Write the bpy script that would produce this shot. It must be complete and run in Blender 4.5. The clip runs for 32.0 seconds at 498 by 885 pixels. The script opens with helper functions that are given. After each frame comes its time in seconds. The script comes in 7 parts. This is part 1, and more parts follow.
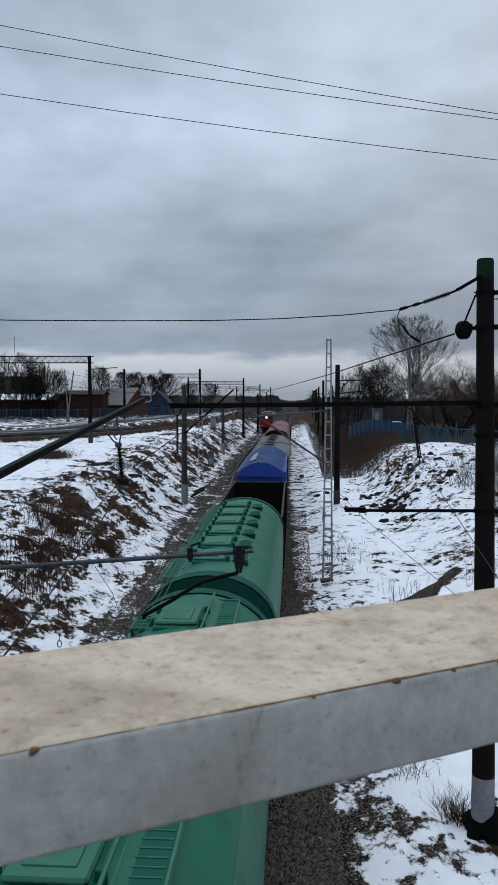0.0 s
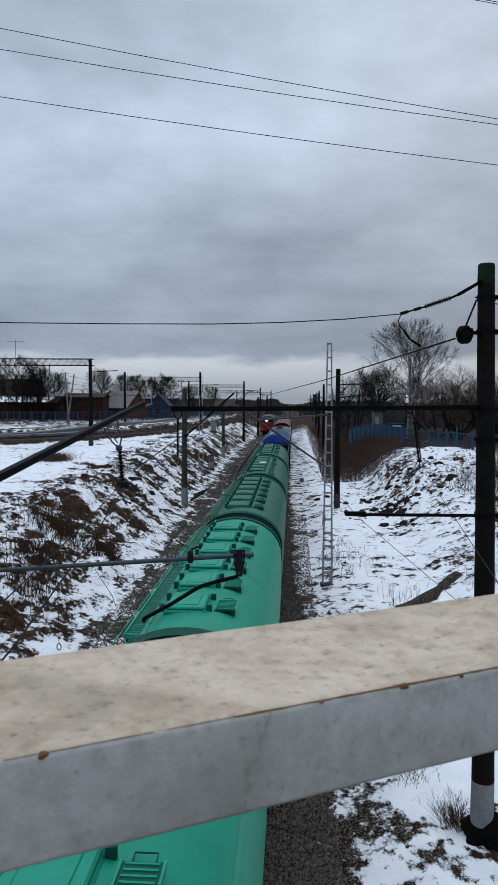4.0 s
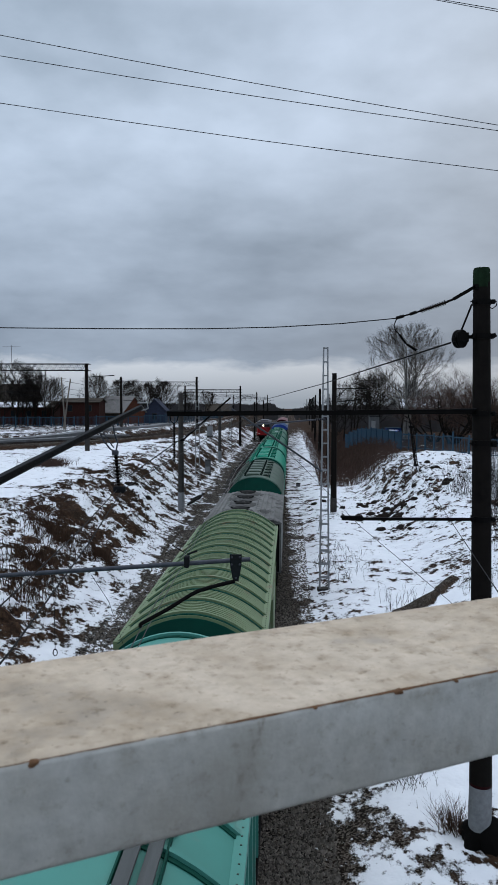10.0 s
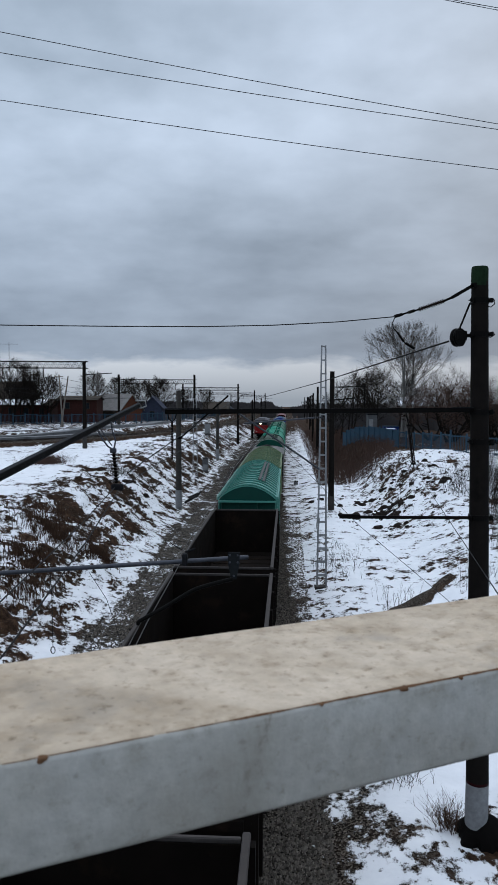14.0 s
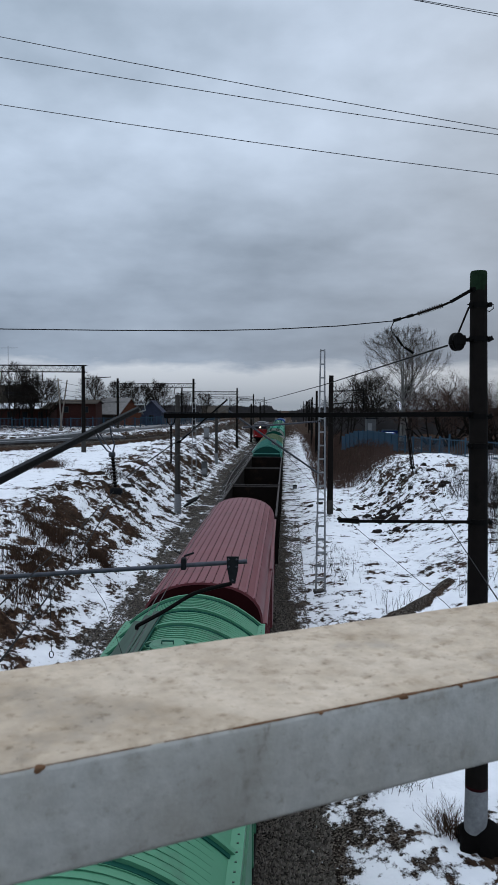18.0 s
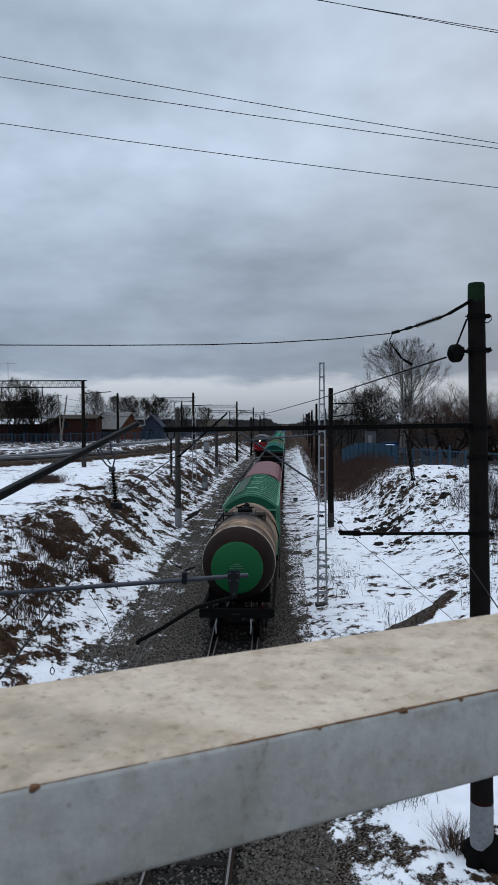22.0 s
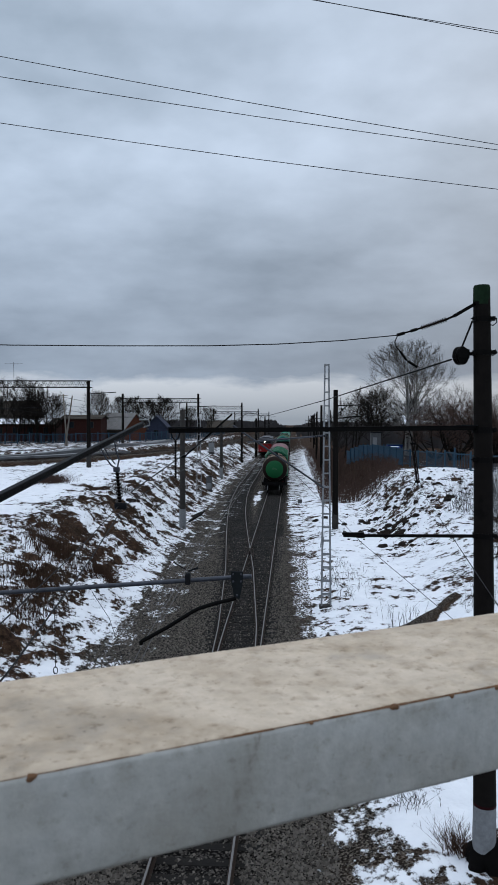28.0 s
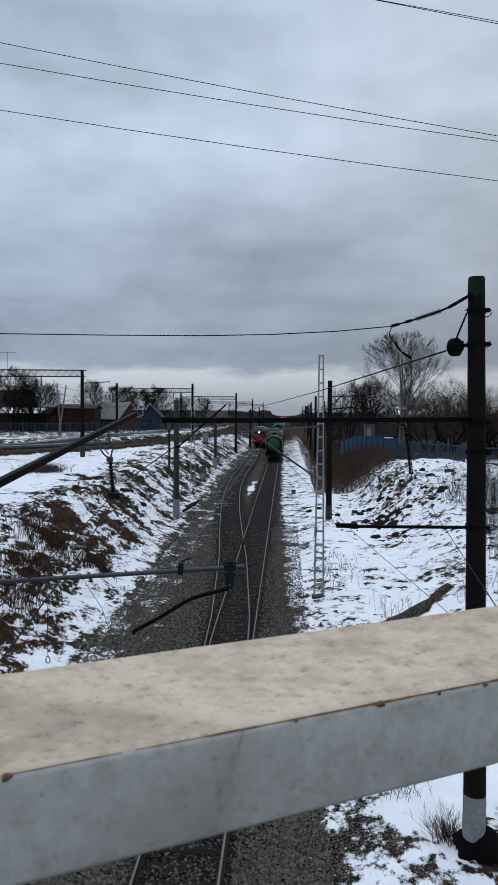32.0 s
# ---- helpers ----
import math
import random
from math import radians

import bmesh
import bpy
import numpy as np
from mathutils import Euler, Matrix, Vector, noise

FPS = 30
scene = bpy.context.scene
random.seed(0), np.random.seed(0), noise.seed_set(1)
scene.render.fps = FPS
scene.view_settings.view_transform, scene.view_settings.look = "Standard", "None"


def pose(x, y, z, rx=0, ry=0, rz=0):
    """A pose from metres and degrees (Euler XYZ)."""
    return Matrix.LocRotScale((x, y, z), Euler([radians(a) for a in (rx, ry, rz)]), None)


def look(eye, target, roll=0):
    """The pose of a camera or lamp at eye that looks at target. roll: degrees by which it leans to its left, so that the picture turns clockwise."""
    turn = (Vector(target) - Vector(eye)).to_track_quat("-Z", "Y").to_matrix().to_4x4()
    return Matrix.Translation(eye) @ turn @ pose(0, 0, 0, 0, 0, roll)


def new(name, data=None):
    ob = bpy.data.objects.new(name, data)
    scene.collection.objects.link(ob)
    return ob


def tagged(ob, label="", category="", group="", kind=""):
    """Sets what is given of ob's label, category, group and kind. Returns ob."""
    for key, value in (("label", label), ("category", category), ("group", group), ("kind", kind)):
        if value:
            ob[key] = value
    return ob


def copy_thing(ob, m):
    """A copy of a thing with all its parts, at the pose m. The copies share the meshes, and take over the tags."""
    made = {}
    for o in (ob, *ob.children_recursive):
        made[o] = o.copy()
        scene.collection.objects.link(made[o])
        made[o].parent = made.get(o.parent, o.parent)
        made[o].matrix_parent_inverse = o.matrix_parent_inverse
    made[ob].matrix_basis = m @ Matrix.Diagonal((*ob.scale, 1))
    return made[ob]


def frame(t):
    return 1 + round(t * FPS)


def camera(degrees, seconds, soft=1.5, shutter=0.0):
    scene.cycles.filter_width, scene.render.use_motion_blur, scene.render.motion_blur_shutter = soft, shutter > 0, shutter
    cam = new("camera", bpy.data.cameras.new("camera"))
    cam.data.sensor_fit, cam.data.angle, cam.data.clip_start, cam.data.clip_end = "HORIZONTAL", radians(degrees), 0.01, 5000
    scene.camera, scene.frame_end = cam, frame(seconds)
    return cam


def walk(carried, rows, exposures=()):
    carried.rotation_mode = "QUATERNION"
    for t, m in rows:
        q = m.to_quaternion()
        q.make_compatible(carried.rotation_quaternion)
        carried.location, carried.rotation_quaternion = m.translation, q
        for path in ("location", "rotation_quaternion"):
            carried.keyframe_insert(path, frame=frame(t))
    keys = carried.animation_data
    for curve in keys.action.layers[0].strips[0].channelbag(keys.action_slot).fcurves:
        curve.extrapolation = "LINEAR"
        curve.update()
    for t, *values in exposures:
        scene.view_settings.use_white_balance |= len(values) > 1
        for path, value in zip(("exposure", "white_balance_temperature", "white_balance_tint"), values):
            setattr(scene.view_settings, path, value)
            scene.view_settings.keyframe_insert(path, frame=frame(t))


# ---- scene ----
CAM = [
    (0, 0.0086, -0.0062, 8.5984, 0.629, -3.775, -0.058),
    (0.5, 0.0078, -0.0069, 8.5992, 0.558, -3.758, 0.008),
    (1, 0.0071, -0.0070, 8.5981, 0.494, -3.703, 0.027),
    (1.5, 0.0058, -0.0089, 8.5998, 0.470, -3.633, 0.123),
    (2, 0.0068, -0.0104, 8.5997, 0.396, -3.613, 0.100),
    (2.5, 0.0058, -0.0122, 8.5988, 0.439, -3.516, 0.028),
    (3, 0.0059, -0.0157, 8.6007, 0.559, -3.369, -0.045),
    (3.5, 0.0017, -0.0117, 8.6005, 0.594, -3.402, 0.179),
    (5.5, 0.0065, 0.0097, 8.5935, 0.721, -4.115, 0.190),
    (6, 0.0091, 0.0172, 8.5930, 0.661, -4.299, 0.142),
    (6.5, 0.0116, 0.0190, 8.5933, 0.583, -4.293, 0.089),
    (7, 0.0095, 0.0156, 8.5935, 0.540, -4.134, 0.162),
    (7.5, 0.0096, 0.0055, 8.5964, 0.437, -3.799, 0.232),
    (8, 0.0095, -0.0043, 8.5982, 0.388, -3.426, 0.165),
    (8.5, 0.0071, -0.0056, 8.5975, 0.357, -3.204, 0.087),
    (9, 0.0091, -0.0073, 8.5980, 0.402, -3.100, -0.114),
    (9.5, 0.0060, -0.0054, 8.5992, 0.414, -3.099, -0.037),
    (10, 0.0050, -0.0035, 8.5986, 0.371, -3.139, 0.064),
    (10.5, 0.0057, -0.0019, 8.5977, 0.356, -3.132, 0.131),
    (11, 0.0053, -0.0074, 8.6001, 0.409, -2.967, 0.082),
    (11.5, 0.0030, -0.0103, 8.6001, 0.346, -2.888, 0.049),
    (12, 0.0021, -0.0119, 8.6001, 0.241, -2.904, 0.184),
    (12.5, 0.0016, -0.0146, 8.6008, 0.205, -2.840, 0.166),
    (13, -0.0024, -0.0145, 8.6022, 0.235, -2.863, 0.268),
    (13.5, -0.0031, -0.0124, 8.6014, 0.108, -3.040, 0.353),
    (14, -0.0019, -0.0049, 8.5983, 0.183, -3.294, 0.204),
    (14.5, -0.0009, -0.0028, 8.5998, 0.347, -3.328, 0.139),
    (16.5, 0.0018, 0.0037, 8.5995, 0.585, -3.121, 0.183),
    (17, 0.0032, 0.0064, 8.5971, 0.301, -3.142, 0.157),
    (17.5, 0.0000, 0.0046, 8.5977, 0.113, -3.263, 0.224),
    (18, -0.0019, -0.0025, 8.6002, 0.103, -2.984, 0.245),
    (18.5, -0.0013, -0.0082, 8.6005, 0.038, -2.523, 0.234),
    (19, -0.0015, -0.0096, 8.6003, 0.065, -2.346, 0.075),
    (19.5, 0.0015, -0.0089, 8.6008, 0.176, -2.300, -0.097),
    (20, 0.0014, -0.0024, 8.6005, 0.073, -2.214, -0.172),
    (20.5, 0.0017, -0.0010, 8.6005, 0.068, -2.195, -0.194),
    (21, -0.0026, 0.0024, 8.5993, 0.073, -2.356, -0.032),
    (21.5, 0.0002, 0.0005, 8.5992, 0.040, -2.222, -0.130),
    (22, 0.0016, -0.0008, 8.6000, 0.116, -1.932, -0.302),
    (22.5, 0.0000, 0.0003, 8.6009, 0.157, -1.979, -0.127),
    (23, 0.0000, 0.0000, 8.6000, 0.001, -2.087, -0.001),
    (23.5, 0.0001, -0.0029, 8.5997, -0.068, -2.142, -0.061),
    (24, 0.0011, -0.0051, 8.6001, 0.079, -2.155, -0.032),
    (24.5, 0.0018, -0.0056, 8.5999, 0.273, -2.069, 0.009),
    (25, 0.0051, -0.0081, 8.5999, 0.493, -1.943, -0.075),
    (25.5, 0.0070, -0.0112, 8.6013, 0.584, -1.879, -0.018),
    (27.5, 0.0033, -0.0122, 8.6007, 0.646, -1.858, 0.193),
    (28, 0.0087, -0.0123, 8.5996, 0.493, -1.836, 0.025),
    (28.5, 0.0065, -0.0137, 8.5996, 0.179, -1.866, 0.077),
    (29, 0.0067, -0.0137, 8.5997, 0.025, -1.954, 0.160),
    (29.5, 0.0068, -0.0088, 8.5993, -0.102, -2.029, 0.198),
    (30, 0.0102, -0.0015, 8.5983, -0.339, -1.897, 0.307),
    (30.5, 0.0067, -0.0013, 8.6005, -0.818, -1.832, 1.556),
    (31, 0.0017, 0.0059, 8.6013, -0.594, -2.528, 2.326),
    (31.5, 0.0095, 0.0015, 8.6008, -0.076, -2.704, 1.390),
    (32, 0.0154, 0.0003, 8.6005, 0.027, -2.591, 0.346),
]
cam = camera(37.75, 32.0, soft=1.0)
cam.data.dof.use_dof, cam.data.dof.focus_distance, cam.data.dof.aperture_fstop = True, 45.0, 36.0
walk(cam, [(t, pose(x, y, z, 0, 0, yaw) @ pose(0, 0, 0, 90 + pitch) @ pose(0, 0, 0, 0, 0, roll))
           for t, x, y, z, yaw, pitch, roll in CAM], exposures=[(0, 0.0), (32, 0.0)])

# ---- world, sun ----
SUN_EL, SUN_ROT = radians(24), radians(25)
world = bpy.data.worlds.new("overcast_sky")
scene.world = world
world.use_nodes = True
wn, wl = world.node_tree.nodes, world.node_tree.links
wn.clear()


def wnode(kind, **inputs):
    n = wn.new(kind)
    for k, v in inputs.items():
        n.inputs[k].default_value = v
    return n


def wmath(op, a, b=None, c=None, clamp=False):
    n = wn.new("ShaderNodeMath")
    n.operation, n.use_clamp = op, clamp
    for i, v in enumerate((a, b, c)):
        if v is None:
            continue
        if isinstance(v, (int, float)):
            n.inputs[i].default_value = v
        else:
            wl.new(v, n.inputs[i])
    return n.outputs[0]


def wmix(fac, a, b):
    n = wn.new("ShaderNodeMix")
    n.data_type = "RGBA"
    for sock, v in ((n.inputs["Factor"], fac), (n.inputs["A"], a), (n.inputs["B"], b)):
        if isinstance(v, (int, float)):
            sock.default_value = v
        elif isinstance(v, tuple):
            sock.default_value = (*v, 1)
        else:
            wl.new(v, sock)
    return n.outputs["Result"]


sky = wn.new("ShaderNodeTexSky")
sky.sky_type, sky.sun_disc, sky.sun_elevation, sky.sun_rotation = "NISHITA", False, SUN_EL, SUN_ROT
sky.air_density, sky.dust_density = 1.2, 3.0
tc = wn.new("ShaderNodeTexCoord")
sep = wn.new("ShaderNodeSeparateXYZ")
wl.new(tc.outputs["Generated"], sep.inputs[0])
el = wmath("MAXIMUM", sep.outputs["Z"], 0.0)
# the cloud deck as a flat layer: direction divided by its height
lift = wmath("ADD", el, 0.30)
cx, cy = wmath("DIVIDE", sep.outputs["X"], lift), wmath("DIVIDE", sep.outputs["Y"], lift)
comb = wn.new("ShaderNodeCombineXYZ")
wl.new(cx, comb.inputs[0]), wl.new(cy, comb.inputs[1])


def wnoise(scale, detail, rough, offset):
    m = wn.new("ShaderNodeMapping")
    m.inputs["Location"].default_value = offset
    m.inputs["Scale"].default_value = (scale, scale * 1.1, scale)
    wl.new(comb.outputs[0], m.inputs["Vector"])
    n = wnode("ShaderNodeTexNoise", Scale=1.0, Detail=detail, Roughness=rough)
    wl.new(m.outputs[0], n.inputs["Vector"])
    return n.outputs["Fac"]


big, small = wnoise(1.7, 4.0, 0.5, (3.1, 1.7, 0)), wnoise(4.5, 5.0, 0.55, (7.3, 2.2, 0))
cloud = wmath("ADD", wmath("MULTIPLY", big, 0.7), wmath("MULTIPLY", small, 0.3))
cloud = wmath("MULTIPLY", wmath("SUBTRACT", cloud, 0.36), 3.4, clamp=True)
deck = wmix(cloud, (0.282, 0.352, 0.442), (0.52, 0.62, 0.765))
# towards the horizon the deck is thicker and greyer, and clears to a pale strip
low = wmath("MULTIPLY", wmath("SUBTRACT", 0.36, el), 4.0, clamp=True)
grey = wmix(cloud, (0.196, 0.245, 0.318), (0.302, 0.369, 0.465))
deck = wmix(low, deck, grey)
strip = wmath("MULTIPLY", wmath("SUBTRACT", 0.060, wmath("ADD", el, wmath("MULTIPLY", wmath("SUBTRACT", small, 0.5), 0.05))), 60.0, clamp=True)
strip = wmath("MULTIPLY", strip, 0.85)
pale = wmix(wmath("MULTIPLY", el, 19.0, clamp=True), (0.27, 0.31, 0.36), (0.54, 0.585, 0.645))
deck = wmix(strip, deck, pale)
high = wmath("MULTIPLY", wmath("SUBTRACT", el, 0.46), 1.85, clamp=True)
deck = wmix(high, deck, (1.10, 1.26, 1.52))
tilt = wmath("SUBTRACT", 1.0, wmath("MULTIPLY", sep.outputs["X"], 0.34))
shade = wn.new("ShaderNodeVectorMath")
shade.operation = "SCALE"
wl.new(deck, shade.inputs[0]), wl.new(tilt, shade.inputs["Scale"])
mixed = wmix(0.0015, shade.outputs[0], sky.outputs[0])
bg = wn.new("ShaderNodeBackground")
wl.new(mixed, bg.inputs["Color"])
bg.inputs["Strength"].default_value = 1.12
wo = wn.new("ShaderNodeOutputWorld")
wl.new(bg.outputs[0], wo.inputs["Surface"])

sun = new("sun", bpy.data.lights.new("sun", "SUN"))
sun.data.energy, sun.data.angle, sun.data.color = 0.5, radians(40), (1.0, 0.96, 0.9)
sun.matrix_world = look((0, 0, 60), (math.sin(SUN_ROT) * -40, math.cos(SUN_ROT) * -40, 60 - 40 * math.tan(radians(58))))

# ---- materials ----
MATS = {}


def mat(name, color, rough=0.7, metal=0.0, vary=0.25, scale=3.0, bump=0.2, stain=None, stain_amount=0.0, stain_scale=1.2,
        bump_scale=None, spec=0.12, island=0.0, stretch=(1, 1, 1)):
    """A painted, wooden, metal or mineral surface: a base colour, grain, stains and fine relief."""
    m = bpy.data.materials.new(name)
    m.use_nodes = True
    nt = m.node_tree
    N, L = nt.nodes, nt.links
    b = N["Principled BSDF"]
    t = N.new("ShaderNodeTexCoord")
    mp = N.new("ShaderNodeMapping")
    mp.inputs["Scale"].default_value = stretch
    L.new(t.outputs["Object"], mp.inputs["Vector"])

    def nz(s, d, r=0.6):
        n = N.new("ShaderNodeTexNoise")
        n.inputs["Scale"].default_value, n.inputs["Detail"].default_value, n.inputs["Roughness"].default_value = s, d, r
        L.new(mp.outputs[0], n.inputs["Vector"])
        return n.outputs["Fac"]

    def ramp(fac, p0, p1, c0=(0, 0, 0), c1=(1, 1, 1)):
        r = N.new("ShaderNodeValToRGB")
        r.color_ramp.elements[0].position, r.color_ramp.elements[1].position = p0, p1
        r.color_ramp.elements[0].color, r.color_ramp.elements[1].color = (*c0, 1), (*c1, 1)
        L.new(fac, r.inputs[0])
        return r.outputs[0]

    def mix(fac, a, c):
        x = N.new("ShaderNodeMix")
        x.data_type = "RGBA"
        for s, v in ((x.inputs["Factor"], fac), (x.inputs["A"], a), (x.inputs["B"], c)):
            if isinstance(v, (int, float)):
                s.default_value = v
            elif isinstance(v, tuple):
                s.default_value = (*v, 1)
            else:
                L.new(v, s)
        return x.outputs["Result"]

    dark, light = tuple(max(0, v * (1 - vary)) for v in color), tuple(min(1, v * (1 + vary)) for v in color)
    fine = nz(scale, 8.0)
    c = ramp(fine, 0.3, 0.7, dark, light)
    wide = nz(scale * 0.13, 3.0)
    c = mix(ramp(wide, 0.35, 0.65, (0, 0, 0), (0.5, 0.5, 0.5)), c, tuple(v * 0.82 for v in color))
    if island:
        g = N.new("ShaderNodeNewGeometry")
        rnd = ramp(g.outputs["Random Per Island"], 0.0, 1.0, tuple(v * (1 - island) for v in color), tuple(min(1, v * (1 + island)) for v in color))
        c = mix(0.6, c, rnd)
    if stain:
        s = ramp(nz(stain_scale, 6.0, 0.65), 0.62 - 0.25 * stain_amount, 0.72 - 0.18 * stain_amount)
        c = mix(s, c, stain)
    L.new(c, b.inputs["Base Color"])
    b.inputs["Roughness"].default_value, b.inputs["Metallic"].default_value = rough, metal
    b.inputs["Specular IOR Level"].default_value = spec if max(color) > 0.03 else 0.06
    L.new(ramp(fine, 0.2, 0.8, (rough * 0.85,) * 3, (min(1, rough * 1.15),) * 3), b.inputs["Roughness"])
    if bump:
        bp = N.new("ShaderNodeBump")
        bp.inputs["Strength"].default_value, bp.inputs["Distance"].default_value = bump, 0.02
        L.new(nz(bump_scale or scale * 4, 6.0), bp.inputs["Height"])
        L.new(bp.outputs[0], b.inputs["Normal"])
    MATS[name] = m
    return m


HOPPER_GREEN = mat("hopper_dark_green_paint", (0.008, 0.112, 0.064), 0.5, spec=0.2, vary=0.18, scale=1.5, bump=0.05, stain=(0.006, 0.078, 0.046), stain_amount=0.35)
HOPPER_TEAL = mat("hopper_teal_paint", (0.002, 0.240, 0.148), 0.5, spec=0.2, vary=0.14, scale=1.5, bump=0.05, stain=(0.002, 0.175, 0.112), stain_amount=0.3)
HOPPER_GREY = mat("hopper_weathered_grey_green", (0.063, 0.099, 0.072), 0.6, spec=0.25, vary=0.18, scale=1.5, bump=0.08, stain=(0.034, 0.052, 0.042), stain_amount=0.35)
# darker green than the bodies, for wagon ends, end hoods and fittings
END_GREEN = mat("end_dark_green", (0.004, 0.056, 0.039), 0.7, vary=0.15, scale=2, bump=0.05)
END_STEP = mat("walkway_green_paint", (0.004, 0.075, 0.048), 0.6, vary=0.2, scale=4, bump=0.1)
STEP_GREY = mat("walkway_dark_grey_paint", (0.016, 0.024, 0.020), 0.7, vary=0.25, scale=4, bump=0.1)
# paler versions of the hopper colours, for hatches, edges, rails and eaves
HOPPER_GREEN_PALE = mat("hopper_paler_green_paint", (0.034, 0.140, 0.088), 0.6, spec=0.2, vary=0.2, scale=2.5, bump=0.06, stain=(0.015, 0.110, 0.066), stain_amount=0.35)
HOPPER_TEAL_PALE = mat("hopper_paler_teal_paint", (0.012, 0.270, 0.175), 0.55, spec=0.2, vary=0.16, scale=2.5, bump=0.06, stain=(0.004, 0.20, 0.13), stain_amount=0.3)
HOPPER_GREY_PALE = mat("hopper_paler_grey_paint", (0.085, 0.118, 0.092), 0.65, spec=0.2, vary=0.2, scale=2.5, bump=0.08, stain=(0.05, 0.075, 0.06), stain_amount=0.35)
CEMENT = mat("cement_dusted_steel", (0.160, 0.160, 0.153), 0.85, vary=0.35, scale=1.2, bump=0.25, stain=(0.060, 0.060, 0.057), stain_amount=0.45, stain_scale=1.8, stretch=(1, 0.5, 1))
PALE_GREEN = mat("boxcar_pale_green_paint", (0.150, 0.205, 0.108), 0.55, spec=0.25, vary=0.16, scale=1.4, bump=0.06, stain=(0.150, 0.130, 0.075), stain_amount=0.22)
BOX_TEAL = mat("boxcar_teal_paint", (0.065, 0.250, 0.205), 0.5, spec=0.3, vary=0.12, scale=1.4, bump=0.06, stain=(0.10, 0.22, 0.185), stain_amount=0.2)
BOX_GREEN = mat("boxcar_green_paint", (0.062, 0.215, 0.122), 0.5, spec=0.3, vary=0.12, scale=1.4, bump=0.06, stain=(0.055, 0.150, 0.092), stain_amount=0.25)
BOX_BLUE = mat("boxcar_blue_paint", (0.012, 0.045, 0.260), 0.45, spec=0.35, vary=0.12, scale=1.4, bump=0.05)
MAROON = mat("boxcar_faded_maroon_paint", (0.150, 0.040, 0.046), 0.5, spec=0.25, vary=0.14, scale=1.2, bump=0.06, stain=(0.130, 0.050, 0.052), stain_amount=0.35)
# far darker red than the maroon roof, for the ends and small red parts
DARK_RED = mat("boxcar_end_dark_red", (0.020, 0.0028, 0.0035), 0.6, vary=0.15, scale=2, bump=0.05)
GONDOLA = mat("gondola_black_brown_steel", (0.0075, 0.0055, 0.0045), 0.85, vary=0.4, scale=1.5, bump=0.25, stain=(0.016, 0.010, 0.007), stain_amount=0.35)
GONDOLA_RIM = mat("gondola_rim_grey_steel", (0.052, 0.046, 0.043), 0.8, vary=0.3, scale=4, bump=0.2)
TANK_RUST = mat("tank_oily_brown_steel", (0.085, 0.052, 0.038), 0.7, spec=0.2, vary=0.45, scale=1.6, bump=0.15, stain=(0.29, 0.195, 0.115), stain_amount=0.62, stain_scale=1.1, stretch=(1, 1.3, 0.28))


def soak(m, place, radius, color):
    """Oil that has soaked outwards from a hatch at a place, with a soft ragged edge."""
    N, L = m.node_tree.nodes, m.node_tree.links
    b = N["Principled BSDF"]
    t, mp, ln, nz, add, rng_, mx = (N.new("ShaderNode" + k) for k in ("TexCoord", "Mapping", "VectorMath", "TexNoise", "Math", "MapRange", "Mix"))
    mp.inputs["Location"].default_value = tuple(-v * q for v, q in zip(place, (0.75, 0.8, 0.75)))
    mp.inputs["Scale"].default_value = (0.75, 0.8, 0.75)
    ln.operation, mx.data_type = "LENGTH", "RGBA"
    nz.inputs["Scale"].default_value, nz.inputs["Detail"].default_value = 1.4, 7
    L.new(t.outputs["Object"], mp.inputs["Vector"]), L.new(mp.outputs[0], ln.inputs[0]), L.new(t.outputs["Object"], nz.inputs["Vector"])
    add.operation = "MULTIPLY_ADD"
    L.new(nz.outputs["Fac"], add.inputs[0]), L.new(ln.outputs["Value"], add.inputs[2])
    add.inputs[1].default_value = 1.1
    rng_.inputs["From Min"].default_value, rng_.inputs["From Max"].default_value = radius + 0.75, radius + 0.10
    L.new(add.outputs[0], rng_.inputs["Value"])
    L.new(rng_.outputs["Result"], mx.inputs["Factor"]), L.new(b.inputs["Base Color"].links[0].from_socket, mx.inputs["A"])
    mx.inputs["B"].default_value = (*color, 1)
    L.new(mx.outputs["Result"], b.inputs["Base Color"])


soak(TANK_RUST, (-0.25, 5.3, 4.2), 1.25, (0.011, 0.009, 0.008))
TANK_BLACK = mat("tank_end_black_brown_paint", (0.017, 0.0105, 0.0085), 0.85, vary=0.3, scale=2, bump=0.1, spec=0.08)
TANK_GREEN = mat("tank_end_green_paint", (0.003, 0.082, 0.024), 0.6, spec=0.2, vary=0.08, scale=2, bump=0.04)
UNDER = mat("underframe_black_steel", (0.0058, 0.0056, 0.0054), 0.85, vary=0.3, scale=3, bump=0.3)
STEEL_DARK = mat("dark_galvanised_steel", (0.012, 0.0125, 0.014), 0.7, metal=0.2, vary=0.3, scale=8, bump=0.2)
STEEL_BLACK = mat("tarred_black_steel", (0.0050, 0.0047, 0.0043), 0.7, metal=0.2, vary=0.3, scale=10, bump=0.2)
STEEL_DULL = mat("dull_weathered_steel", (0.09, 0.092, 0.095), 0.7, metal=0.1, vary=0.25, scale=6, bump=0.2)
STEEL_GREY = mat("grey_aluminium_paint_steel", (0.2376, 0.2448, 0.2520), 0.6, metal=0.2, vary=0.25, scale=6, bump=0.2, stain=(0.1152, 0.1008, 0.0864), stain_amount=0.2)
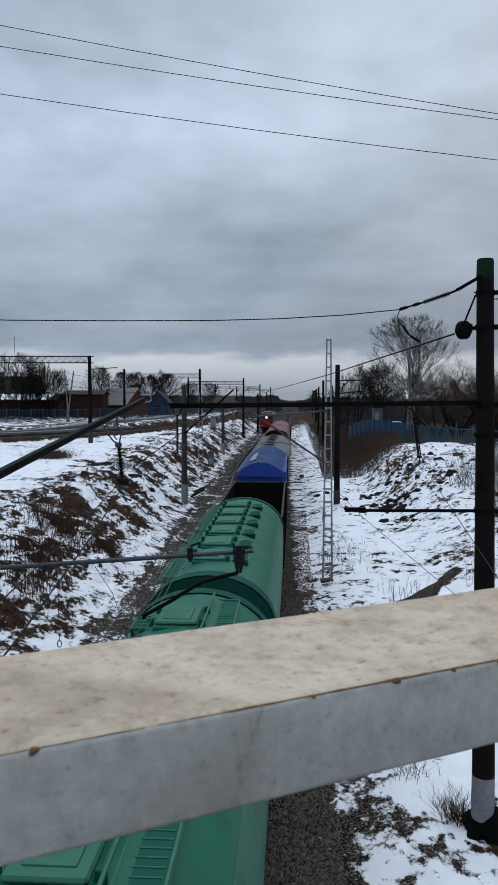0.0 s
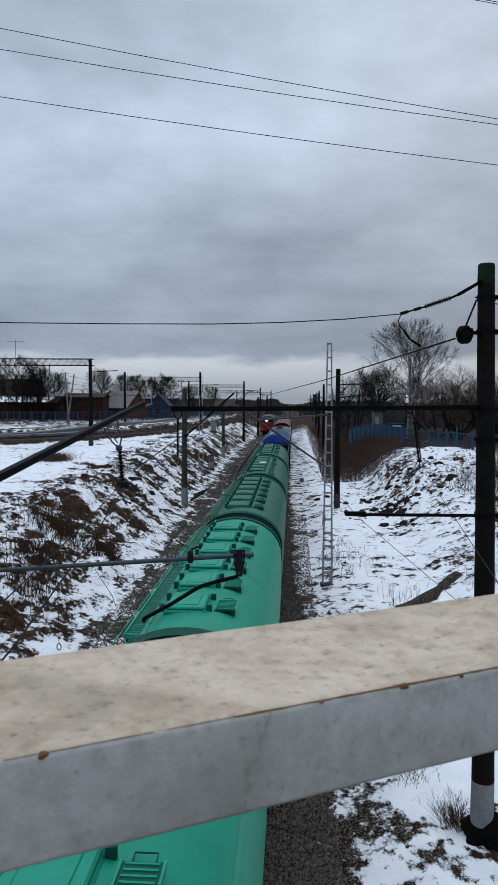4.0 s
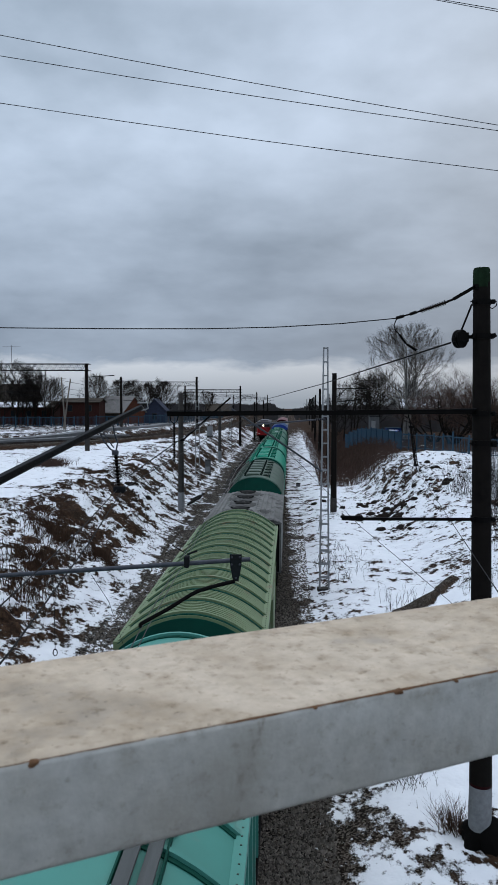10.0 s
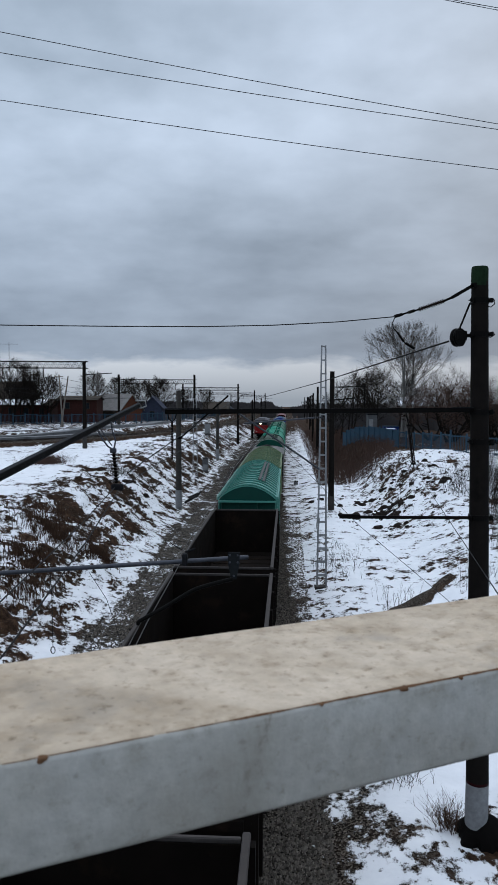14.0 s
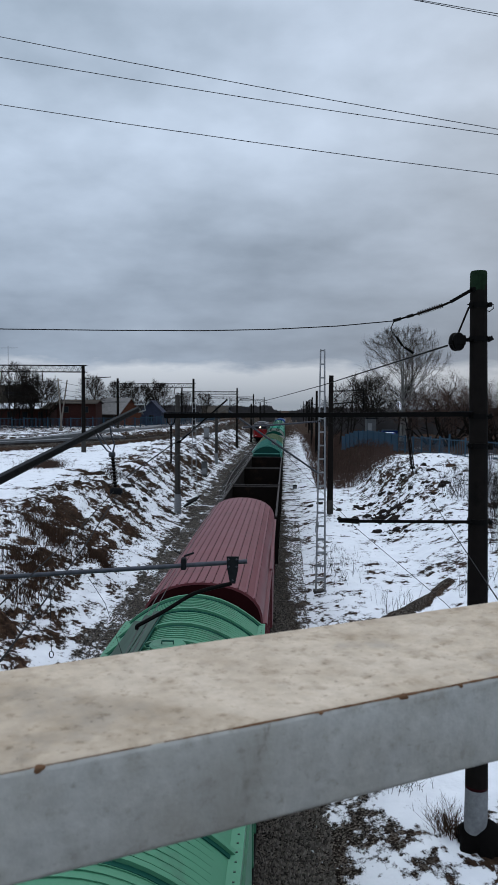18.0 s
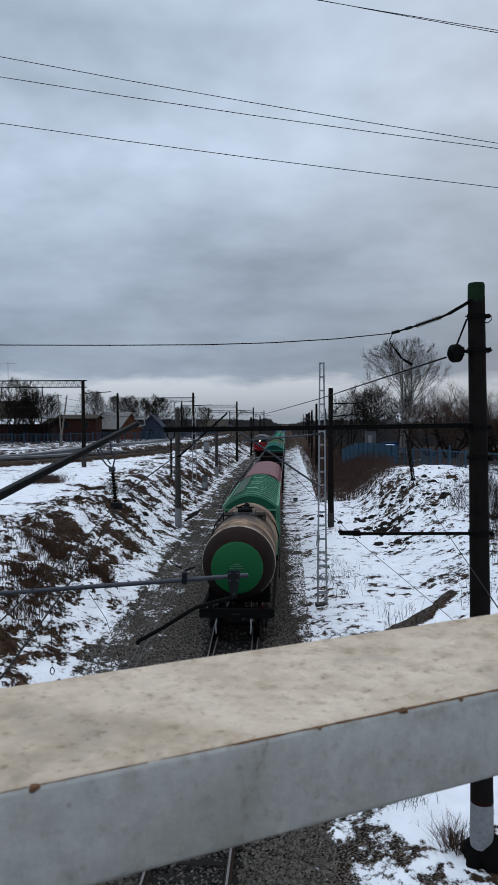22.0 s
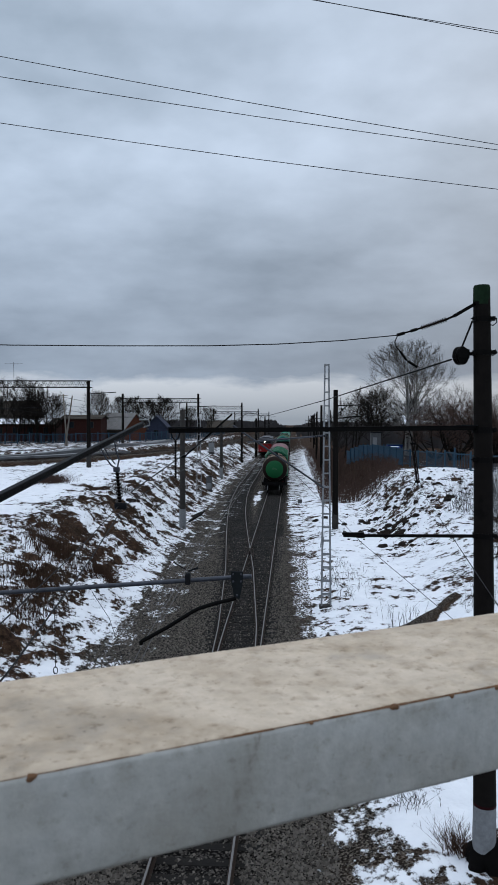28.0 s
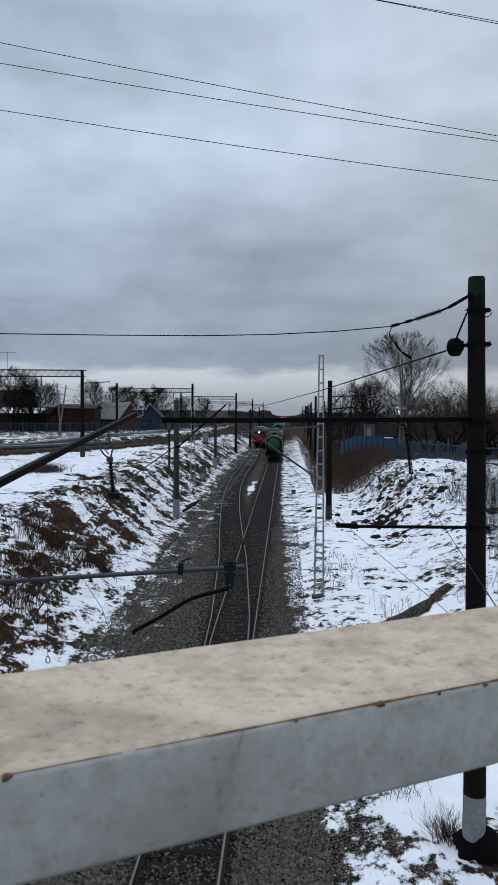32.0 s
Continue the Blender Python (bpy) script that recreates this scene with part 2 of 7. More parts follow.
PIPE_GREY = mat("dull_galvanised_pipe", (0.060, 0.064, 0.075), 0.5, metal=0.5, vary=0.25, scale=14, bump=0.1)
CONCRETE = mat("weathered_concrete", (0.045, 0.041, 0.037), 0.9, vary=0.3, scale=5, bump=0.4, stain=(0.030, 0.028, 0.026), stain_amount=0.35)
CONCRETE_DARK = mat("dark_concrete_pole", (0.0094, 0.0079, 0.0068), 0.9, vary=0.35, scale=6, bump=0.4, stain=(0.0043, 0.0040, 0.0036), stain_amount=0.3)
WHITEWASH = mat("worn_whitewash", (0.20, 0.205, 0.21), 0.9, vary=0.25, scale=9, bump=0.3, stain=(0.10, 0.096, 0.09), stain_amount=0.35)
PORCELAIN = mat("brown_glazed_porcelain", (0.0101, 0.0065, 0.0050), 0.3, vary=0.1, scale=5, bump=0)
WIRE = mat("weathered_copper_wire", (0.018, 0.018, 0.019), 0.7, metal=0.2, vary=0.2, scale=4, bump=0)
WIRE_LIGHT = mat("worn_contact_wire", (0.060, 0.057, 0.054), 0.5, metal=0.6, vary=0.2, scale=4, bump=0)
WIRE_SKY = mat("grey_aluminium_wire", (0.05, 0.052, 0.056), 0.6, metal=0.2, vary=0.2, scale=4, bump=0)
RAIL_SIDE = mat("rusty_rail_steel", (0.030, 0.022, 0.018), 0.8, vary=0.3, scale=8, bump=0.2)
RAIL_TOP = mat("polished_rail_head", (0.15, 0.145, 0.14), 0.45, metal=0.5, vary=0.15, scale=6, bump=0.05)
RAIL_WORN = mat("dull_rail_head", (0.1440, 0.1296, 0.1224), 0.45, metal=0.6, vary=0.2, scale=6, bump=0.05)
SLEEPER = mat("grimy_concrete_sleeper", (0.0145, 0.0135, 0.0125), 0.95, vary=0.3, scale=6, bump=0.4, stain=(0.0180, 0.0158, 0.0144), stain_amount=0.3)
STONE = mat("crushed_ballast_stone", (0.112, 0.099, 0.085), 0.95, vary=0.4, scale=9, bump=0.3, island=0.95, spec=0.05)
FENCE_BLUE = mat("fence_blue_paint", (0.029, 0.062, 0.094), 0.75, vary=0.2, scale=2, bump=0.1, stain=(0.042, 0.068, 0.090), stain_amount=0.3)
BRICK_RED = mat("house_red_brick", (0.038, 0.014, 0.011), 0.9, vary=0.35, scale=3, bump=0.2)
BRICK_ORANGE = mat("gable_orange_brick", (0.105, 0.040, 0.023), 0.9, vary=0.3, scale=3, bump=0.2)
PLASTER = mat("grey_plaster", (0.1368, 0.1332, 0.1260), 0.9, vary=0.2, scale=2, bump=0.2)
ROOF_GREY = mat("grey_corrugated_roof", (0.1656, 0.1584, 0.1512), 0.85, vary=0.25, scale=2, bump=0.2)
ROOF_BROWN = mat("dark_brown_roof", (0.045, 0.037, 0.029), 0.85, vary=0.3, scale=2, bump=0.2)
HOUSE_BLUE = mat("slate_blue_roof", (0.034, 0.041, 0.066), 0.8, vary=0.2, scale=2, bump=0.1)
SNOW_CAP = mat("settled_snow", (0.80, 0.83, 0.88), 0.8, vary=0.05, scale=3, bump=0.3, spec=0.2)
GLASS_DARK = mat("dark_window_glass", (0.0144, 0.0180, 0.0216), 0.15, vary=0.1, scale=1, bump=0)
WOOD_GREY = mat("weathered_grey_wood", (0.16, 0.14, 0.12), 0.9, vary=0.3, scale=5, bump=0.3, stretch=(1, 0.1, 1))
BARK_BIRCH = mat("pale_birch_bark", (0.2160, 0.2088, 0.1944), 0.9, vary=0.3, scale=3, bump=0.3, stain=(0.0360, 0.0324, 0.0288), stain_amount=0.4)
BARK = mat("dark_bark", (0.0158, 0.0130, 0.0108), 0.95, vary=0.35, scale=4, bump=0.4)
TWIG = mat("thin_grey_brown_twigs", (0.0288, 0.0238, 0.0202), 0.95, vary=0.25, scale=2, bump=0)
TWIG_RED = mat("reddish_brown_twigs", (0.070, 0.044, 0.035), 0.95, vary=0.3, scale=2, bump=0)
DRY_GRASS = mat("dry_brown_weed_stems", (0.050, 0.028, 0.018), 0.95, vary=0.4, scale=3, bump=0, island=0.6)
LOCO_RED = mat("locomotive_red_paint", (0.20, 0.010, 0.011), 0.45, vary=0.1, scale=2, bump=0.05)
LOCO_GREY = mat("locomotive_grey_paint", (0.0720, 0.0720, 0.0792), 0.5, vary=0.15, scale=2, bump=0.05)
SIGN_WHITE = mat("enamel_white", (0.3960, 0.3960, 0.3960), 0.6, vary=0.12, scale=4, bump=0.05)
RAIL_RUST = mat("rust_streaked_edge", (0.15, 0.080, 0.043), 0.9, vary=0.5, scale=40, bump=0.3)


def glow(name, color, strength):
    m = bpy.data.materials.new(name)
    m.use_nodes = True
    b = m.node_tree.nodes["Principled BSDF"]
    b.inputs["Base Color"].default_value = (*color, 1)
    b.inputs["Emission Color"].default_value, b.inputs["Emission Strength"].default_value = (*color, 1), strength
    return m


HEADLIGHT = glow("lit_headlight", (1.0, 0.80, 0.55), 14.0)


def railing_paint(name, color, wear, scale, grime=1.0):
    """Grimy paint on the parapet cap: fine speckle, soft blotches and dark pitting."""
    m = mat(name, color, 0.8, vary=0.16, scale=70, bump=0.12, bump_scale=170, stain=wear, stain_amount=0.30, stain_scale=scale)
    N, L = m.node_tree.nodes, m.node_tree.links
    b = N["Principled BSDF"]
    t = N.new("ShaderNodeTexCoord")

    def spots(s, lo, hi, detail):
        n = N.new("ShaderNodeTexNoise")
        n.inputs["Scale"].default_value, n.inputs["Detail"].default_value, n.inputs["Roughness"].default_value = s, detail, 0.6
        L.new(t.outputs["Object"], n.inputs["Vector"])
        r = N.new("ShaderNodeMapRange")
        r.inputs["From Min"].default_value, r.inputs["From Max"].default_value = lo, hi
        L.new(n.outputs["Fac"], r.inputs["Value"])
        return r.outputs["Result"]

    link = b.inputs["Base Color"].links[0].from_socket
    for fac, tone in ((spots(150, 0.62, 0.80, 3), 0.55), (spots(3.5, 0.40, 0.66, 4), 0.82), (spots(12, 0.42, 0.72, 6), 0.80), (spots(38, 0.52, 0.74, 5), 0.78), (spots(80, 0.58, 0.72, 4), 0.72)):
        x = N.new("ShaderNodeMix")
        x.data_type, x.blend_type = "RGBA", "MULTIPLY"
        L.new(fac, x.inputs["Factor"]), L.new(link, x.inputs["A"])
        tone = 1 - (1 - tone) * grime
        x.inputs["B"].default_value = (tone, tone * (1 - 0.03 * grime), tone * (1 - 0.08 * grime), 1)
        link = x.outputs["Result"]
    L.new(link, b.inputs["Base Color"])
    return m


CAP_CREAM = railing_paint("grimy_cream_paint", (0.548, 0.458, 0.358), (0.400, 0.354, 0.300), 7, 1.3)
CAP_GREY = railing_paint("chalky_grey_paint", (0.53, 0.525, 0.49), (0.465, 0.465, 0.44), 9, 0.8)


def ground_material():
    """Snow lying in patches over brown earth; the mesh says how bare each stretch is."""
    m = bpy.data.materials.new("patchy_snow_on_earth")
    m.use_nodes = True
    nt = m.node_tree
    N, L = nt.nodes, nt.links
    b = N["Principled BSDF"]
    t = N.new("ShaderNodeTexCoord")

    def nz(s, d, r=0.6, stretch=(1, 1, 1)):
        mp = N.new("ShaderNodeMapping")
        mp.inputs["Scale"].default_value = stretch
        L.new(t.outputs["Object"], mp.inputs["Vector"])
        n = N.new("ShaderNodeTexNoise")
        n.inputs["Scale"].default_value, n.inputs["Detail"].default_value, n.inputs["Roughness"].default_value = s, d, r
        L.new(mp.outputs[0], n.inputs["Vector"])
        return n.outputs["Fac"]

    def ma(op, a, c, clamp=False):
        n = N.new("ShaderNodeMath")
        n.operation, n.use_clamp = op, clamp
        for i, v in enumerate((a, c)):
            if isinstance(v, (int, float)):
                n.inputs[i].default_value = v
            else:
                L.new(v, n.inputs[i])
        return n.outputs[0]

    def ramp(fac, stops):
        r = N.new("ShaderNodeValToRGB")
        e = r.color_ramp.elements
        while len(e) < len(stops):
            e.new(0.5)
        for k, (p, c) in zip(e, stops):
            k.position, k.color = p, (*c, 1)
        L.new(fac, r.inputs[0])
        return r.outputs[0]

    def mix(fac, a, c):
        x = N.new("ShaderNodeMix")
        x.data_type = "RGBA"
        L.new(fac, x.inputs["Factor"]), L.new(a, x.inputs["A"]), L.new(c, x.inputs["B"])
        return x.outputs["Result"]

    at = N.new("ShaderNodeAttribute")
    at.attribute_name = "bare"
    gr = N.new("ShaderNodeAttribute")
    gr.attribute_name = "gravel"
    patch = ma("ADD", ma("ADD", ma("MULTIPLY", nz(0.5, 5, 0.6), 0.30), ma("MULTIPLY", nz(1.5, 6, 0.68, (1.0, 0.75, 1.0)), 0.40)), ma("MULTIPLY", nz(5.0, 6, 0.72, (1.0, 0.7, 1.0)), 0.30))
    cover = ma("MULTIPLY", ma("ADD", ma("SUBTRACT", patch, 1.0), at.outputs["Fac"]), 30.0, clamp=True)
    snow = ramp(nz(1.3, 6), [(0.3, (0.648, 0.668, 0.700)), (0.7, (0.748, 0.765, 0.790))])
    earth = ramp(nz(3.2, 9, 0.72), [(0.32, (0.004, 0.0028, 0.002)), (0.5, (0.034, 0.0195, 0.0125)), (0.66, (0.098, 0.058, 0.036))])
    weed = ramp(nz(14.0, 6, 0.7, (1, 1, 0.2)), [(0.35, (0.004, 0.0028, 0.002)), (0.68, (0.050, 0.030, 0.018))])
    earth = mix(ramp(nz(0.35, 3), [(0.45, (0, 0, 0)), (0.6, (1, 1, 1))]), earth, weed)
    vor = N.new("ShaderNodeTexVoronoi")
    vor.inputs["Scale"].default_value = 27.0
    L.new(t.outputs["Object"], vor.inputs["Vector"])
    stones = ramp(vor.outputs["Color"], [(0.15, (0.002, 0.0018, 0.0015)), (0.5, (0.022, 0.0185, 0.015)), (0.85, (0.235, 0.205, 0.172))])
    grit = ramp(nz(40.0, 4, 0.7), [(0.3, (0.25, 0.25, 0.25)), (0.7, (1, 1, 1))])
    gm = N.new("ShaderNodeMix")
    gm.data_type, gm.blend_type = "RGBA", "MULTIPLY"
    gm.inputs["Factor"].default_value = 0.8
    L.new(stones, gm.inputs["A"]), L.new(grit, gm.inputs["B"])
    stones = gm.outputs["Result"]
    oil = N.new("ShaderNodeAttribute")
    oil.attribute_name = "oily"
    om = N.new("ShaderNodeMix")
    om.data_type, om.blend_type = "RGBA", "MULTIPLY"
    L.new(ma("MULTIPLY", oil.outputs["Fac"], ramp(nz(1.1, 4), [(0.25, (0.55, 0.55, 0.55)), (0.6, (1, 1, 1))])), om.inputs["Factor"])
    L.new(stones, om.inputs["A"])
    om.inputs["B"].default_value = (0.34, 0.355, 0.39, 1)
    stones = om.outputs["Result"]
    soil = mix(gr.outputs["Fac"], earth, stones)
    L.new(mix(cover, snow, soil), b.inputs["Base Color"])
    b.inputs["Roughness"].default_value, b.inputs["Specular IOR Level"].default_value = 0.95, 0.05
    bp = N.new("ShaderNodeBump")
    bp.inputs["Strength"].default_value, bp.inputs["Distance"].default_value = 0.6, 0.17
    grain = ma("ADD", ma("MULTIPLY", nz(3.0, 8, 0.7), 0.6), ma("MULTIPLY", vor.outputs["Distance"], 0.35))
    drift = ma("MULTIPLY", nz(2.2, 3, 0.5), 0.45)
    high = ma("SUBTRACT", ma("ADD", drift, ma("MULTIPLY", grain, cover)), ma("MULTIPLY", cover, 0.75))
    L.new(high, bp.inputs["Height"])
    L.new(bp.outputs[0], b.inputs["Normal"])
    return m


GROUND = ground_material()

# ---- mesh tools ----


class Shape:
    """Gathers vertices and faces of one part."""

    def __init__(self):
        self.v, self.f, self.mi = [], [], []

    def add(self, verts, faces, m=0):
        n = len(self.v)
        self.v += [tuple(p) for p in verts]
        self.f += [tuple(n + i for i in f) for f in faces]
        self.mi += [m] * len(faces)
        return self

    def box(self, x0, x1, y0, y1, z0, z1, bevel=0.0, m=0):
        if not bevel:
            p = [(x, y, z) for z in (z0, z1) for y in (y0, y1) for x in (x0, x1)]
            return self.add(p, [(0, 2, 3, 1), (4, 5, 7, 6), (0, 1, 5, 4), (2, 6, 7, 3), (0, 4, 6, 2), (1, 3, 7, 5)], m)
        c = bevel
        ring = lambda z, i: [(x0 + i, y0 + c, z), (x0 + c, y0 + i, z), (x1 - c, y0 + i, z), (x1 - i, y0 + c, z),
                             (x1 - i, y1 - c, z), (x1 - c, y1 - i, z), (x0 + c, y1 - i, z), (x0 + i, y1 - c, z)]
        p = ring(z0, c * 0.7) + ring(z0 + c, 0) + ring(z1 - c, 0) + ring(z1, c * 0.7)
        f = [tuple(reversed(range(8))), tuple(range(24, 32))]
        f += [(k * 8 + i, k * 8 + (i + 1) % 8, k * 8 + 8 + (i + 1) % 8, k * 8 + 8 + i) for k in range(3) for i in range(8)]
        return self.add(p, f, m)

    def tube(self, a, b, r, n=8, r2=None, caps=True, m=0):
        a, b = Vector(a), Vector(b)
        d = (b - a)
        if d.length < 1e-6:
            return self
        d.normalize()
        s = d.orthogonal().normalized()
        t = d.cross(s)
        r2 = r if r2 is None else r2
        p = [a + (s * math.cos(q) + t * math.sin(q)) * r for q in (2 * math.pi * i / n for i in range(n))]
        p += [b + (s * math.cos(q) + t * math.sin(q)) * r2 for q in (2 * math.pi * i / n for i in range(n))]
        f = [(i, (i + 1) % n, n + (i + 1) % n, n + i) for i in range(n)]
        if caps:
            f += [tuple(reversed(range(n))), tuple(range(n, 2 * n))]
        return self.add(p, f, m)

    def path(self, pts, r, n=6, m=0):
        """A bent rod through the points."""
        pts = [Vector(p) for p in pts]
        rings = []
        s = None
        for i, p in enumerate(pts):
            d = (pts[min(i + 1, len(pts) - 1)] - pts[max(i - 1, 0)]).normalized()
            s = (d.orthogonal() if s is None else s - d * s.dot(d)).normalized()
            t = d.cross(s)
            rings += [p + (s * math.cos(q) + t * math.sin(q)) * r for q in (2 * math.pi * k / n for k in range(n))]
        f = [(i * n + k, i * n + (k + 1) % n, (i + 1) * n + (k + 1) % n, (i + 1) * n + k) for i in range(len(pts) - 1) for k in range(n)]
        f += [tuple(reversed(range(n))), tuple(range((len(pts) - 1) * n, len(pts) * n))]
        return self.add(rings, f, m)

    def beam(self, a, b, w, h, up=(0, 0, 1), m=0):
        """A straight bar of rectangular section from a to b."""
        a, b = Vector(a), Vector(b)
        d = (b - a).normalized()
        s = d.cross(Vector(up)).normalized()
        u = s.cross(d)
        p = [q + s * x * w / 2 + u * z * h / 2 for q in (a, b) for x, z in ((-1, -1), (1, -1), (1, 1), (-1, 1))]
        return self.add(p, [(0, 1, 2, 3), (7, 6, 5, 4), (0, 4, 5, 1), (1, 5, 6, 2), (2, 6, 7, 3), (3, 7, 4, 0)], m)

    def sweep(self, profile, sections, closed=False, m=0):
        """profile: (x, z) points; sections: functions or matrices that lay it into space."""
        n = len(profile)
        p = [s @ Vector((x, 0, z)) for s in sections for x, z in profile]
        k = n if closed else n - 1
        f = [(i * n + j, i * n + (j + 1) % n, (i + 1) * n + (j + 1) % n, (i + 1) * n + j) for i in range(len(sections) - 1) for j in range(k)]
        if closed:
            f += [tuple(range(n)), tuple(reversed([(len(sections) - 1) * n + j for j in range(n)]))]
        return self.add(p, f, m)

    def lathe(self, profile, n=16, axis="z", at=(0, 0, 0), m=0):
        """profile: (radius, height) points turned about an axis."""
        p = []
        for r, h in profile:
            for i in range(n):
                q = 2 * math.pi * i / n
                a, b = r * math.cos(q), r * math.sin(q)
                p.append(Vector({"z": (a, b, h), "y": (a, h, b), "x": (h, a, b)}[axis]) + Vector(at))
        f = [(k * n + i, k * n + (i + 1) % n, (k + 1) * n + (i + 1) % n, (k + 1) * n + i) for k in range(len(profile) - 1) for i in range(n)]
        f += [tuple(reversed(range(n))), tuple(range((len(profile) - 1) * n, len(profile) * n))]
        return self.add(p, f, m)

    def data(self, name, mats, smooth=False):
        me = bpy.data.meshes.new(name)
        me.from_pydata(self.v, [], self.f)
        for q in mats if isinstance(mats, (list, tuple)) else [mats]:
            me.materials.append(q)
        if any(self.mi):
            me.polygons.foreach_set("material_index", self.mi)
        if smooth:
            me.polygons.foreach_set("use_smooth", [True] * len(self.f))
            me.set_sharp_from_angle(angle=radians(38))
        me.update()
        return me


def fix_normals(me):
    bm = bmesh.new()
    bm.from_mesh(me)
    bmesh.ops.recalc_face_normals(bm, faces=bm.faces)
    bm.to_mesh(me)
    bm.free()
    return me


def part(name, shape, material, parent=None, label="", smooth=False, fix=True, at=None):
    """Links a shape as one mesh object under a thing or a part."""
    me = shape if isinstance(shape, bpy.types.Mesh) else shape.data(name, material, smooth)
    if fix and not isinstance(shape, bpy.types.Mesh):
        fix_normals(me)
    ob = new(name, me)
    if parent is not None:
        ob.parent = parent
    if at is not None:
        ob.matrix_basis = at
    if label:
        ob["label"] = label
    return ob


def thing(name, label, category, group="", kind="", at=None):
    e = new(name)
    e.empty_display_size = 0.2
    if at is not None:
        e.matrix_basis = at
    return tagged(e, label, category, group, kind)


def lerp(x, table):
    """Piecewise-linear reading of a small table."""
    if x <= table[0][0]:
        return table[0][1]
    for (a, p), (b, q) in zip(table, table[1:]):
        if x <= b:
            return p + (q - p) * (x - a) / (b - a)
    return table[-1][1]


def ease(x, a, b):
    t = min(1.0, max(0.0, (x - a) / (b - a)))
    return t * t * (3 - 2 * t)


# ---- plan: tracks and ground ----
SLOPE = 0.0495
HEAD = -math.degrees(math.atan(SLOPE))


def main_x(y):
    return -1.933 + SLOPE * y


def left_x(y):
    """The track that leaves the main line at the points and runs beside it."""
    return main_x(y) - lerp(y, [(22, 0.0), (30, 0.28), (42, 1.05), (53, 2.0), (62, 2.72), (70, 3.25), (80, 3.75), (92, 4.05), (400, 4.1)])


BED_EDGE = [(-90, 52), (-45, 72), (-29, 86), (-21.2, 95), (-15.7, 108), (-11.3, 121), (-7.9, 144), (-3.0, 200), (3.0, 300), (16, 560), (60, 1500)]


def bed_y(x):
    return lerp(x, BED_EDGE)


def rough_noise(x, y, s, seed=0.0):
    return noise.noise(Vector((x * s, y * s, seed)))


def toe(y):
    """Where the gravel ends and the left bank begins, off the main line."""
    return lerp(y, [(18, -5.3), (27, -5.15), (36, -5.1), (44, -5.3), (54, -5.6), (66, -5.9), (95, -6.6)])


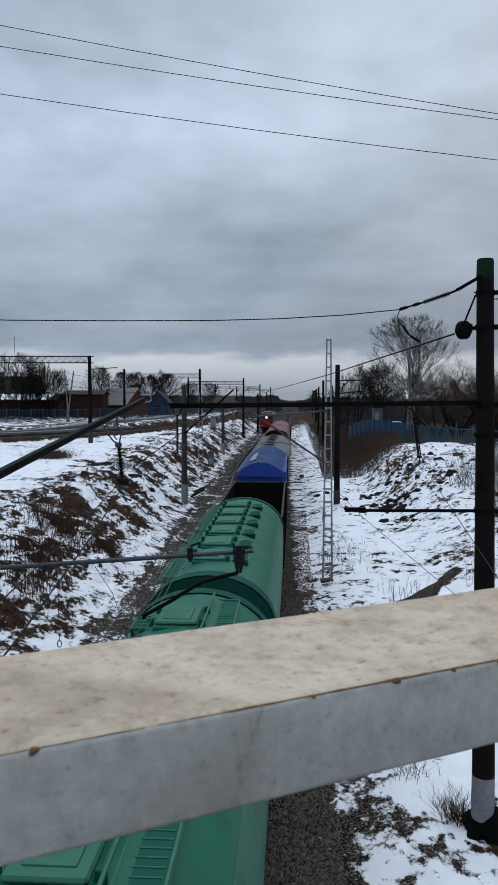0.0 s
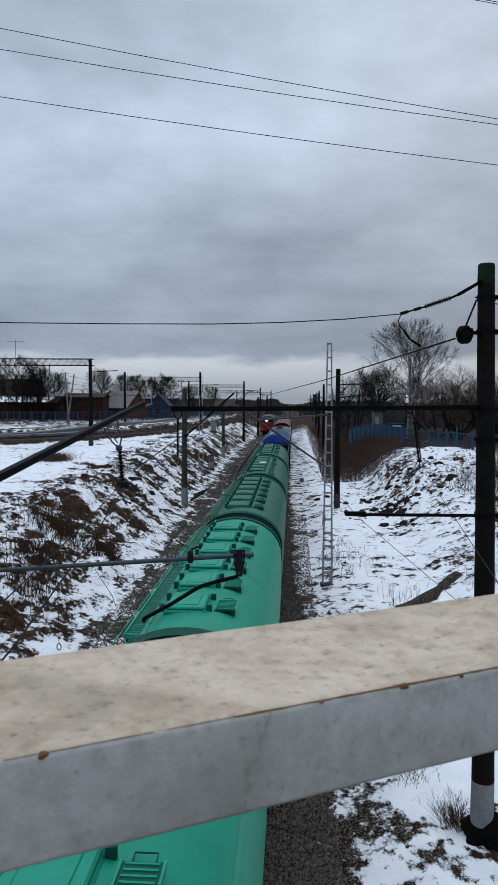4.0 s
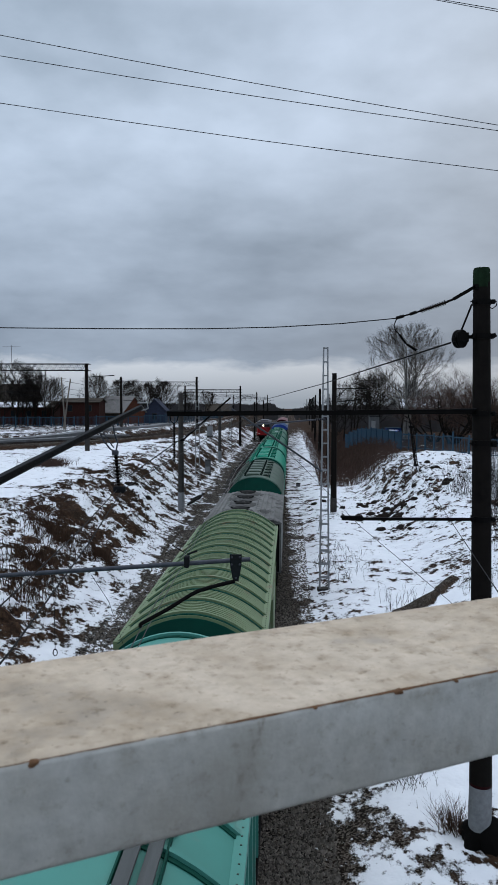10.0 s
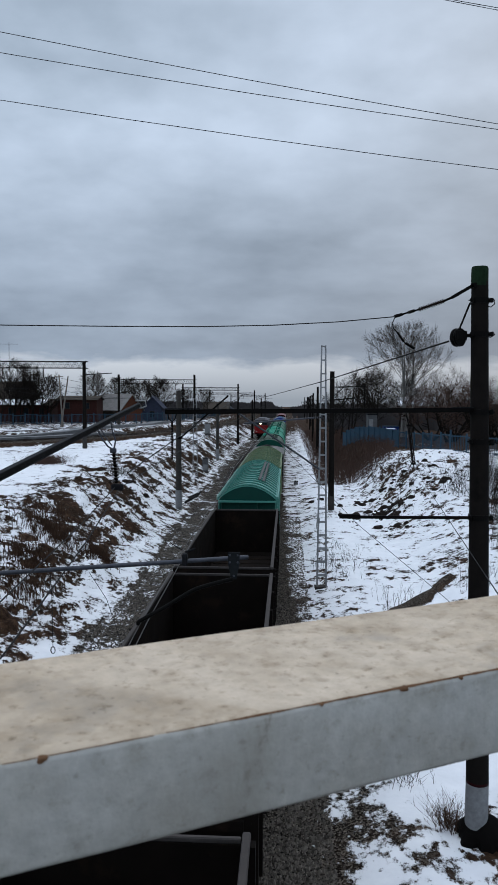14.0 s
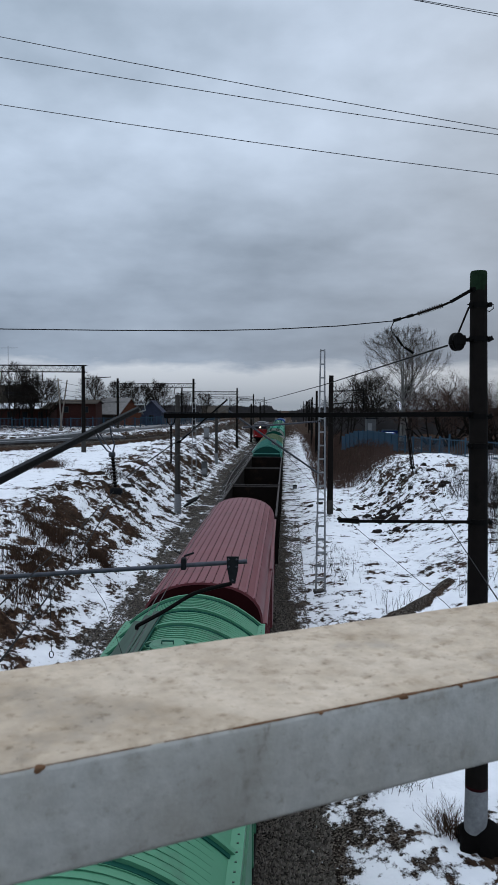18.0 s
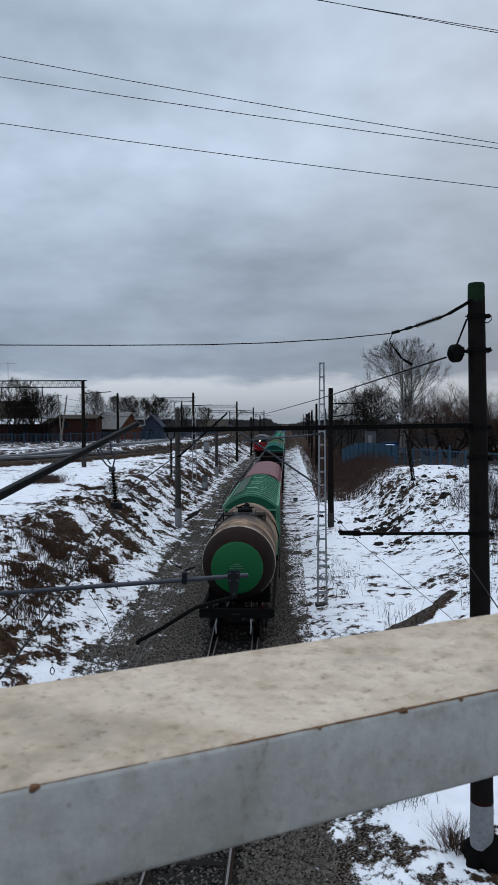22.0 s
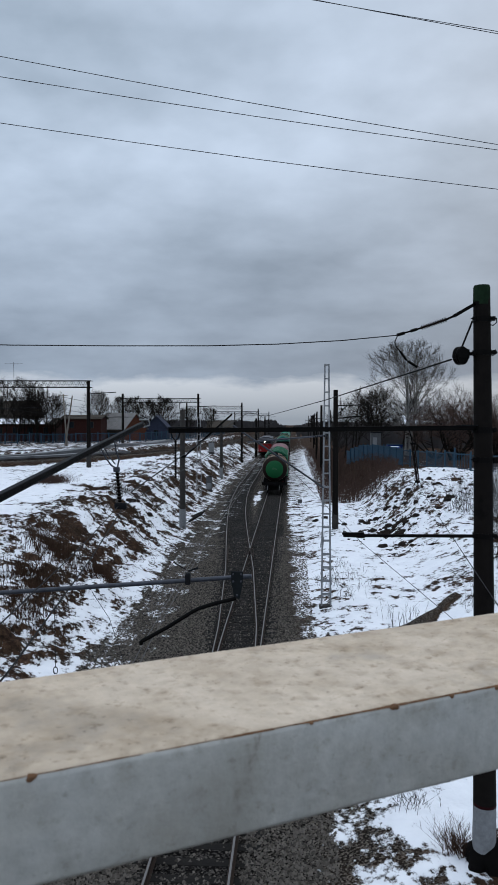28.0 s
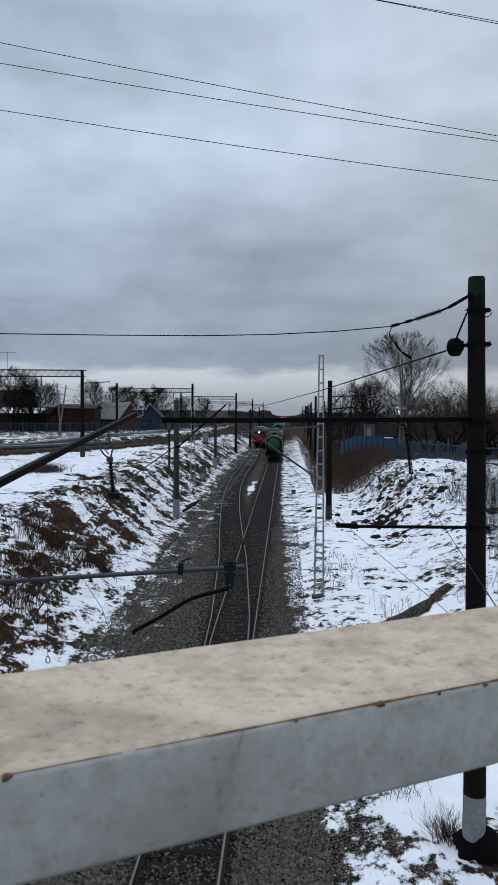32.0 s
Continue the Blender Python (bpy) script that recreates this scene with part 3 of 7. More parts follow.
def terrain(x, y):
    """Height, bareness (0 snow .. 1 earth) and gravel at a place."""
    u = x - main_x(y)
    wob = rough_noise(x, y, 0.13, 3.0) * 0.8
    edge = toe(y)
    rim = lerp(y, [(18, 2.3), (32, 2.0), (50, 1.45), (90, 1.25)])
    gravel = ease(u, edge - 0.8 + wob, edge + 0.1 + wob) * (1 - ease(u, rim - 0.1 + wob * 0.4, rim + 0.8 + wob * 0.4))
    z, bare = -0.20, 0.42 + 0.085 * (u > 0)
    if u < edge:
        d = edge - u
        run = 7.2
        z = -0.20 + 3.2 * ease(d, -0.6, run)
        hump = ease(d, 0.3, 2.5) * (1 - ease(d, run + 1, run + 6))
        z += hump * (0.34 * rough_noise(x, y, 0.35, 1) + 0.24 * rough_noise(x, y, 0.9, 2) + 0.16 * rough_noise(x, y, 2.0, 6))
        z += 0.12 * rough_noise(x, y, 0.2, 5)
        # slumped shelves that hold the snow, with bare scarps between them
        z -= hump * 0.075 * math.sin(6.2832 * (z / 0.52 + 0.75 * rough_noise(x, y, 0.45, 21) + 0.35 * rough_noise(x, y, 1.1, 22)))
        # long scarps of bare earth that run slantwise down the slope
        scarp = noise.noise(Vector(((0.83 * x - 0.56 * y) * 0.17, (0.56 * x + 0.83 * y) * 0.62, 31.0))) + 0.5 * noise.noise(Vector(((0.83 * x - 0.56 * y) * 0.4, (0.56 * x + 0.83 * y) * 1.7, 33.0)))
        scarp *= hump * ease(y, 30, 38)
        z -= 0.16 * scarp
        bare = 0.465 + 0.036 * hump + 0.150 * scarp
        # a strip of bare weedy earth along the cutting, and the snow lane below it
        bare += 0.014 * hump * ease(d, 1.9, 3.0) * (1 - ease(d, 5.2, 6.8)) * (1 - ease(y, 45, 70))
        bare += ease(d, 7.5, 9) * (0.035 * rough_noise(x, y, 0.22, 34) - 0.012)
        bare += 0.016 * (1 - ease(d, 2.0, 3.5)) * (1 - ease(y, 45, 60))
        bare += 0.012 * ease(y, 32, 37) * (1 - ease(y, 50, 58)) * ease(d, 2.0, 3.2) * (1 - ease(d, 6.5, 8.5)) + 0.03 * (1 - ease(d, 1.5, 2.6)) * ease(y, 40, 55)
        bare += 0.025 * hump * ease(y, 60, 90) * (1 - ease(y, 130, 180))
    elif u > 2.6:
        d = u - 2.6
        z = -0.20 + 0.35 * ease(d, 0, 2.2)
        rise = ease(d, lerp(y, [(15, 3.2), (40, 5.0), (60, 5.4), (110, 5.2), (200, 10)]), lerp(y, [(15, 9), (40, 11), (60, 11.5), (110, 9.2), (200, 20)]))
        z += lerp(y, [(20, 1.1), (38, 1.5), (50, 2.2), (62, 3.0)]) * rise
        heap = ease(d, 5.5, 8.5) * (1 - ease(d, 16, 24)) * ease(y, 42, 58) * (1 - ease(y, 72, 82))
        z += heap * (0.30 + 0.07 * math.sin(6.2832 * (z / 0.5 + 0.9 * rough_noise(x, y, 0.5, 23))) + 0.5 * rough_noise(x, y, 0.25, 8) + 0.40 * rough_noise(x, y, 0.7, 9) + 0.18 * rough_noise(x, y, 1.6, 14))
        z += rise * (0.15 * rough_noise(x, y, 0.4, 4) + 0.08 * rough_noise(x, y, 1.2, 7)) + 0.05 * rough_noise(x, y, 0.7, 11)
        run = min(1.0, max(0.0, ((x - 5.7) * 3.3 + (y - 28.2) * 4.4) / 30.25))
        ridge = 1 - ease(math.hypot(x - 5.7 - 3.3 * run, y - 28.2 - 4.4 * run) + 0.14 * rough_noise(x, y, 1.2, 17), 0.05, 0.72 - 0.34 * run)
        z += 0.26 * ridge
        bare = 0.474 + 0.045 * rough_noise(x, y, 0.21, 36) + 0.006 * ease(y, 30, 40) + 0.045 * (1 - ease(d, 1.1, 2.7)) * (1 - ease(y, 24, 34)) + -0.012 * heap + 0.34 * ridge + 0.02 * rise + 0.02 * (1 - ease(d, 0.8, 2.2)) - 0.02 * ease(d, 2.0, 3.0) * (1 - ease(y, 28, 34))
        bare += 0.14 * ease(y, 72, 90) * ease(d, 3, 5)
        gravel = max(gravel, 0.85 * ridge, 0.8 * (1 - ease(d, 1.2, 2.8)) * (1 - ease(y, 19, 27)))
    # the raised bed of the station tracks
    if x < 20:
        e = y - bed_y(x)
        if e > -1.5 and u < -9:
            z += 0.45 * ease(e, -1.5, 0.6)
            bare = lerp(e, [(-1.5, bare), (-0.5, 0.62), (15, 0.62), (17, 0.535), (22, 0.52), (26, 0.48), (32, 0.52), (80, 0.58)])
            gravel = max(gravel, 0.8 * ease(e, 0, 1) * (1 - ease(e, 14, 16)))
            z += 0.7 * ease(e, 15.5, 18) + 0.25 * ease(e, 15, 18) * rough_noise(x, y, 0.5, 12)
    bare += min(gravel, 1.0 if u < 4 else 0.0) * lerp(u, [(edge - 0.6, 0.03), (edge + 0.4, 0.14 + 0.02 * ease(y, 40, 55)), (-3.4, 0.155), (-2.5, 0.26), (-1.8, 0.30), (rim - 0.5, 0.30), (rim + 0.2, 0.07), (rim + 0.8, 0.0)])
    if 62 < y < 100:
        bare -= 0.24 * gravel * ease(u, -2.4, -2.1) * (1 - ease(u, -1.5, -1.2)) * ease(y, 70, 76) * (1 - ease(y, 88, 94))
    hole = math.hypot(x - 4.60, (y - 13.45) * 0.8)
    bare += 0.10 * (1 - ease(hole, 0.35, 0.65))
    if y > 160:
        bare += 0.12 * ease(y, 160, 260)
        z -= 30 * ease(y, 420, 2600)
    return z, min(1, max(0, bare)), gravel


def spaced(stops):
    """Values along a line, from rows of (end, step)."""
    out, v = [], stops[0][0]
    for (a, _), (b, step) in zip(stops, stops[1:]):
        n = max(1, round((b - a) / step))
        out += [a + (b - a) * i / n for i in range(n)]
    return out + [stops[-1][0]]


def build_ground():
    xs = spaced([(-3000, 0), (-400, 600), (-120, 60), (-50, 7), (-24, 1.3), (-14, 0.4), (-4, 0.2), (4, 0.5), (14, 0.25), (26, 0.8), (60, 4), (140, 20), (500, 90), (3000, 600)])
    ys = spaced([(-300, 0), (-40, 60), (2, 6), (14, 1.0), (40, 0.28), (75, 0.4), (110, 0.9), (170, 2.0), (300, 6), (700, 30), (4500, 500)])
    v, bare, grav, oily = [], [], [], []
    for y in ys:
        for x in xs:
            z, b, g = terrain(x, y)
            v.append((x, y, z))
            bare.append(b), grav.append(g)
            off = min(abs(x - main_x(y)), abs(x - left_x(y)) if y > 26 else 9)
            oily.append(g * (1 - ease(off, 0.75, 1.5)))
    n = len(xs)
    # steep faces shed their snow, flat ones keep it
    zz = np.array([p[2] for p in v]).reshape(len(ys), n)
    steep = np.hypot(np.gradient(zz, np.array(ys), axis=0), np.gradient(zz, np.array(xs), axis=1))
    bank = np.array([[(1 - ease(y, 110, 150)) * ease(y, 14, 18) * (1 - ease(abs(x - 1), 16, 22)) for x in xs] for y in ys]) * (1 - np.array(grav).reshape(len(ys), n))
    bare = np.clip(np.array(bare).reshape(len(ys), n) + 0.055 * bank * np.clip(steep - 0.42, -0.15, 0.6), 0, 1).ravel().tolist()
    f = [(j * n + i, j * n + i + 1, (j + 1) * n + i + 1, (j + 1) * n + i) for j in range(len(ys) - 1) for i in range(n - 1)]
    me = bpy.data.meshes.new("ground")
    me.from_pydata(v, [], f)
    for name, vals in (("bare", bare), ("gravel", grav), ("oily", oily)):
        a = me.attributes.new(name, "FLOAT", "POINT")
        a.data.foreach_set("value", vals)
    me.materials.append(GROUND)
    me.polygons.foreach_set("use_smooth", [True] * len(f))
    tagged(new("ground", me), "railway cutting with patchy snow over brown earth and gravel", "ground", kind="structure")


build_ground()

RAIL_PROFILE = [(-0.066, -0.18), (0.066, -0.18), (0.066, -0.165), (0.012, -0.145), (0.012, -0.045), (0.036, -0.03), (0.036, -0.012),
                (-0.036, -0.012), (-0.036, -0.03), (-0.012, -0.045), (-0.012, -0.145), (-0.066, -0.165)]
HEAD_PROFILE = [(-0.022, -0.0115), (0.022, -0.0115), (0.022, -0.003), (0.018, 0.0), (-0.018, 0.0), (-0.022, -0.003)]


def along(fn, ys, z=0.0):
    """Sections that follow a line x = fn(y)."""
    out = []
    for y in ys:
        d = (fn(y + 0.5) - fn(y - 0.5))
        out.append(Matrix.Translation((fn(y), y, z)) @ Matrix.Rotation(-math.atan(d), 4, "Z"))
    return out


def rail(parent, fn, ys, z=0.0, head=RAIL_TOP):
    r = part("rail", Shape().sweep(RAIL_PROFILE, along(fn, ys, z), closed=True), RAIL_SIDE, parent)
    part("running_surface", Shape().sweep(HEAD_PROFILE, along(fn, ys, z), closed=True), head, r, "polished rail head")
    return r


G = 0.795
far_ys = spaced([(-60, 0), (10, 10), (110, 2.0), (200, 5), (700, 25)])
main_track = thing("main_track", "single railway track on dark crushed-stone ballast", "track", kind="structure")
rail(main_track, lambda y: main_x(y) + G, far_ys)
FROG = 46.6
rail(main_track, lambda y: main_x(y) - G, [y for y in far_ys if y < 22] + [22])
rail(main_track, lambda y: main_x(y) - G + 0.05 * (1 - ease(y, 22, 30)), spaced([(22.3, 0), (FROG - 0.5, 1.0)]))
rail(main_track, lambda y: main_x(y) - G, spaced([(FROG + 0.6, 0), (110, 2.0), (200, 5), (700, 25)]))
side_track = thing("side_track", "curved siding track that leaves through the points", "track", kind="structure")
rail(side_track, lambda y: left_x(y) - G, spaced([(22.2, 0), (110, 1.5), (200, 5), (700, 25)]))
rail(side_track, lambda y: left_x(y) + G - 0.05 * (1 - ease(y, 22, 30)), spaced([(22.3, 0), (FROG - 0.5, 1.0)]))
rail(side_track, lambda y: left_x(y) + G, spaced([(FROG + 0.6, 0), (110, 1.5), (200, 5), (700, 25)]))
for fn in (lambda y: main_x(y) + G - 0.09, lambda y: left_x(y) - G + 0.09):
    part("check_rail", Shape().sweep(RAIL_PROFILE, along(fn, spaced([(44.2, 0), (49.4, 1.0)]), -0.005), closed=True), RAIL_SIDE, side_track, "short check rail beside the frog")
frog = Shape()
for a, b in (((main_x(45.4) - G - 0.05, 45.4), (main_x(48.2) - G, 48.2)), ((left_x(45.4) + G + 0.05, 45.4), (left_x(48.2) + G, 48.2))):
    frog.beam((*a, -0.03), (*b, -0.03), 0.06, 0.065)
frog.beam((main_x(46) - G - 0.16, 45.2, -0.035), (main_x(48) - G - 0.22, 48.0, -0.035), 0.05, 0.06)
frog.beam((left_x(46) + G + 0.16, 45.2, -0.035), (left_x(48) + G + 0.22, 48.0, -0.035), 0.05, 0.06)
part("frog", frog, RAIL_SIDE, side_track, "worn cast-steel crossing")
sl = fix_normals(Shape().box(-1.35, 1.35, -0.13, 0.13, -0.32, -0.192, 0.02).data("sleeper", SLEEPER))
y = 12.0
while y < 118:
    if y < 24 or y > 62:
        part("sleeper", sl, None, main_track, at=Matrix.Translation((main_x(y), y, 0)) @ Matrix.Rotation(radians(HEAD), 4, "Z"))
    y += 0.545
y = 62.0
while y < 116:
    d = left_x(y + 1) - left_x(y)
    part("sleeper", sl, None, side_track, at=Matrix.Translation((left_x(y), y, 0)) @ Matrix.Rotation(-math.atan(d), 4, "Z"))
    y += 0.545
for k in range(68):
    y = 24.3 + k * 0.545
    w = main_x(y) - left_x(y)
    bar = Shape().box(-1.35 - w / 2, 1.35 + w / 2, -0.125, 0.125, -0.32, -0.192)
    part("sleeper", bar, SLEEPER, side_track, at=Matrix.Translation((main_x(y) - w / 2, y, 0)) @ Matrix.Rotation(radians(HEAD), 4, "Z"))

# loose ballast stones near the camera, uncountable
rng = random.Random(4)
st = Shape()
for k in range(60000):
    y = 12.0 + 42 * rng.random() ** 2.2
    u = rng.uniform(-5.3, 2.9)
    x = main_x(y) + u
    if (abs(u) < 1.0 or abs(x - left_x(y)) < 1.0) and rng.random() < 0.85:
        continue
    z = terrain(x, y)[0]
    r = rng.uniform(0.022, 0.062)
    a = rng.random() * 6.28
    p = [(x + r * math.cos(a + q) * rng.uniform(0.7, 1.2), y + r * math.sin(a + q) * rng.uniform(0.7, 1.2), z + 0.01) for q in (0, 2.1, 4.2)]
    p.append((x, y, z + r * rng.uniform(0.7, 1.3)))
    st.add(p, [(0, 1, 3), (1, 2, 3), (2, 0, 3)])
tagged(part("ballast_stones", st, STONE, fix=False), "loose crushed grey ballast stones between the rails", "ballast", kind="stuff")

# ---- the freight train ----
ROOF_N = 14


def arch(half, z0, z1, n=ROOF_N, power=2.0):
    """A rounded roof line from eave to eave."""
    return [(half * math.sin(q), z0 + (z1 - z0) * abs(math.cos(q)) ** (2 / power) if abs(math.cos(q)) > 1e-9 else z0)
            for q in (math.pi * (i / n - 0.5) for i in range(n + 1))]


def flat_arch(half, z0, z1, n=ROOF_N):
    """A shallow circular roof line."""
    return [(half * t, z0 + (z1 - z0) * (1 - t * t)) for t in (2 * i / n - 1 for i in range(n + 1))]


def arch_z(line, x):
    return lerp(x, line)


def wheelset(parent, y):
    w = part("wheelset", Shape().tube((-0.75, y, 0.475), (0.75, y, 0.475), 0.08), UNDER, parent)
    for s in (-1, 1):
        part("wheel", Shape().lathe([(0.10, -0.07), (0.475, -0.065), (0.475, 0.03), (0.50, 0.05), (0.50, 0.075), (0.10, 0.075)], 20, "x", (s * 0.79, y, 0.475)), UNDER, w)
    return w


def running_gear(w, L):
    """Underframe, two bogies, couplers and end beams below a wagon body of length L."""
    part("underframe", Shape().box(-0.18, 0.18, -0.35, L + 0.35, 0.82, 1.12).box(-1.40, 1.40, 0.0, 0.18, 0.95, 1.22).box(-1.40, 1.40, L - 0.18, L, 0.95, 1.22)
         .box(-1.45, -1.33, 0, L, 0.98, 1.20).box(1.33, 1.45, 0, L, 0.98, 1.20), UNDER, w)
    for y in (-0.62, L + 0.28):
        part("coupler", Shape().box(-0.11, 0.11, y, y + 0.34, 0.93, 1.17, 0.02).box(-0.19, 0.16, y - 0.02 if y < 0 else y + 0.2, y + 0.16 if y < 0 else y + 0.40, 0.90, 1.20, 0.02), UNDER, w)
    for y in (1.6, L - 1.6):
        b = part("bogie", Shape().box(-1.15, -0.95, y - 1.25, y + 1.25, 0.42, 0.66, 0.03).box(0.95, 1.15, y - 1.25, y + 1.25, 0.42, 0.66, 0.03).box(-1.1, 1.1, y - 0.2, y + 0.2, 0.5, 0.85, 0.03), UNDER, w)
        for d in (-0.925, 0.925):
            wheelset(b, y + d)


def closed_sweep(line, y0, y1, base, n=2):
    """A body whose section is a roof line closed down to its base."""
    prof = [(line[0][0], base)] + line + [(line[-1][0], base)]
    return Shape().sweep(prof, [Matrix.Translation((0, y0 + (y1 - y0) * i / (n - 1), 0)) for i in range(n)], closed=True)


def hopper(paint, end_mat, paler_paint, L, label, side=1, snowy=False):
    w = thing("hopper_wagon", label, "wagon", group="wagons of the freight train")
    line = arch(1.56, 3.05, 4.42, 18, 2.3)
    part("body", closed_sweep(line, 0.45, L - 0.45, 1.95), paint, w, smooth=True)
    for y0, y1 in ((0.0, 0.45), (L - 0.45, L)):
        edge = part("end_arch", Shape().sweep([(x * 1.015, z + 0.03) for x, z in line], [Matrix.Translation((0, q, 0)) for q in (y0 if y0 == 0 else y1 - 0.08, 0.46 if y0 == 0 else L - 0.45)]), end_mat, w, "dark end hood")
        edge.data.materials[0] = end_mat
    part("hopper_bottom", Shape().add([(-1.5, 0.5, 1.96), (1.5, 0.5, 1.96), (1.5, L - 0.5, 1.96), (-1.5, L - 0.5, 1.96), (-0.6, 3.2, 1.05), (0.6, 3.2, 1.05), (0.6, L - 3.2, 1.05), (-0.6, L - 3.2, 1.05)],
                                      [(0, 1, 5, 4), (1, 2, 6, 5), (2, 3, 7, 6), (3, 0, 4, 7), (4, 5, 6, 7)]), end_mat, w)
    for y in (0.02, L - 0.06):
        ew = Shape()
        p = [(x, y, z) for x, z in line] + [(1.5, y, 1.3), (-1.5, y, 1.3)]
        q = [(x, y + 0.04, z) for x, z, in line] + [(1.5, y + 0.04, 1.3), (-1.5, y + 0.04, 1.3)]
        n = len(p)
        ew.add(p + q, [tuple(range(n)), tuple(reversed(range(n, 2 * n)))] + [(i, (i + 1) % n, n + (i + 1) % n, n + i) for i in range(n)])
        part("end_wall", ew, end_mat, w, "dark sloped end wall")
    deck_mat = STEP_GREY if paint is HOPPER_GREY else END_STEP
    # loading hatches on the crown, each with its rim, hinges and locking bars
    pitch = (L - 2.4) / 6
    for k in range(6):
        y = 1.2 + pitch * (k + 0.5)
        z = arch_z(line, -0.17) + 0.05
        h = part("hatch", Shape().box(-0.56, 0.22, y - 0.54, y + 0.54, z - 0.02, z + 0.045, 0.04).box(-0.42, 0.08, y - 0.38, y + 0.38, z + 0.04, z + 0.056, 0.015), paler_paint, w)
        part("hatch_rim", Shape().box(-0.59, 0.25, y - 0.59, y + 0.59, z - 0.20, z - 0.022, 0.03), paint, h)
        for x in (-0.64, 0.30):
            for dy in (-0.40, 0.40):
                part("hatch_hinge", Shape().box(x - 0.055, x + 0.055, y + dy - 0.03, y + dy + 0.03, z - 0.10, z + 0.06, 0.012), deck_mat, h)
    # a grated walkway along one side of the hatches, short grated steps along the other
    x0, x1 = (0.40, 0.84) if side > 0 else (-1.16, -0.74)
    a0, a1 = (-1.04, -0.74) if side > 0 else (0.42, 0.80)
    zz = 0.5 * (arch_z(line, x0) + arch_z(line, x1)) + 0.03
    bar = fix_normals(Shape().box(x0 + 0.03, x1 - 0.03, -0.012, 0.012, zz + 0.02, zz + 0.028).data("grating_bar", paint))
    for y0, y1 in ((0.7, L / 2 - 0.3), (L / 2 + 0.3, L - 0.7)):
        b = part("walkway", Shape().box(x0, x1, y0, y1, zz - 0.02, zz + 0.02), deck_mat, w, "grated roof walkway")
        part("walkway_edge", Shape().box(x0 - 0.03, x0, y0, y1, zz - 0.04, zz + 0.05).box(x1, x1 + 0.03, y0, y1, zz - 0.04, zz + 0.05).box(x0, x1, y0 - 0.03, y0, zz - 0.04, zz + 0.05).box(x0, x1, y1, y1 + 0.03, zz - 0.04, zz + 0.05), paler_paint, b)
        for k in range(int((y1 - y0) / 0.14)):
            part("grating_bar", bar, None, b, at=Matrix.Translation((0, y0 + 0.07 + 0.14 * k, 0)))
        for k in range(5):
            y = y0 + 0.2 + (y1 - y0 - 0.4) * k / 4
            part("walkway_bracket", Shape().beam((x0, y, zz), (x0, y, arch_z(line, x0) - 0.02), 0.04, 0.04, (1, 0, 0)).beam((x1, y, zz), (x1, y, arch_z(line, x1) - 0.02), 0.04, 0.04, (1, 0, 0)), end_mat, b)
    zs = 0.5 * (arch_z(line, a0) + arch_z(line, a1)) + 0.08
    sbar = fix_normals(Shape().box(a0 + 0.03, a1 - 0.03, -0.014, 0.014, zs + 0.02, zs + 0.032).data("grating_bar", paint))
    for k in range(6):
        y = 1.2 + pitch * (k + 0.5)
        g = part("roof_step", Shape().box(a0, a1, y - 0.34, y + 0.34, zs - 0.02, zs + 0.02), deck_mat, w, "short grated roof step")
        part("step_edge", Shape().box(a0 - 0.025, a0, y - 0.36, y + 0.36, zs - 0.05, zs + 0.035).box(a1, a1 + 0.025, y - 0.36, y + 0.36, zs - 0.05, zs + 0.035), paler_paint, g)
        for q in range(8):
            part("grating_bar", sbar, None, g, at=Matrix.Translation((0, y - 0.30 + 0.086 * q, 0)))
        part("step_bracket", Shape().box(a0, a0 + 0.05, y - 0.30, y - 0.24, arch_z(line, a0) - 0.03, zs - 0.02).box(a1 - 0.05, a1, y - 0.30, y - 0.24, arch_z(line, a1) - 0.03, zs - 0.02), end_mat, g)
        part("step_handle", Shape().path([(a0 + 0.08, y + 0.36, zs - 0.02), (a0 + 0.08, y + 0.50, zs + 0.0), (a1 - 0.08, y + 0.50, zs + 0.0), (a1 - 0.08, y + 0.36, zs - 0.02)], 0.010, 4), end_mat, g)
    # locking pipe beside the hatches, and a low handrail on the walkway's outer side
    xp = 0.34 if side > 0 else -0.69
    xr = 1.02 if side > 0 else -1.40
    rails = Shape().tube((xp, 0.7, arch_z(line, xp) + 0.13), (xp, L - 0.7, arch_z(line, xp) + 0.13), 0.022, 6)
    if side < 0:
        rails.tube((xr, 0.7, arch_z(line, xr) + 0.30), (xr, L - 0.7, arch_z(line, xr) + 0.30), 0.016, 5)
        for k in range(9):
            y = 0.8 + (L - 1.6) * k / 8
            rails.tube((xr, y, arch_z(line, xr) - 0.02), (xr, y, arch_z(line, xr) + 0.30), 0.012, 4)
    part("handrail", rails, paler_paint, w)
    # overlapped lower sheet of the roof down to the eave, in the paler colour
    for q in (-1, 1):
        xa, xb = q * 1.36, q * 1.565
        part("eave_sheet", Shape().add([(xa, 0.5, arch_z(line, xa) + 0.008), (xa, L - 0.5, arch_z(line, xa) + 0.008), (q * 1.48, L - 0.5, arch_z(line, q * 1.48) + 0.010), (q * 1.48, 0.5, arch_z(line, q * 1.48) + 0.010), (xb, L - 0.5, 3.05), (xb, 0.5, 3.05), (q * 1.568, L - 0.5, 2.5), (q * 1.568, 0.5, 2.5)], [(0, 1, 2, 3), (3, 2, 4, 5), (5, 4, 6, 7)]), paler_paint, w, "paler lower roof sheet")
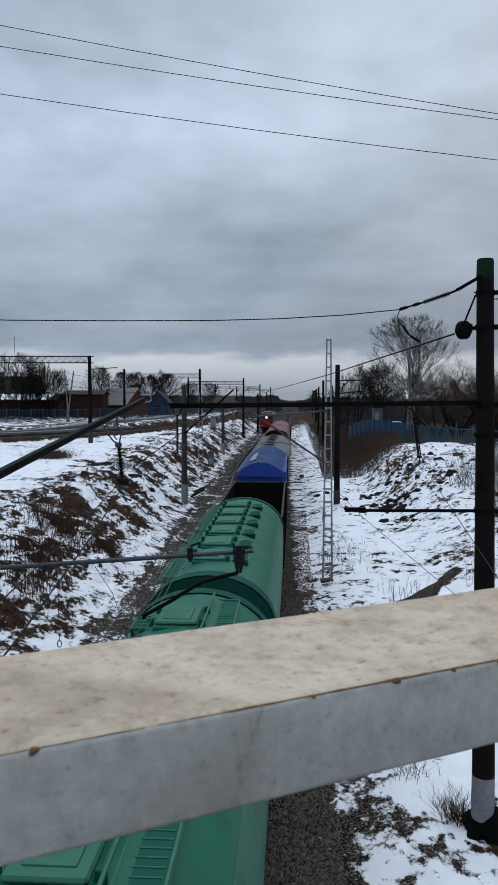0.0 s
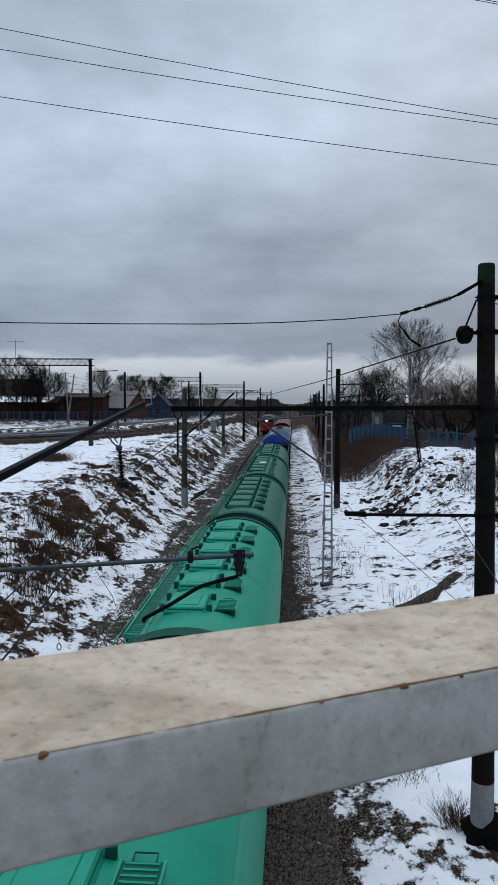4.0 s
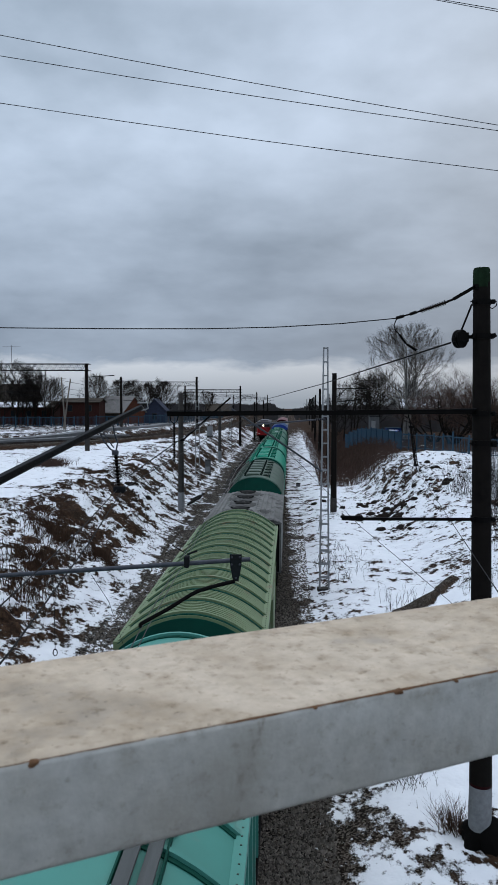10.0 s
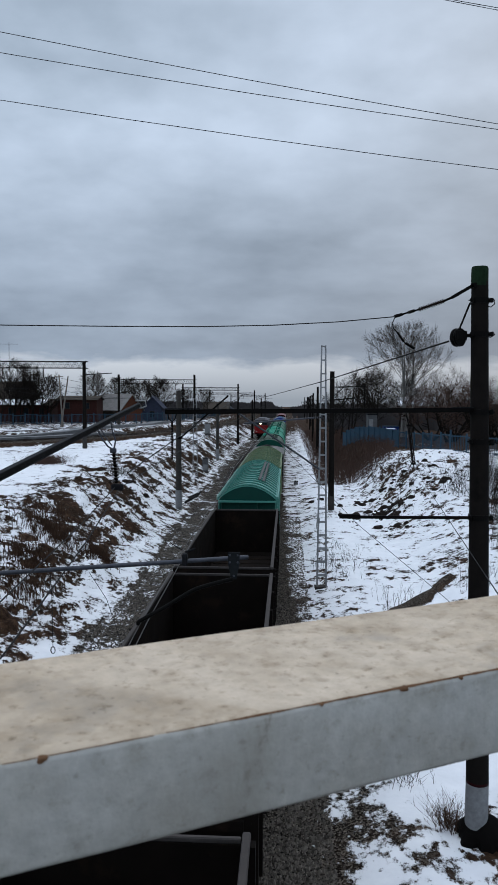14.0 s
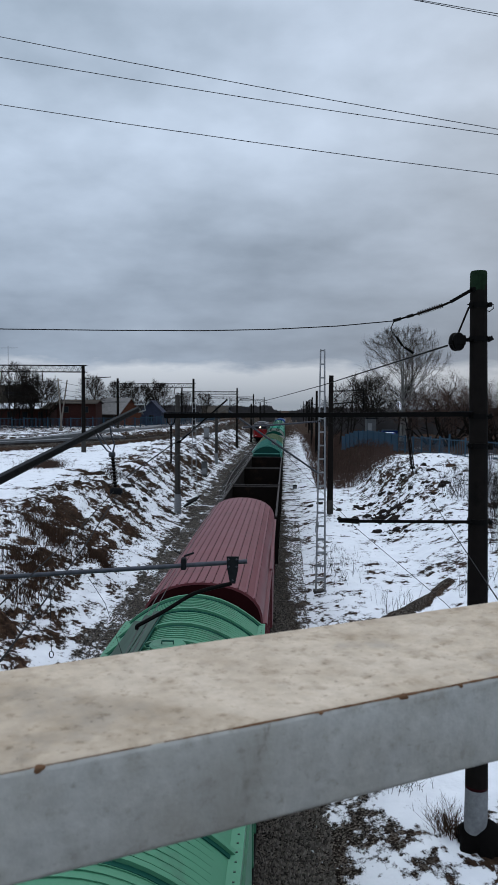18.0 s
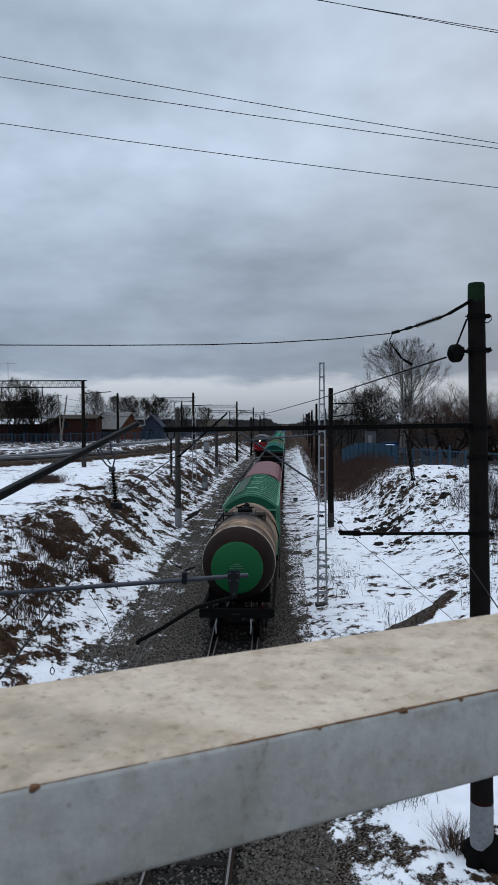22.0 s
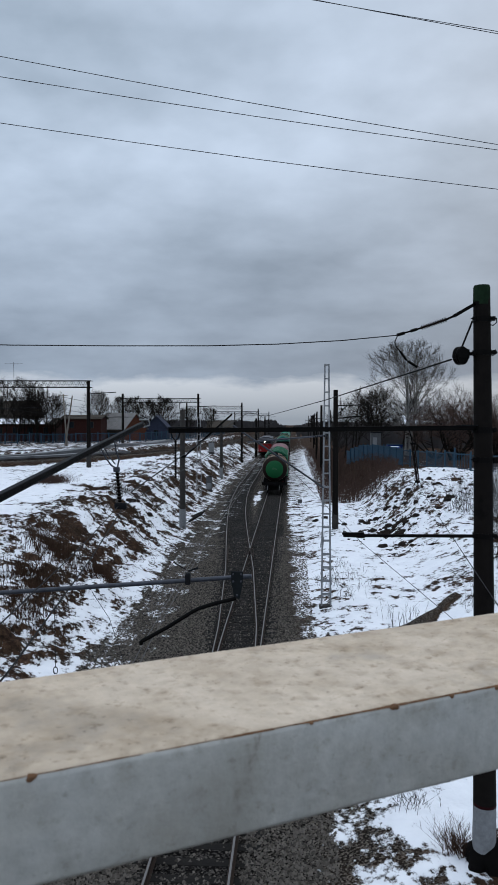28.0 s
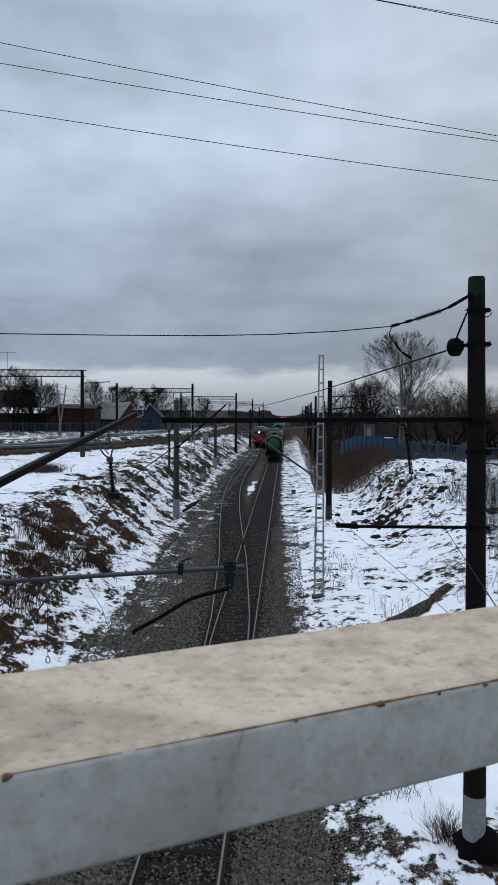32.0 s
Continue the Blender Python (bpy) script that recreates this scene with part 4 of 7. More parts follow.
    if snowy:
        lump = Shape()
        cx, cy, zl = 0.02, 1.2 + pitch * 3 + 0.05, arch_z(line, 0.0)
        ring = [[(cx + r * math.cos(q) * (1 + 0.25 * math.sin(3 * q)), cy + 0.8 * r * math.sin(q), zl + dz) for q in (6.2832 * i / 14 for i in range(14))] for r, dz in ((0.24, 0.0), (0.22, 0.07), (0.14, 0.10), (0.04, 0.105))]
        lump.add([q for r in ring for q in r], [(a * 14 + i, a * 14 + (i + 1) % 14, (a + 1) * 14 + (i + 1) % 14, (a + 1) * 14 + i) for a in range(3) for i in range(14)] + [tuple(range(42, 56))])
        part("snow_lump", lump, SNOW_CAP, w, "lump of snow left between the hatches", smooth=True)
    lad = Shape()
    for x in (-0.9, -0.5):
        lad.tube((x, -0.06, 1.3), (x, -0.06, 4.3), 0.015, 5)
    for k in range(9):
        lad.tube((-0.9, -0.06, 1.5 + 0.32 * k), (-0.5, -0.06, 1.5 + 0.32 * k), 0.012, 4)
    part("ladder", lad, end_mat, w)
    running_gear(w, L)
    return w


HATCH_DARK = mat("caked_dark_hatch", (0.022, 0.022, 0.021), 0.9, vary=0.5, scale=6, bump=0.5, stain=(0.10, 0.10, 0.096), stain_amount=0.25, stain_scale=5)
CRUST = mat("hardened_cement_crust", (0.085, 0.085, 0.081), 0.95, vary=0.5, scale=4, bump=0.6, stain=(0.16, 0.16, 0.155), stain_amount=0.2, spec=0.05)


def cement_hopper(L, label):
    w = thing("cement_hopper_wagon", label, "wagon", group="wagons of the freight train")
    line = flat_arch(1.60, 3.62, 3.87, 10)
    part("body", closed_sweep(line, 0.1, L - 0.1, 1.5), CEMENT, w)
    roof = part("roof", Shape().sweep([(x * 1.02, z + 0.03) for x, z in line] + [(1.63, 3.60), (-1.63, 3.60)], [Matrix.Translation((0, q, 0)) for q in (-0.15, L + 0.15)], closed=True), CEMENT, w)
    for k in range(15):
        x = -1.5 + k * 3.0 / 14
        if abs(x + 0.25) < 0.5:
            continue
        z = arch_z(line, x) + 0.05
        part("roof_rib", Shape().box(x - 0.025, x + 0.025, -0.14, L + 0.14, z - 0.03, z + 0.02), CEMENT, roof)
    for k in range(4):
        y = 1.4 + (L - 2.8) * k / 3
        z = arch_z(line, -0.2) + 0.05
        h = part("hatch", Shape().lathe([(0.36, -0.04), (0.36, 0.10), (0.30, 0.15), (0.1, 0.19)], 18, "z", (-0.2, y, z)), HATCH_DARK, w, "round cement-caked filling hatch", smooth=True)
        crust = Shape()
        ring = [(-0.2 + r * (1 + 0.35 * noise.noise(Vector((math.cos(q) * 1.7, math.sin(q) * 1.7, k * 3.1)))) * math.cos(q), y + 1.15 * r * (1 + 0.35 * noise.noise(Vector((math.cos(q) * 1.7, math.sin(q) * 1.7, k * 3.1)))) * math.sin(q), z + dz + 0.02 * noise.noise(Vector((q * 2, r * 6, k))))
                for r, dz in ((0.74, -0.05), (0.60, 0.02), (0.44, 0.055), (0.2, 0.06)) for q in (6.2832 * i / 22 for i in range(22))]
        crust.add(ring, [(a * 22 + i, a * 22 + (i + 1) % 22, (a + 1) * 22 + (i + 1) % 22, (a + 1) * 22 + i) for a in range(3) for i in range(22)])
        part("cement_crust", crust, CRUST, w, "hardened dark cement crust round the hatch", smooth=True)
        part("hatch_clamp", Shape().box(-0.62, 0.22, y - 0.05, y + 0.05, z + 0.10, z + 0.17, 0.02), HATCH_DARK, h)
    for y in (0.02, L - 0.08):
        # near-black panel over the end wall, below the roof edge
        part("end_panel", Shape().box(-1.52, 1.52, y, y + 0.06, 1.55, 3.55), UNDER, w, "black end panel")
    for x in (-0.1, 0.45):
        part("roof_hook", Shape().path([(x, 0.0, 3.85), (x, 0.0, 4.07), (x, 0.16, 4.07)], 0.015, 5), GONDOLA_RIM, w)
    running_gear(w, L)
    return w


# teal car's end walls: body colour darkened to carry the shade on them
END_TEAL_SHADED = mat("teal_end_shaded", (0.006, 0.046, 0.036), 0.75, vary=0.15, scale=2, bump=0.05)
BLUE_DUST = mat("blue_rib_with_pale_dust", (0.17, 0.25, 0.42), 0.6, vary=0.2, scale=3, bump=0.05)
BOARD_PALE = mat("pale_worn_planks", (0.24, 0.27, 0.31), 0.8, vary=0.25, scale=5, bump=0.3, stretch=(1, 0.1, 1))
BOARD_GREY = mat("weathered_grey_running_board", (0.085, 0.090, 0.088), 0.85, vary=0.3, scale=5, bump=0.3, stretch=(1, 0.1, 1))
# green car's ends, likewise with their shade put into the colour
END_GREEN_SHADED = mat("green_end_shaded", (0.010, 0.070, 0.040), 0.75, vary=0.15, scale=2, bump=0.05)
BOARD = mat("green_stained_grey_planks", (0.055, 0.085, 0.068), 0.8, vary=0.3, scale=5, bump=0.3, stretch=(1, 0.1, 1))


def boxcar(paint, L, label, board=None, end=None, lengthwise=False, planks=(-0.19, 0.0, 0.19), plank_mat=None, rib_mat=None):
    w = thing("boxcar", label, "wagon", group="wagons of the freight train")
    half = 1.42
    line = flat_arch(half, 3.86, 4.48, 16) if not lengthwise else arch(half, 3.45, 4.45, 18, 2.7)
    part("body", Shape().box(-1.37, 1.37, 0.11, L - 0.11, 1.15, 3.5), paint, w)
    roof = part("roof", closed_sweep(line, 0.0, L, line[0][1] - 0.12), paint, w, smooth=True)
    for y in (0.0, L):
        s = 1 if y else -1
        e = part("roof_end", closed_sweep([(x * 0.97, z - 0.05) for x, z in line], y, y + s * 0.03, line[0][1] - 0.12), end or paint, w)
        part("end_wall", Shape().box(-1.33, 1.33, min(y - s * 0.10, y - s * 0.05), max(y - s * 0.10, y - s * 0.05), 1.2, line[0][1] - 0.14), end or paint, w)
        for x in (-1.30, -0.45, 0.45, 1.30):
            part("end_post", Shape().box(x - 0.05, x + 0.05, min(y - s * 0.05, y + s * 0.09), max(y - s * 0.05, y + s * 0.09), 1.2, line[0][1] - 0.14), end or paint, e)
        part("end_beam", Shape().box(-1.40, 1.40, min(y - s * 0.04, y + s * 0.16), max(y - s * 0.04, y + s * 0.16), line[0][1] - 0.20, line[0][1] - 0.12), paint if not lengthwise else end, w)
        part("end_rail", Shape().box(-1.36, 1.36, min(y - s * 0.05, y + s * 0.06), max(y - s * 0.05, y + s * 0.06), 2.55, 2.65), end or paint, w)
    if not lengthwise:
        n = round(L / 1.02)
        for k in range(n + 1):
            y = 0.12 + (L - 0.24) * k / n
            prof = [(x * 1.003, z + 0.004) for x, z in line] + [(x * 1.003, z + 0.065) for x, z in reversed(line)]
            part("roof_rib", Shape().sweep(prof, [Matrix.Translation((0, q, 0)) for q in (y - 0.035, y + 0.035)], closed=True), rib_mat or paint, roof)
            # dark band along the rib's near side paints its shadow line
            part("rib_shade", Shape().sweep([(x * 1.001, z + 0.003) for x, z in line] + [(x * 1.001, z + 0.020) for x, z in reversed(line)], [Matrix.Translation((0, q, 0)) for q in (y - 0.10, y - 0.036)], closed=True), END_GREEN if paint is not BOX_BLUE else UNDER, roof)
        fine = Shape()
        for k in range(int(L / 0.115)):
            y = 0.15 + 0.115 * k
            fine.sweep([(x * 0.985, z + 0.004) for x, z in line[1:-1]] + [(x * 0.985, z + 0.016) for x, z in reversed(line[1:-1])],
                       [Matrix.Translation((0, q, 0)) for q in (y - 0.02, y + 0.02)], closed=True)
        if paint is not BOX_TEAL:
            tagged(part("roof_corrugation", fine, paint, roof, fix=False), kind="stuff")
    else:
        for k in range(13):
            x = -1.20 + 2.40 * k / 12
            z = arch_z(line, x)
            part("roof_rib", Shape().box(x - 0.03, x + 0.03, 0.02, L - 0.02, z - 0.03, z + 0.018, 0.006), paint, roof)
            part("seam_gap", Shape().box(x + 0.031, x + 0.042, 0.02, L - 0.02, arch_z(line, x + 0.04) - 0.03, arch_z(line, x + 0.04) + 0.005), DARK_RED, roof)
    # eave gutter rails with rivet plates
    for s in (-1, 1):
        g = part("eave_rail", Shape().box(min(s * (half - 0.06), s * (half + 0.085)), max(s * (half - 0.06), s * (half + 0.085)), 0.05, L - 0.05, line[0][1] - 0.10, line[0][1] + 0.055), paint, w)
        rv = Shape()
        for k in range(int(L / 0.16)):
            rv.box(s * (half + 0.02) - 0.012, s * (half + 0.02) + 0.012, 0.14 + 0.16 * k, 0.160 + 0.16 * k, line[0][1] + 0.055, line[0][1] + 0.062)
        if not lengthwise:
            tagged(part("rivets", rv, BOARD, g, fix=False), kind="stuff")
        for k in range(int(L / 0.95)):
            y = 0.5 + 0.95 * k
            part("side_post", Shape().box(min(s * 1.37, s * 1.45), max(s * 1.37, s * 1.45), y - 0.05, y + 0.05, 1.2, line[0][1] - 0.1), paint, g)
    if board is not None:
        x0, y0, y1 = board
        z = arch_z(line, x0) + 0.12
        hw = planks[-1] + 0.10
        b = part("roof_walkway", Shape().box(x0 - hw - 0.01, x0 - hw + 0.01, y0, y1, arch_z(line, x0 - hw) + 0.01, arch_z(line, x0 - hw) + 0.08).box(x0 + hw - 0.01, x0 + hw + 0.01, y0, y1, arch_z(line, x0 + hw) + 0.01, arch_z(line, x0 + hw) + 0.08), END_GREEN, w, "slatted running board along the roof")
        for dx in planks:
            part("walkway_plank", Shape().box(x0 + dx - 0.068, x0 + dx + 0.068, y0, y1, arch_z(line, x0 + dx) + 0.075, arch_z(line, x0 + dx) + 0.11), plank_mat or BOARD, b)
        for k in range(int((y1 - y0) / 1.1) + 1):
            y = y0 + 0.1 + 1.1 * k
            part("walkway_bracket", Shape().beam((x0 - hw - 0.05, y, arch_z(line, x0 - hw - 0.05) + 0.05), (x0 + hw + 0.05, y, arch_z(line, x0 + hw + 0.05) + 0.05), 0.05, 0.045), paint, b)
    if paint is BOX_GREEN:
        for dx, dy in ((-0.05, L * 0.24), (-0.05, L * 0.76)):
            z = arch_z(line, dx)
            v = part("roof_hatch", Shape().lathe([(0.30, -0.02), (0.31, 0.07), (0.26, 0.10), (0.14, 0.08), (0.04, 0.07)], 18, "z", (dx, dy, z)), paint, w, "round roof hatch", smooth=True)
            part("hatch_handle", Shape().path([(dx - 0.1, dy, z + 0.07), (dx - 0.1, dy, z + 0.13), (dx + 0.1, dy, z + 0.13), (dx + 0.1, dy, z + 0.07)], 0.014, 5), END_GREEN, v)
        for dy in (L * 0.45, L * 0.53):
            z = arch_z(line, 0.0)
            part("vent_plate", Shape().box(-0.30, 0.34, dy - 0.12, dy + 0.12, z, z + 0.07, 0.03), paint, w)
    for s in (-1, 1):
        d = part("sliding_door", Shape().box(min(s * 1.45, s * 1.51), max(s * 1.45, s * 1.51), L / 2 - 1.0, L / 2 + 1.0, 1.3, 3.55), paint, w)
        part("door_rail", Shape().box(min(s * 1.45, s * 1.53), max(s * 1.45, s * 1.53), L / 2 - 2.6, L / 2 + 1.2, 3.56, 3.62), paint, d)
    running_gear(w, L)
    return w


def gondola(L, label, rim=None):
    w = thing("gondola_wagon", label, "wagon", group="wagons of the freight train")
    rim = rim or GONDOLA_RIM
    part("floor_plate", Shape().box(-1.40, 1.40, 0.02, L - 0.02, 1.22, 1.40), GONDOLA, w)
    for s in (-1, 1):
        b = part("side_wall", Shape().box(min(s * 1.44, s * 1.50), max(s * 1.44, s * 1.50), 0.0, L, 1.25, 3.42), GONDOLA, w)
        part("top_rim", Shape().box(min(s * 1.43, s * 1.53), max(s * 1.43, s * 1.53), -0.04, L + 0.04, 3.42, 3.50, 0.02), rim, b, "worn steel top rim")
        for k in range(8):
            y = 0.08 + (L - 0.16) * k / 7
            part("side_post", Shape().box(min(s * 1.50, s * 1.59), max(s * 1.50, s * 1.59), y - 0.07, y + 0.07, 1.25, 3.42), GONDOLA, b)
    for y in (0.0, L - 0.08):
        e = part("end_wall", Shape().box(-1.44, 1.44, y, y + 0.08, 1.25, 3.40), GONDOLA, w)
        part("end_rim", Shape().box(-1.42, 1.42, y + 0.01, y + 0.07, 3.40, 3.47, 0.015), rim, e, "worn steel top rim")
        for k in range(4):
            part("end_rib", Shape().box(-1.4, 1.4, y - 0.05 if y == 0 else y + 0.08, y if y == 0 else y + 0.13, 1.6 + 0.48 * k, 1.74 + 0.48 * k), GONDOLA, e)
    for k in range(14):
        y = 0.5 + (L - 1.0) * k / 13
        part("floor_hatch", Shape().box(-1.3, 1.3, y - 0.36, y + 0.36, 1.40, 1.46, 0.02), GONDOLA, w)
    running_gear(w, L)
    return w


RIM_PALE = mat("pale_worn_weld", (0.34, 0.30, 0.24), 0.85, vary=0.35, scale=5, bump=0.2, stain=(0.09, 0.065, 0.05), stain_amount=0.25)
PLATFORM_BROWN = mat("oily_brown_grating", (0.030, 0.020, 0.016), 0.8, vary=0.3, scale=5, bump=0.2)
LETTER = mat("faded_pale_lettering", (0.09, 0.16, 0.11), 0.8, vary=0.4, scale=30, bump=0)
OIL = mat("black_crude_oil_film", (0.0075, 0.0068, 0.0065), 0.85, vary=0.3, scale=3, bump=0.1, spec=0.15)


def tank_wagon(L, label):
    w = thing("tank_wagon", label, "wagon", group="wagons of the freight train")
    R, zc = 1.47, 2.80
    prof = [(0.05, 0.0), (0.55, 0.05), (0.95, 0.18), (1.22, 0.42), (1.38, 0.72), (R, 1.25)]
    prof = prof + [(R, L - 0.62), (1.40, L - 0.40), (1.22, L - 0.22), (0.95, L - 0.10), (0.55, L - 0.03), (0.05, L)]
    part("barrel", Shape().lathe(prof, 40, "y", (0, 0, zc)), TANK_RUST, w, "oil-streaked brown tank barrel", smooth=True)
    dish = [(R + 0.006, 1.30), (R + 0.006, 1.25), (1.387, 0.714), (1.227, 0.412), (0.95, 0.172), (0.88, 0.15)]
    part("end_dish", Shape().lathe(dish, 40, "y", (0, 0, zc)), TANK_BLACK, w, "matt black rear end of the tank", smooth=True)
    part("end_disc", Shape().lathe([(1.015, 0.20), (1.005, 0.187), (0.93, 0.155), (0.55, 0.036), (0.05, -0.014)], 36, "y", (0, 0, zc)), TANK_GREEN, w, "bright green painted disc", smooth=True)
    part("rim_line", Shape().lathe([(R - 0.006, 1.17), (R + 0.013, 1.23), (R + 0.016, 1.28), (R + 0.010, 1.34)], 48, "y", (0, 0, zc)), RIM_PALE, w, "pale worn weld line", smooth=True)
    for k, (dz, hw) in enumerate(((0.16, 0.14), (0.08, 0.24), (0.0, 0.28), (-0.08, 0.16))):
        part("lettering_bar", Shape().box(-hw, hw, -0.020, 0.03, zc + dz, zc + dz + 0.018), LETTER, w, "unreadable pale lettering")
    for y in (2.2, 5.1, L - 5.1, L - 2.2):
        part("barrel_band", Shape().lathe([(R + 0.004, y - 0.05), (R + 0.018, y - 0.04), (R + 0.018, y + 0.04), (R + 0.004, y + 0.05)], 40, "y", (0, 0, zc)), TANK_RUST, w, smooth=True)
    y = L / 2 + 0.9
    d = part("filling_dome", Shape().lathe([(0.34, 1.40), (0.34, 1.58), (0.30, 1.62), (0.1, 1.66)], 24, "z", (0, y, zc)), OIL, w, "round hatch", smooth=True)
    part("dome_clamp", Shape().box(-0.42, 0.42, y - 0.05, y + 0.05, zc + 1.62, zc + 1.69, 0.02).tube((0, y + 0.4, zc + 1.4), (0, y + 0.4, zc + 1.72), 0.06), UNDER, d)
    part("valve", Shape().lathe([(0.10, 1.40), (0.10, 1.62), (0.14, 1.64), (0.14, 1.70), (0.05, 1.78)], 14, "z", (0.05, y + 0.62, zc)).beam((-0.30, y + 0.45, zc + 1.62), (0.12, y + 0.66, zc + 1.76), 0.05, 0.05), UNDER, d, "oily relief valve", smooth=True)
    for s in (-1, 1):
        p = part("platform", Shape().box(min(s * 0.48, s * 0.98), max(s * 0.48, s * 0.98), y - 0.75, y + 0.35, zc + 1.33, zc + 1.37), UNDER, w, "small slatted platform beside the hatch")
        for k in range(5):
            part("platform_slat", Shape().box(min(s * 0.50 + s * k * 0.10, s * 0.56 + s * k * 0.10), max(s * 0.50 + s * k * 0.10, s * 0.56 + s * k * 0.10), y - 0.74, y + 0.34, zc + 1.37, zc + 1.395), PLATFORM_BROWN, p)
        part("platform_rail", Shape().path([(s * 0.52, y - 0.72, zc + 1.37), (s * 0.52, y - 0.72, zc + 1.62), (s * 0.94, y - 0.72, zc + 1.62), (s * 0.94, y - 0.72, zc + 1.37)], 0.014, 5), UNDER, p)
        part("platform_bracket", Shape().beam((s * 0.95, y - 0.7, zc + 1.36), (s * 0.95, y - 0.7, zc + 1.05), 0.05, 0.05, (1, 0, 0)), UNDER, p)
        lad = Shape()
        for dy in (-0.25, 0.2):
            lad.path([(s * 1.0, y + dy, zc + 1.36), (s * 1.40, y + dy, zc + 0.85), (s * 1.56, y + dy, zc + 0.3), (s * 1.58, y + dy, 1.2)], 0.018, 5)
        for k in range(6):
            z = 1.3 + 0.3 * k
            lad.tube((s * 1.57, y - 0.25, z), (s * 1.57, y + 0.2, z), 0.014, 4)
        part("ladder", lad, UNDER, w)
    for yy in (1.8, L - 1.8):
        part("saddle", Shape().box(-1.25, 1.25, yy - 0.35, yy + 0.35, 1.15, 1.75), UNDER, w)
    for s in (-1, 1):
        part("marker_lamp", Shape().lathe([(0.05, -0.10), (0.09, -0.08), (0.09, 0.0)], 12, "y", (s * 0.98, -0.30, 1.42)), DARK_RED if s > 0 else UNDER, w, "small round tail marker")
        part("step_iron", Shape().path([(s * 1.05, -0.25, 1.0), (s * 1.05, -0.28, 0.55), (s * 1.25, -0.28, 0.55), (s * 1.25, -0.25, 1.0)], 0.02, 5), GONDOLA_RIM, w)
    part("headstock", Shape().box(-1.42, 1.42, -0.34, -0.22, 0.98, 1.34, 0.02), UNDER, w, "black end beam")
    part("brake_hose", Shape().path([(0.55, -0.35, 0.95), (0.58, -0.55, 0.75), (0.55, -0.62, 0.45)], 0.03, 6), WHITEWASH, w, "pale-tipped brake hose")
    part("brake_hose", Shape().path([(-0.75, -0.35, 0.95), (-0.78, -0.50, 0.75), (-0.75, -0.55, 0.45)], 0.03, 6), WHITEWASH, w, "pale-tipped brake hose")
    running_gear(w, L)
    return w


SPEED = 9.35
TRAIN = []


def couple(w, s):
    TRAIN.append((w, s))
    return w


couple(tank_wagon(9.9, "oil-stained brown tank wagon with a green-disc end, last of the train"), -177.85)
couple(boxcar(BOX_GREEN, 14.1, "green boxcar with ribbed roof and slatted running board", board=(-0.80, 1.9, 12.9), end=END_GREEN_SHADED, planks=(-0.21, 0.0, 0.21)), -166.9)
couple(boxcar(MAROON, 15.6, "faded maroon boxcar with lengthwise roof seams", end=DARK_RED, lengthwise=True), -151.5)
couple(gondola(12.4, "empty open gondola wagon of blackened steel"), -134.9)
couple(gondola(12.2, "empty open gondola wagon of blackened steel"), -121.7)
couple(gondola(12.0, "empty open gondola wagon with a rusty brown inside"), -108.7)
couple(boxcar(BOX_TEAL, 15.0, "teal boxcar with ribbed roof and a grey plank running board", board=(0.60, 2.6, 13.6), end=END_TEAL_SHADED, planks=(-0.095, 0.095), plank_mat=BOARD_GREY), -95.7)
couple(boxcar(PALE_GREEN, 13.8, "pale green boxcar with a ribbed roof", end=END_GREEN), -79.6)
couple(cement_hopper(8.6, "cement-dusted grey hopper wagon with round roof hatches"), -63.5)
couple(hopper(HOPPER_GREY, END_GREEN, HOPPER_GREY_PALE, 13.2, "weathered grey-green hopper wagon with roof hatches", side=-1), -53.2)
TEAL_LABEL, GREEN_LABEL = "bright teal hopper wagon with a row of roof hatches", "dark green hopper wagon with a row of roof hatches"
teal = couple(hopper(HOPPER_TEAL, END_GREEN, HOPPER_TEAL_PALE, 12.9, TEAL_LABEL, side=-1), -38.7)
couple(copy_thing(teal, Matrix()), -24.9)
dark = couple(hopper(HOPPER_GREEN, END_GREEN, HOPPER_GREEN_PALE, 12.9, GREEN_LABEL, side=-1), -11.2)
couple(hopper(HOPPER_GREEN, END_GREEN, HOPPER_GREEN_PALE, 12.9, "dark green hopper wagon with a lump of snow on its roof", side=1, snowy=True), 2.6)
couple(copy_thing(dark, Matrix()), 16.5)
couple(gondola(12.4, "empty black gondola wagon behind the blue boxcar"), 30.4)
couple(boxcar(BOX_BLUE, 13.8, "dark blue boxcar with ribbed roof and running board", board=(-0.62, 1.9, 7.0), planks=(-0.095, 0.095), plank_mat=BOARD_PALE, rib_mat=BLUE_DUST), 43.8)
grey_cars = couple(cement_hopper(12.2, "pale grey hopper wagon far ahead in the train"), 58.8)
couple(copy_thing(grey_cars, Matrix()), 72.2)
red_car = couple(boxcar(MAROON, 13.8, "rusty red boxcar far ahead in the train", end=DARK_RED, lengthwise=True), 85.6)
couple(copy_thing(red_car, Matrix()), 100.4)
couple(gondola(12.4, "dark gondola wagon far ahead in the train"), 115.2)


def train_pose(s):
    """The pose of a wagon whose rear stands at the distance s along the straight line."""
    return pose(main_x(s), s, 0, 0, 0, HEAD)


def motions():
    for w, s in TRAIN:
        walk(w, [(t, train_pose(s + SPEED * t)) for t in (0, 8, 16, 24, 32)])

# ---- bridge parapet the camera looks over ----
PAR = pose(0.014, 0.496, 8.38, 0, 0, 24.6)


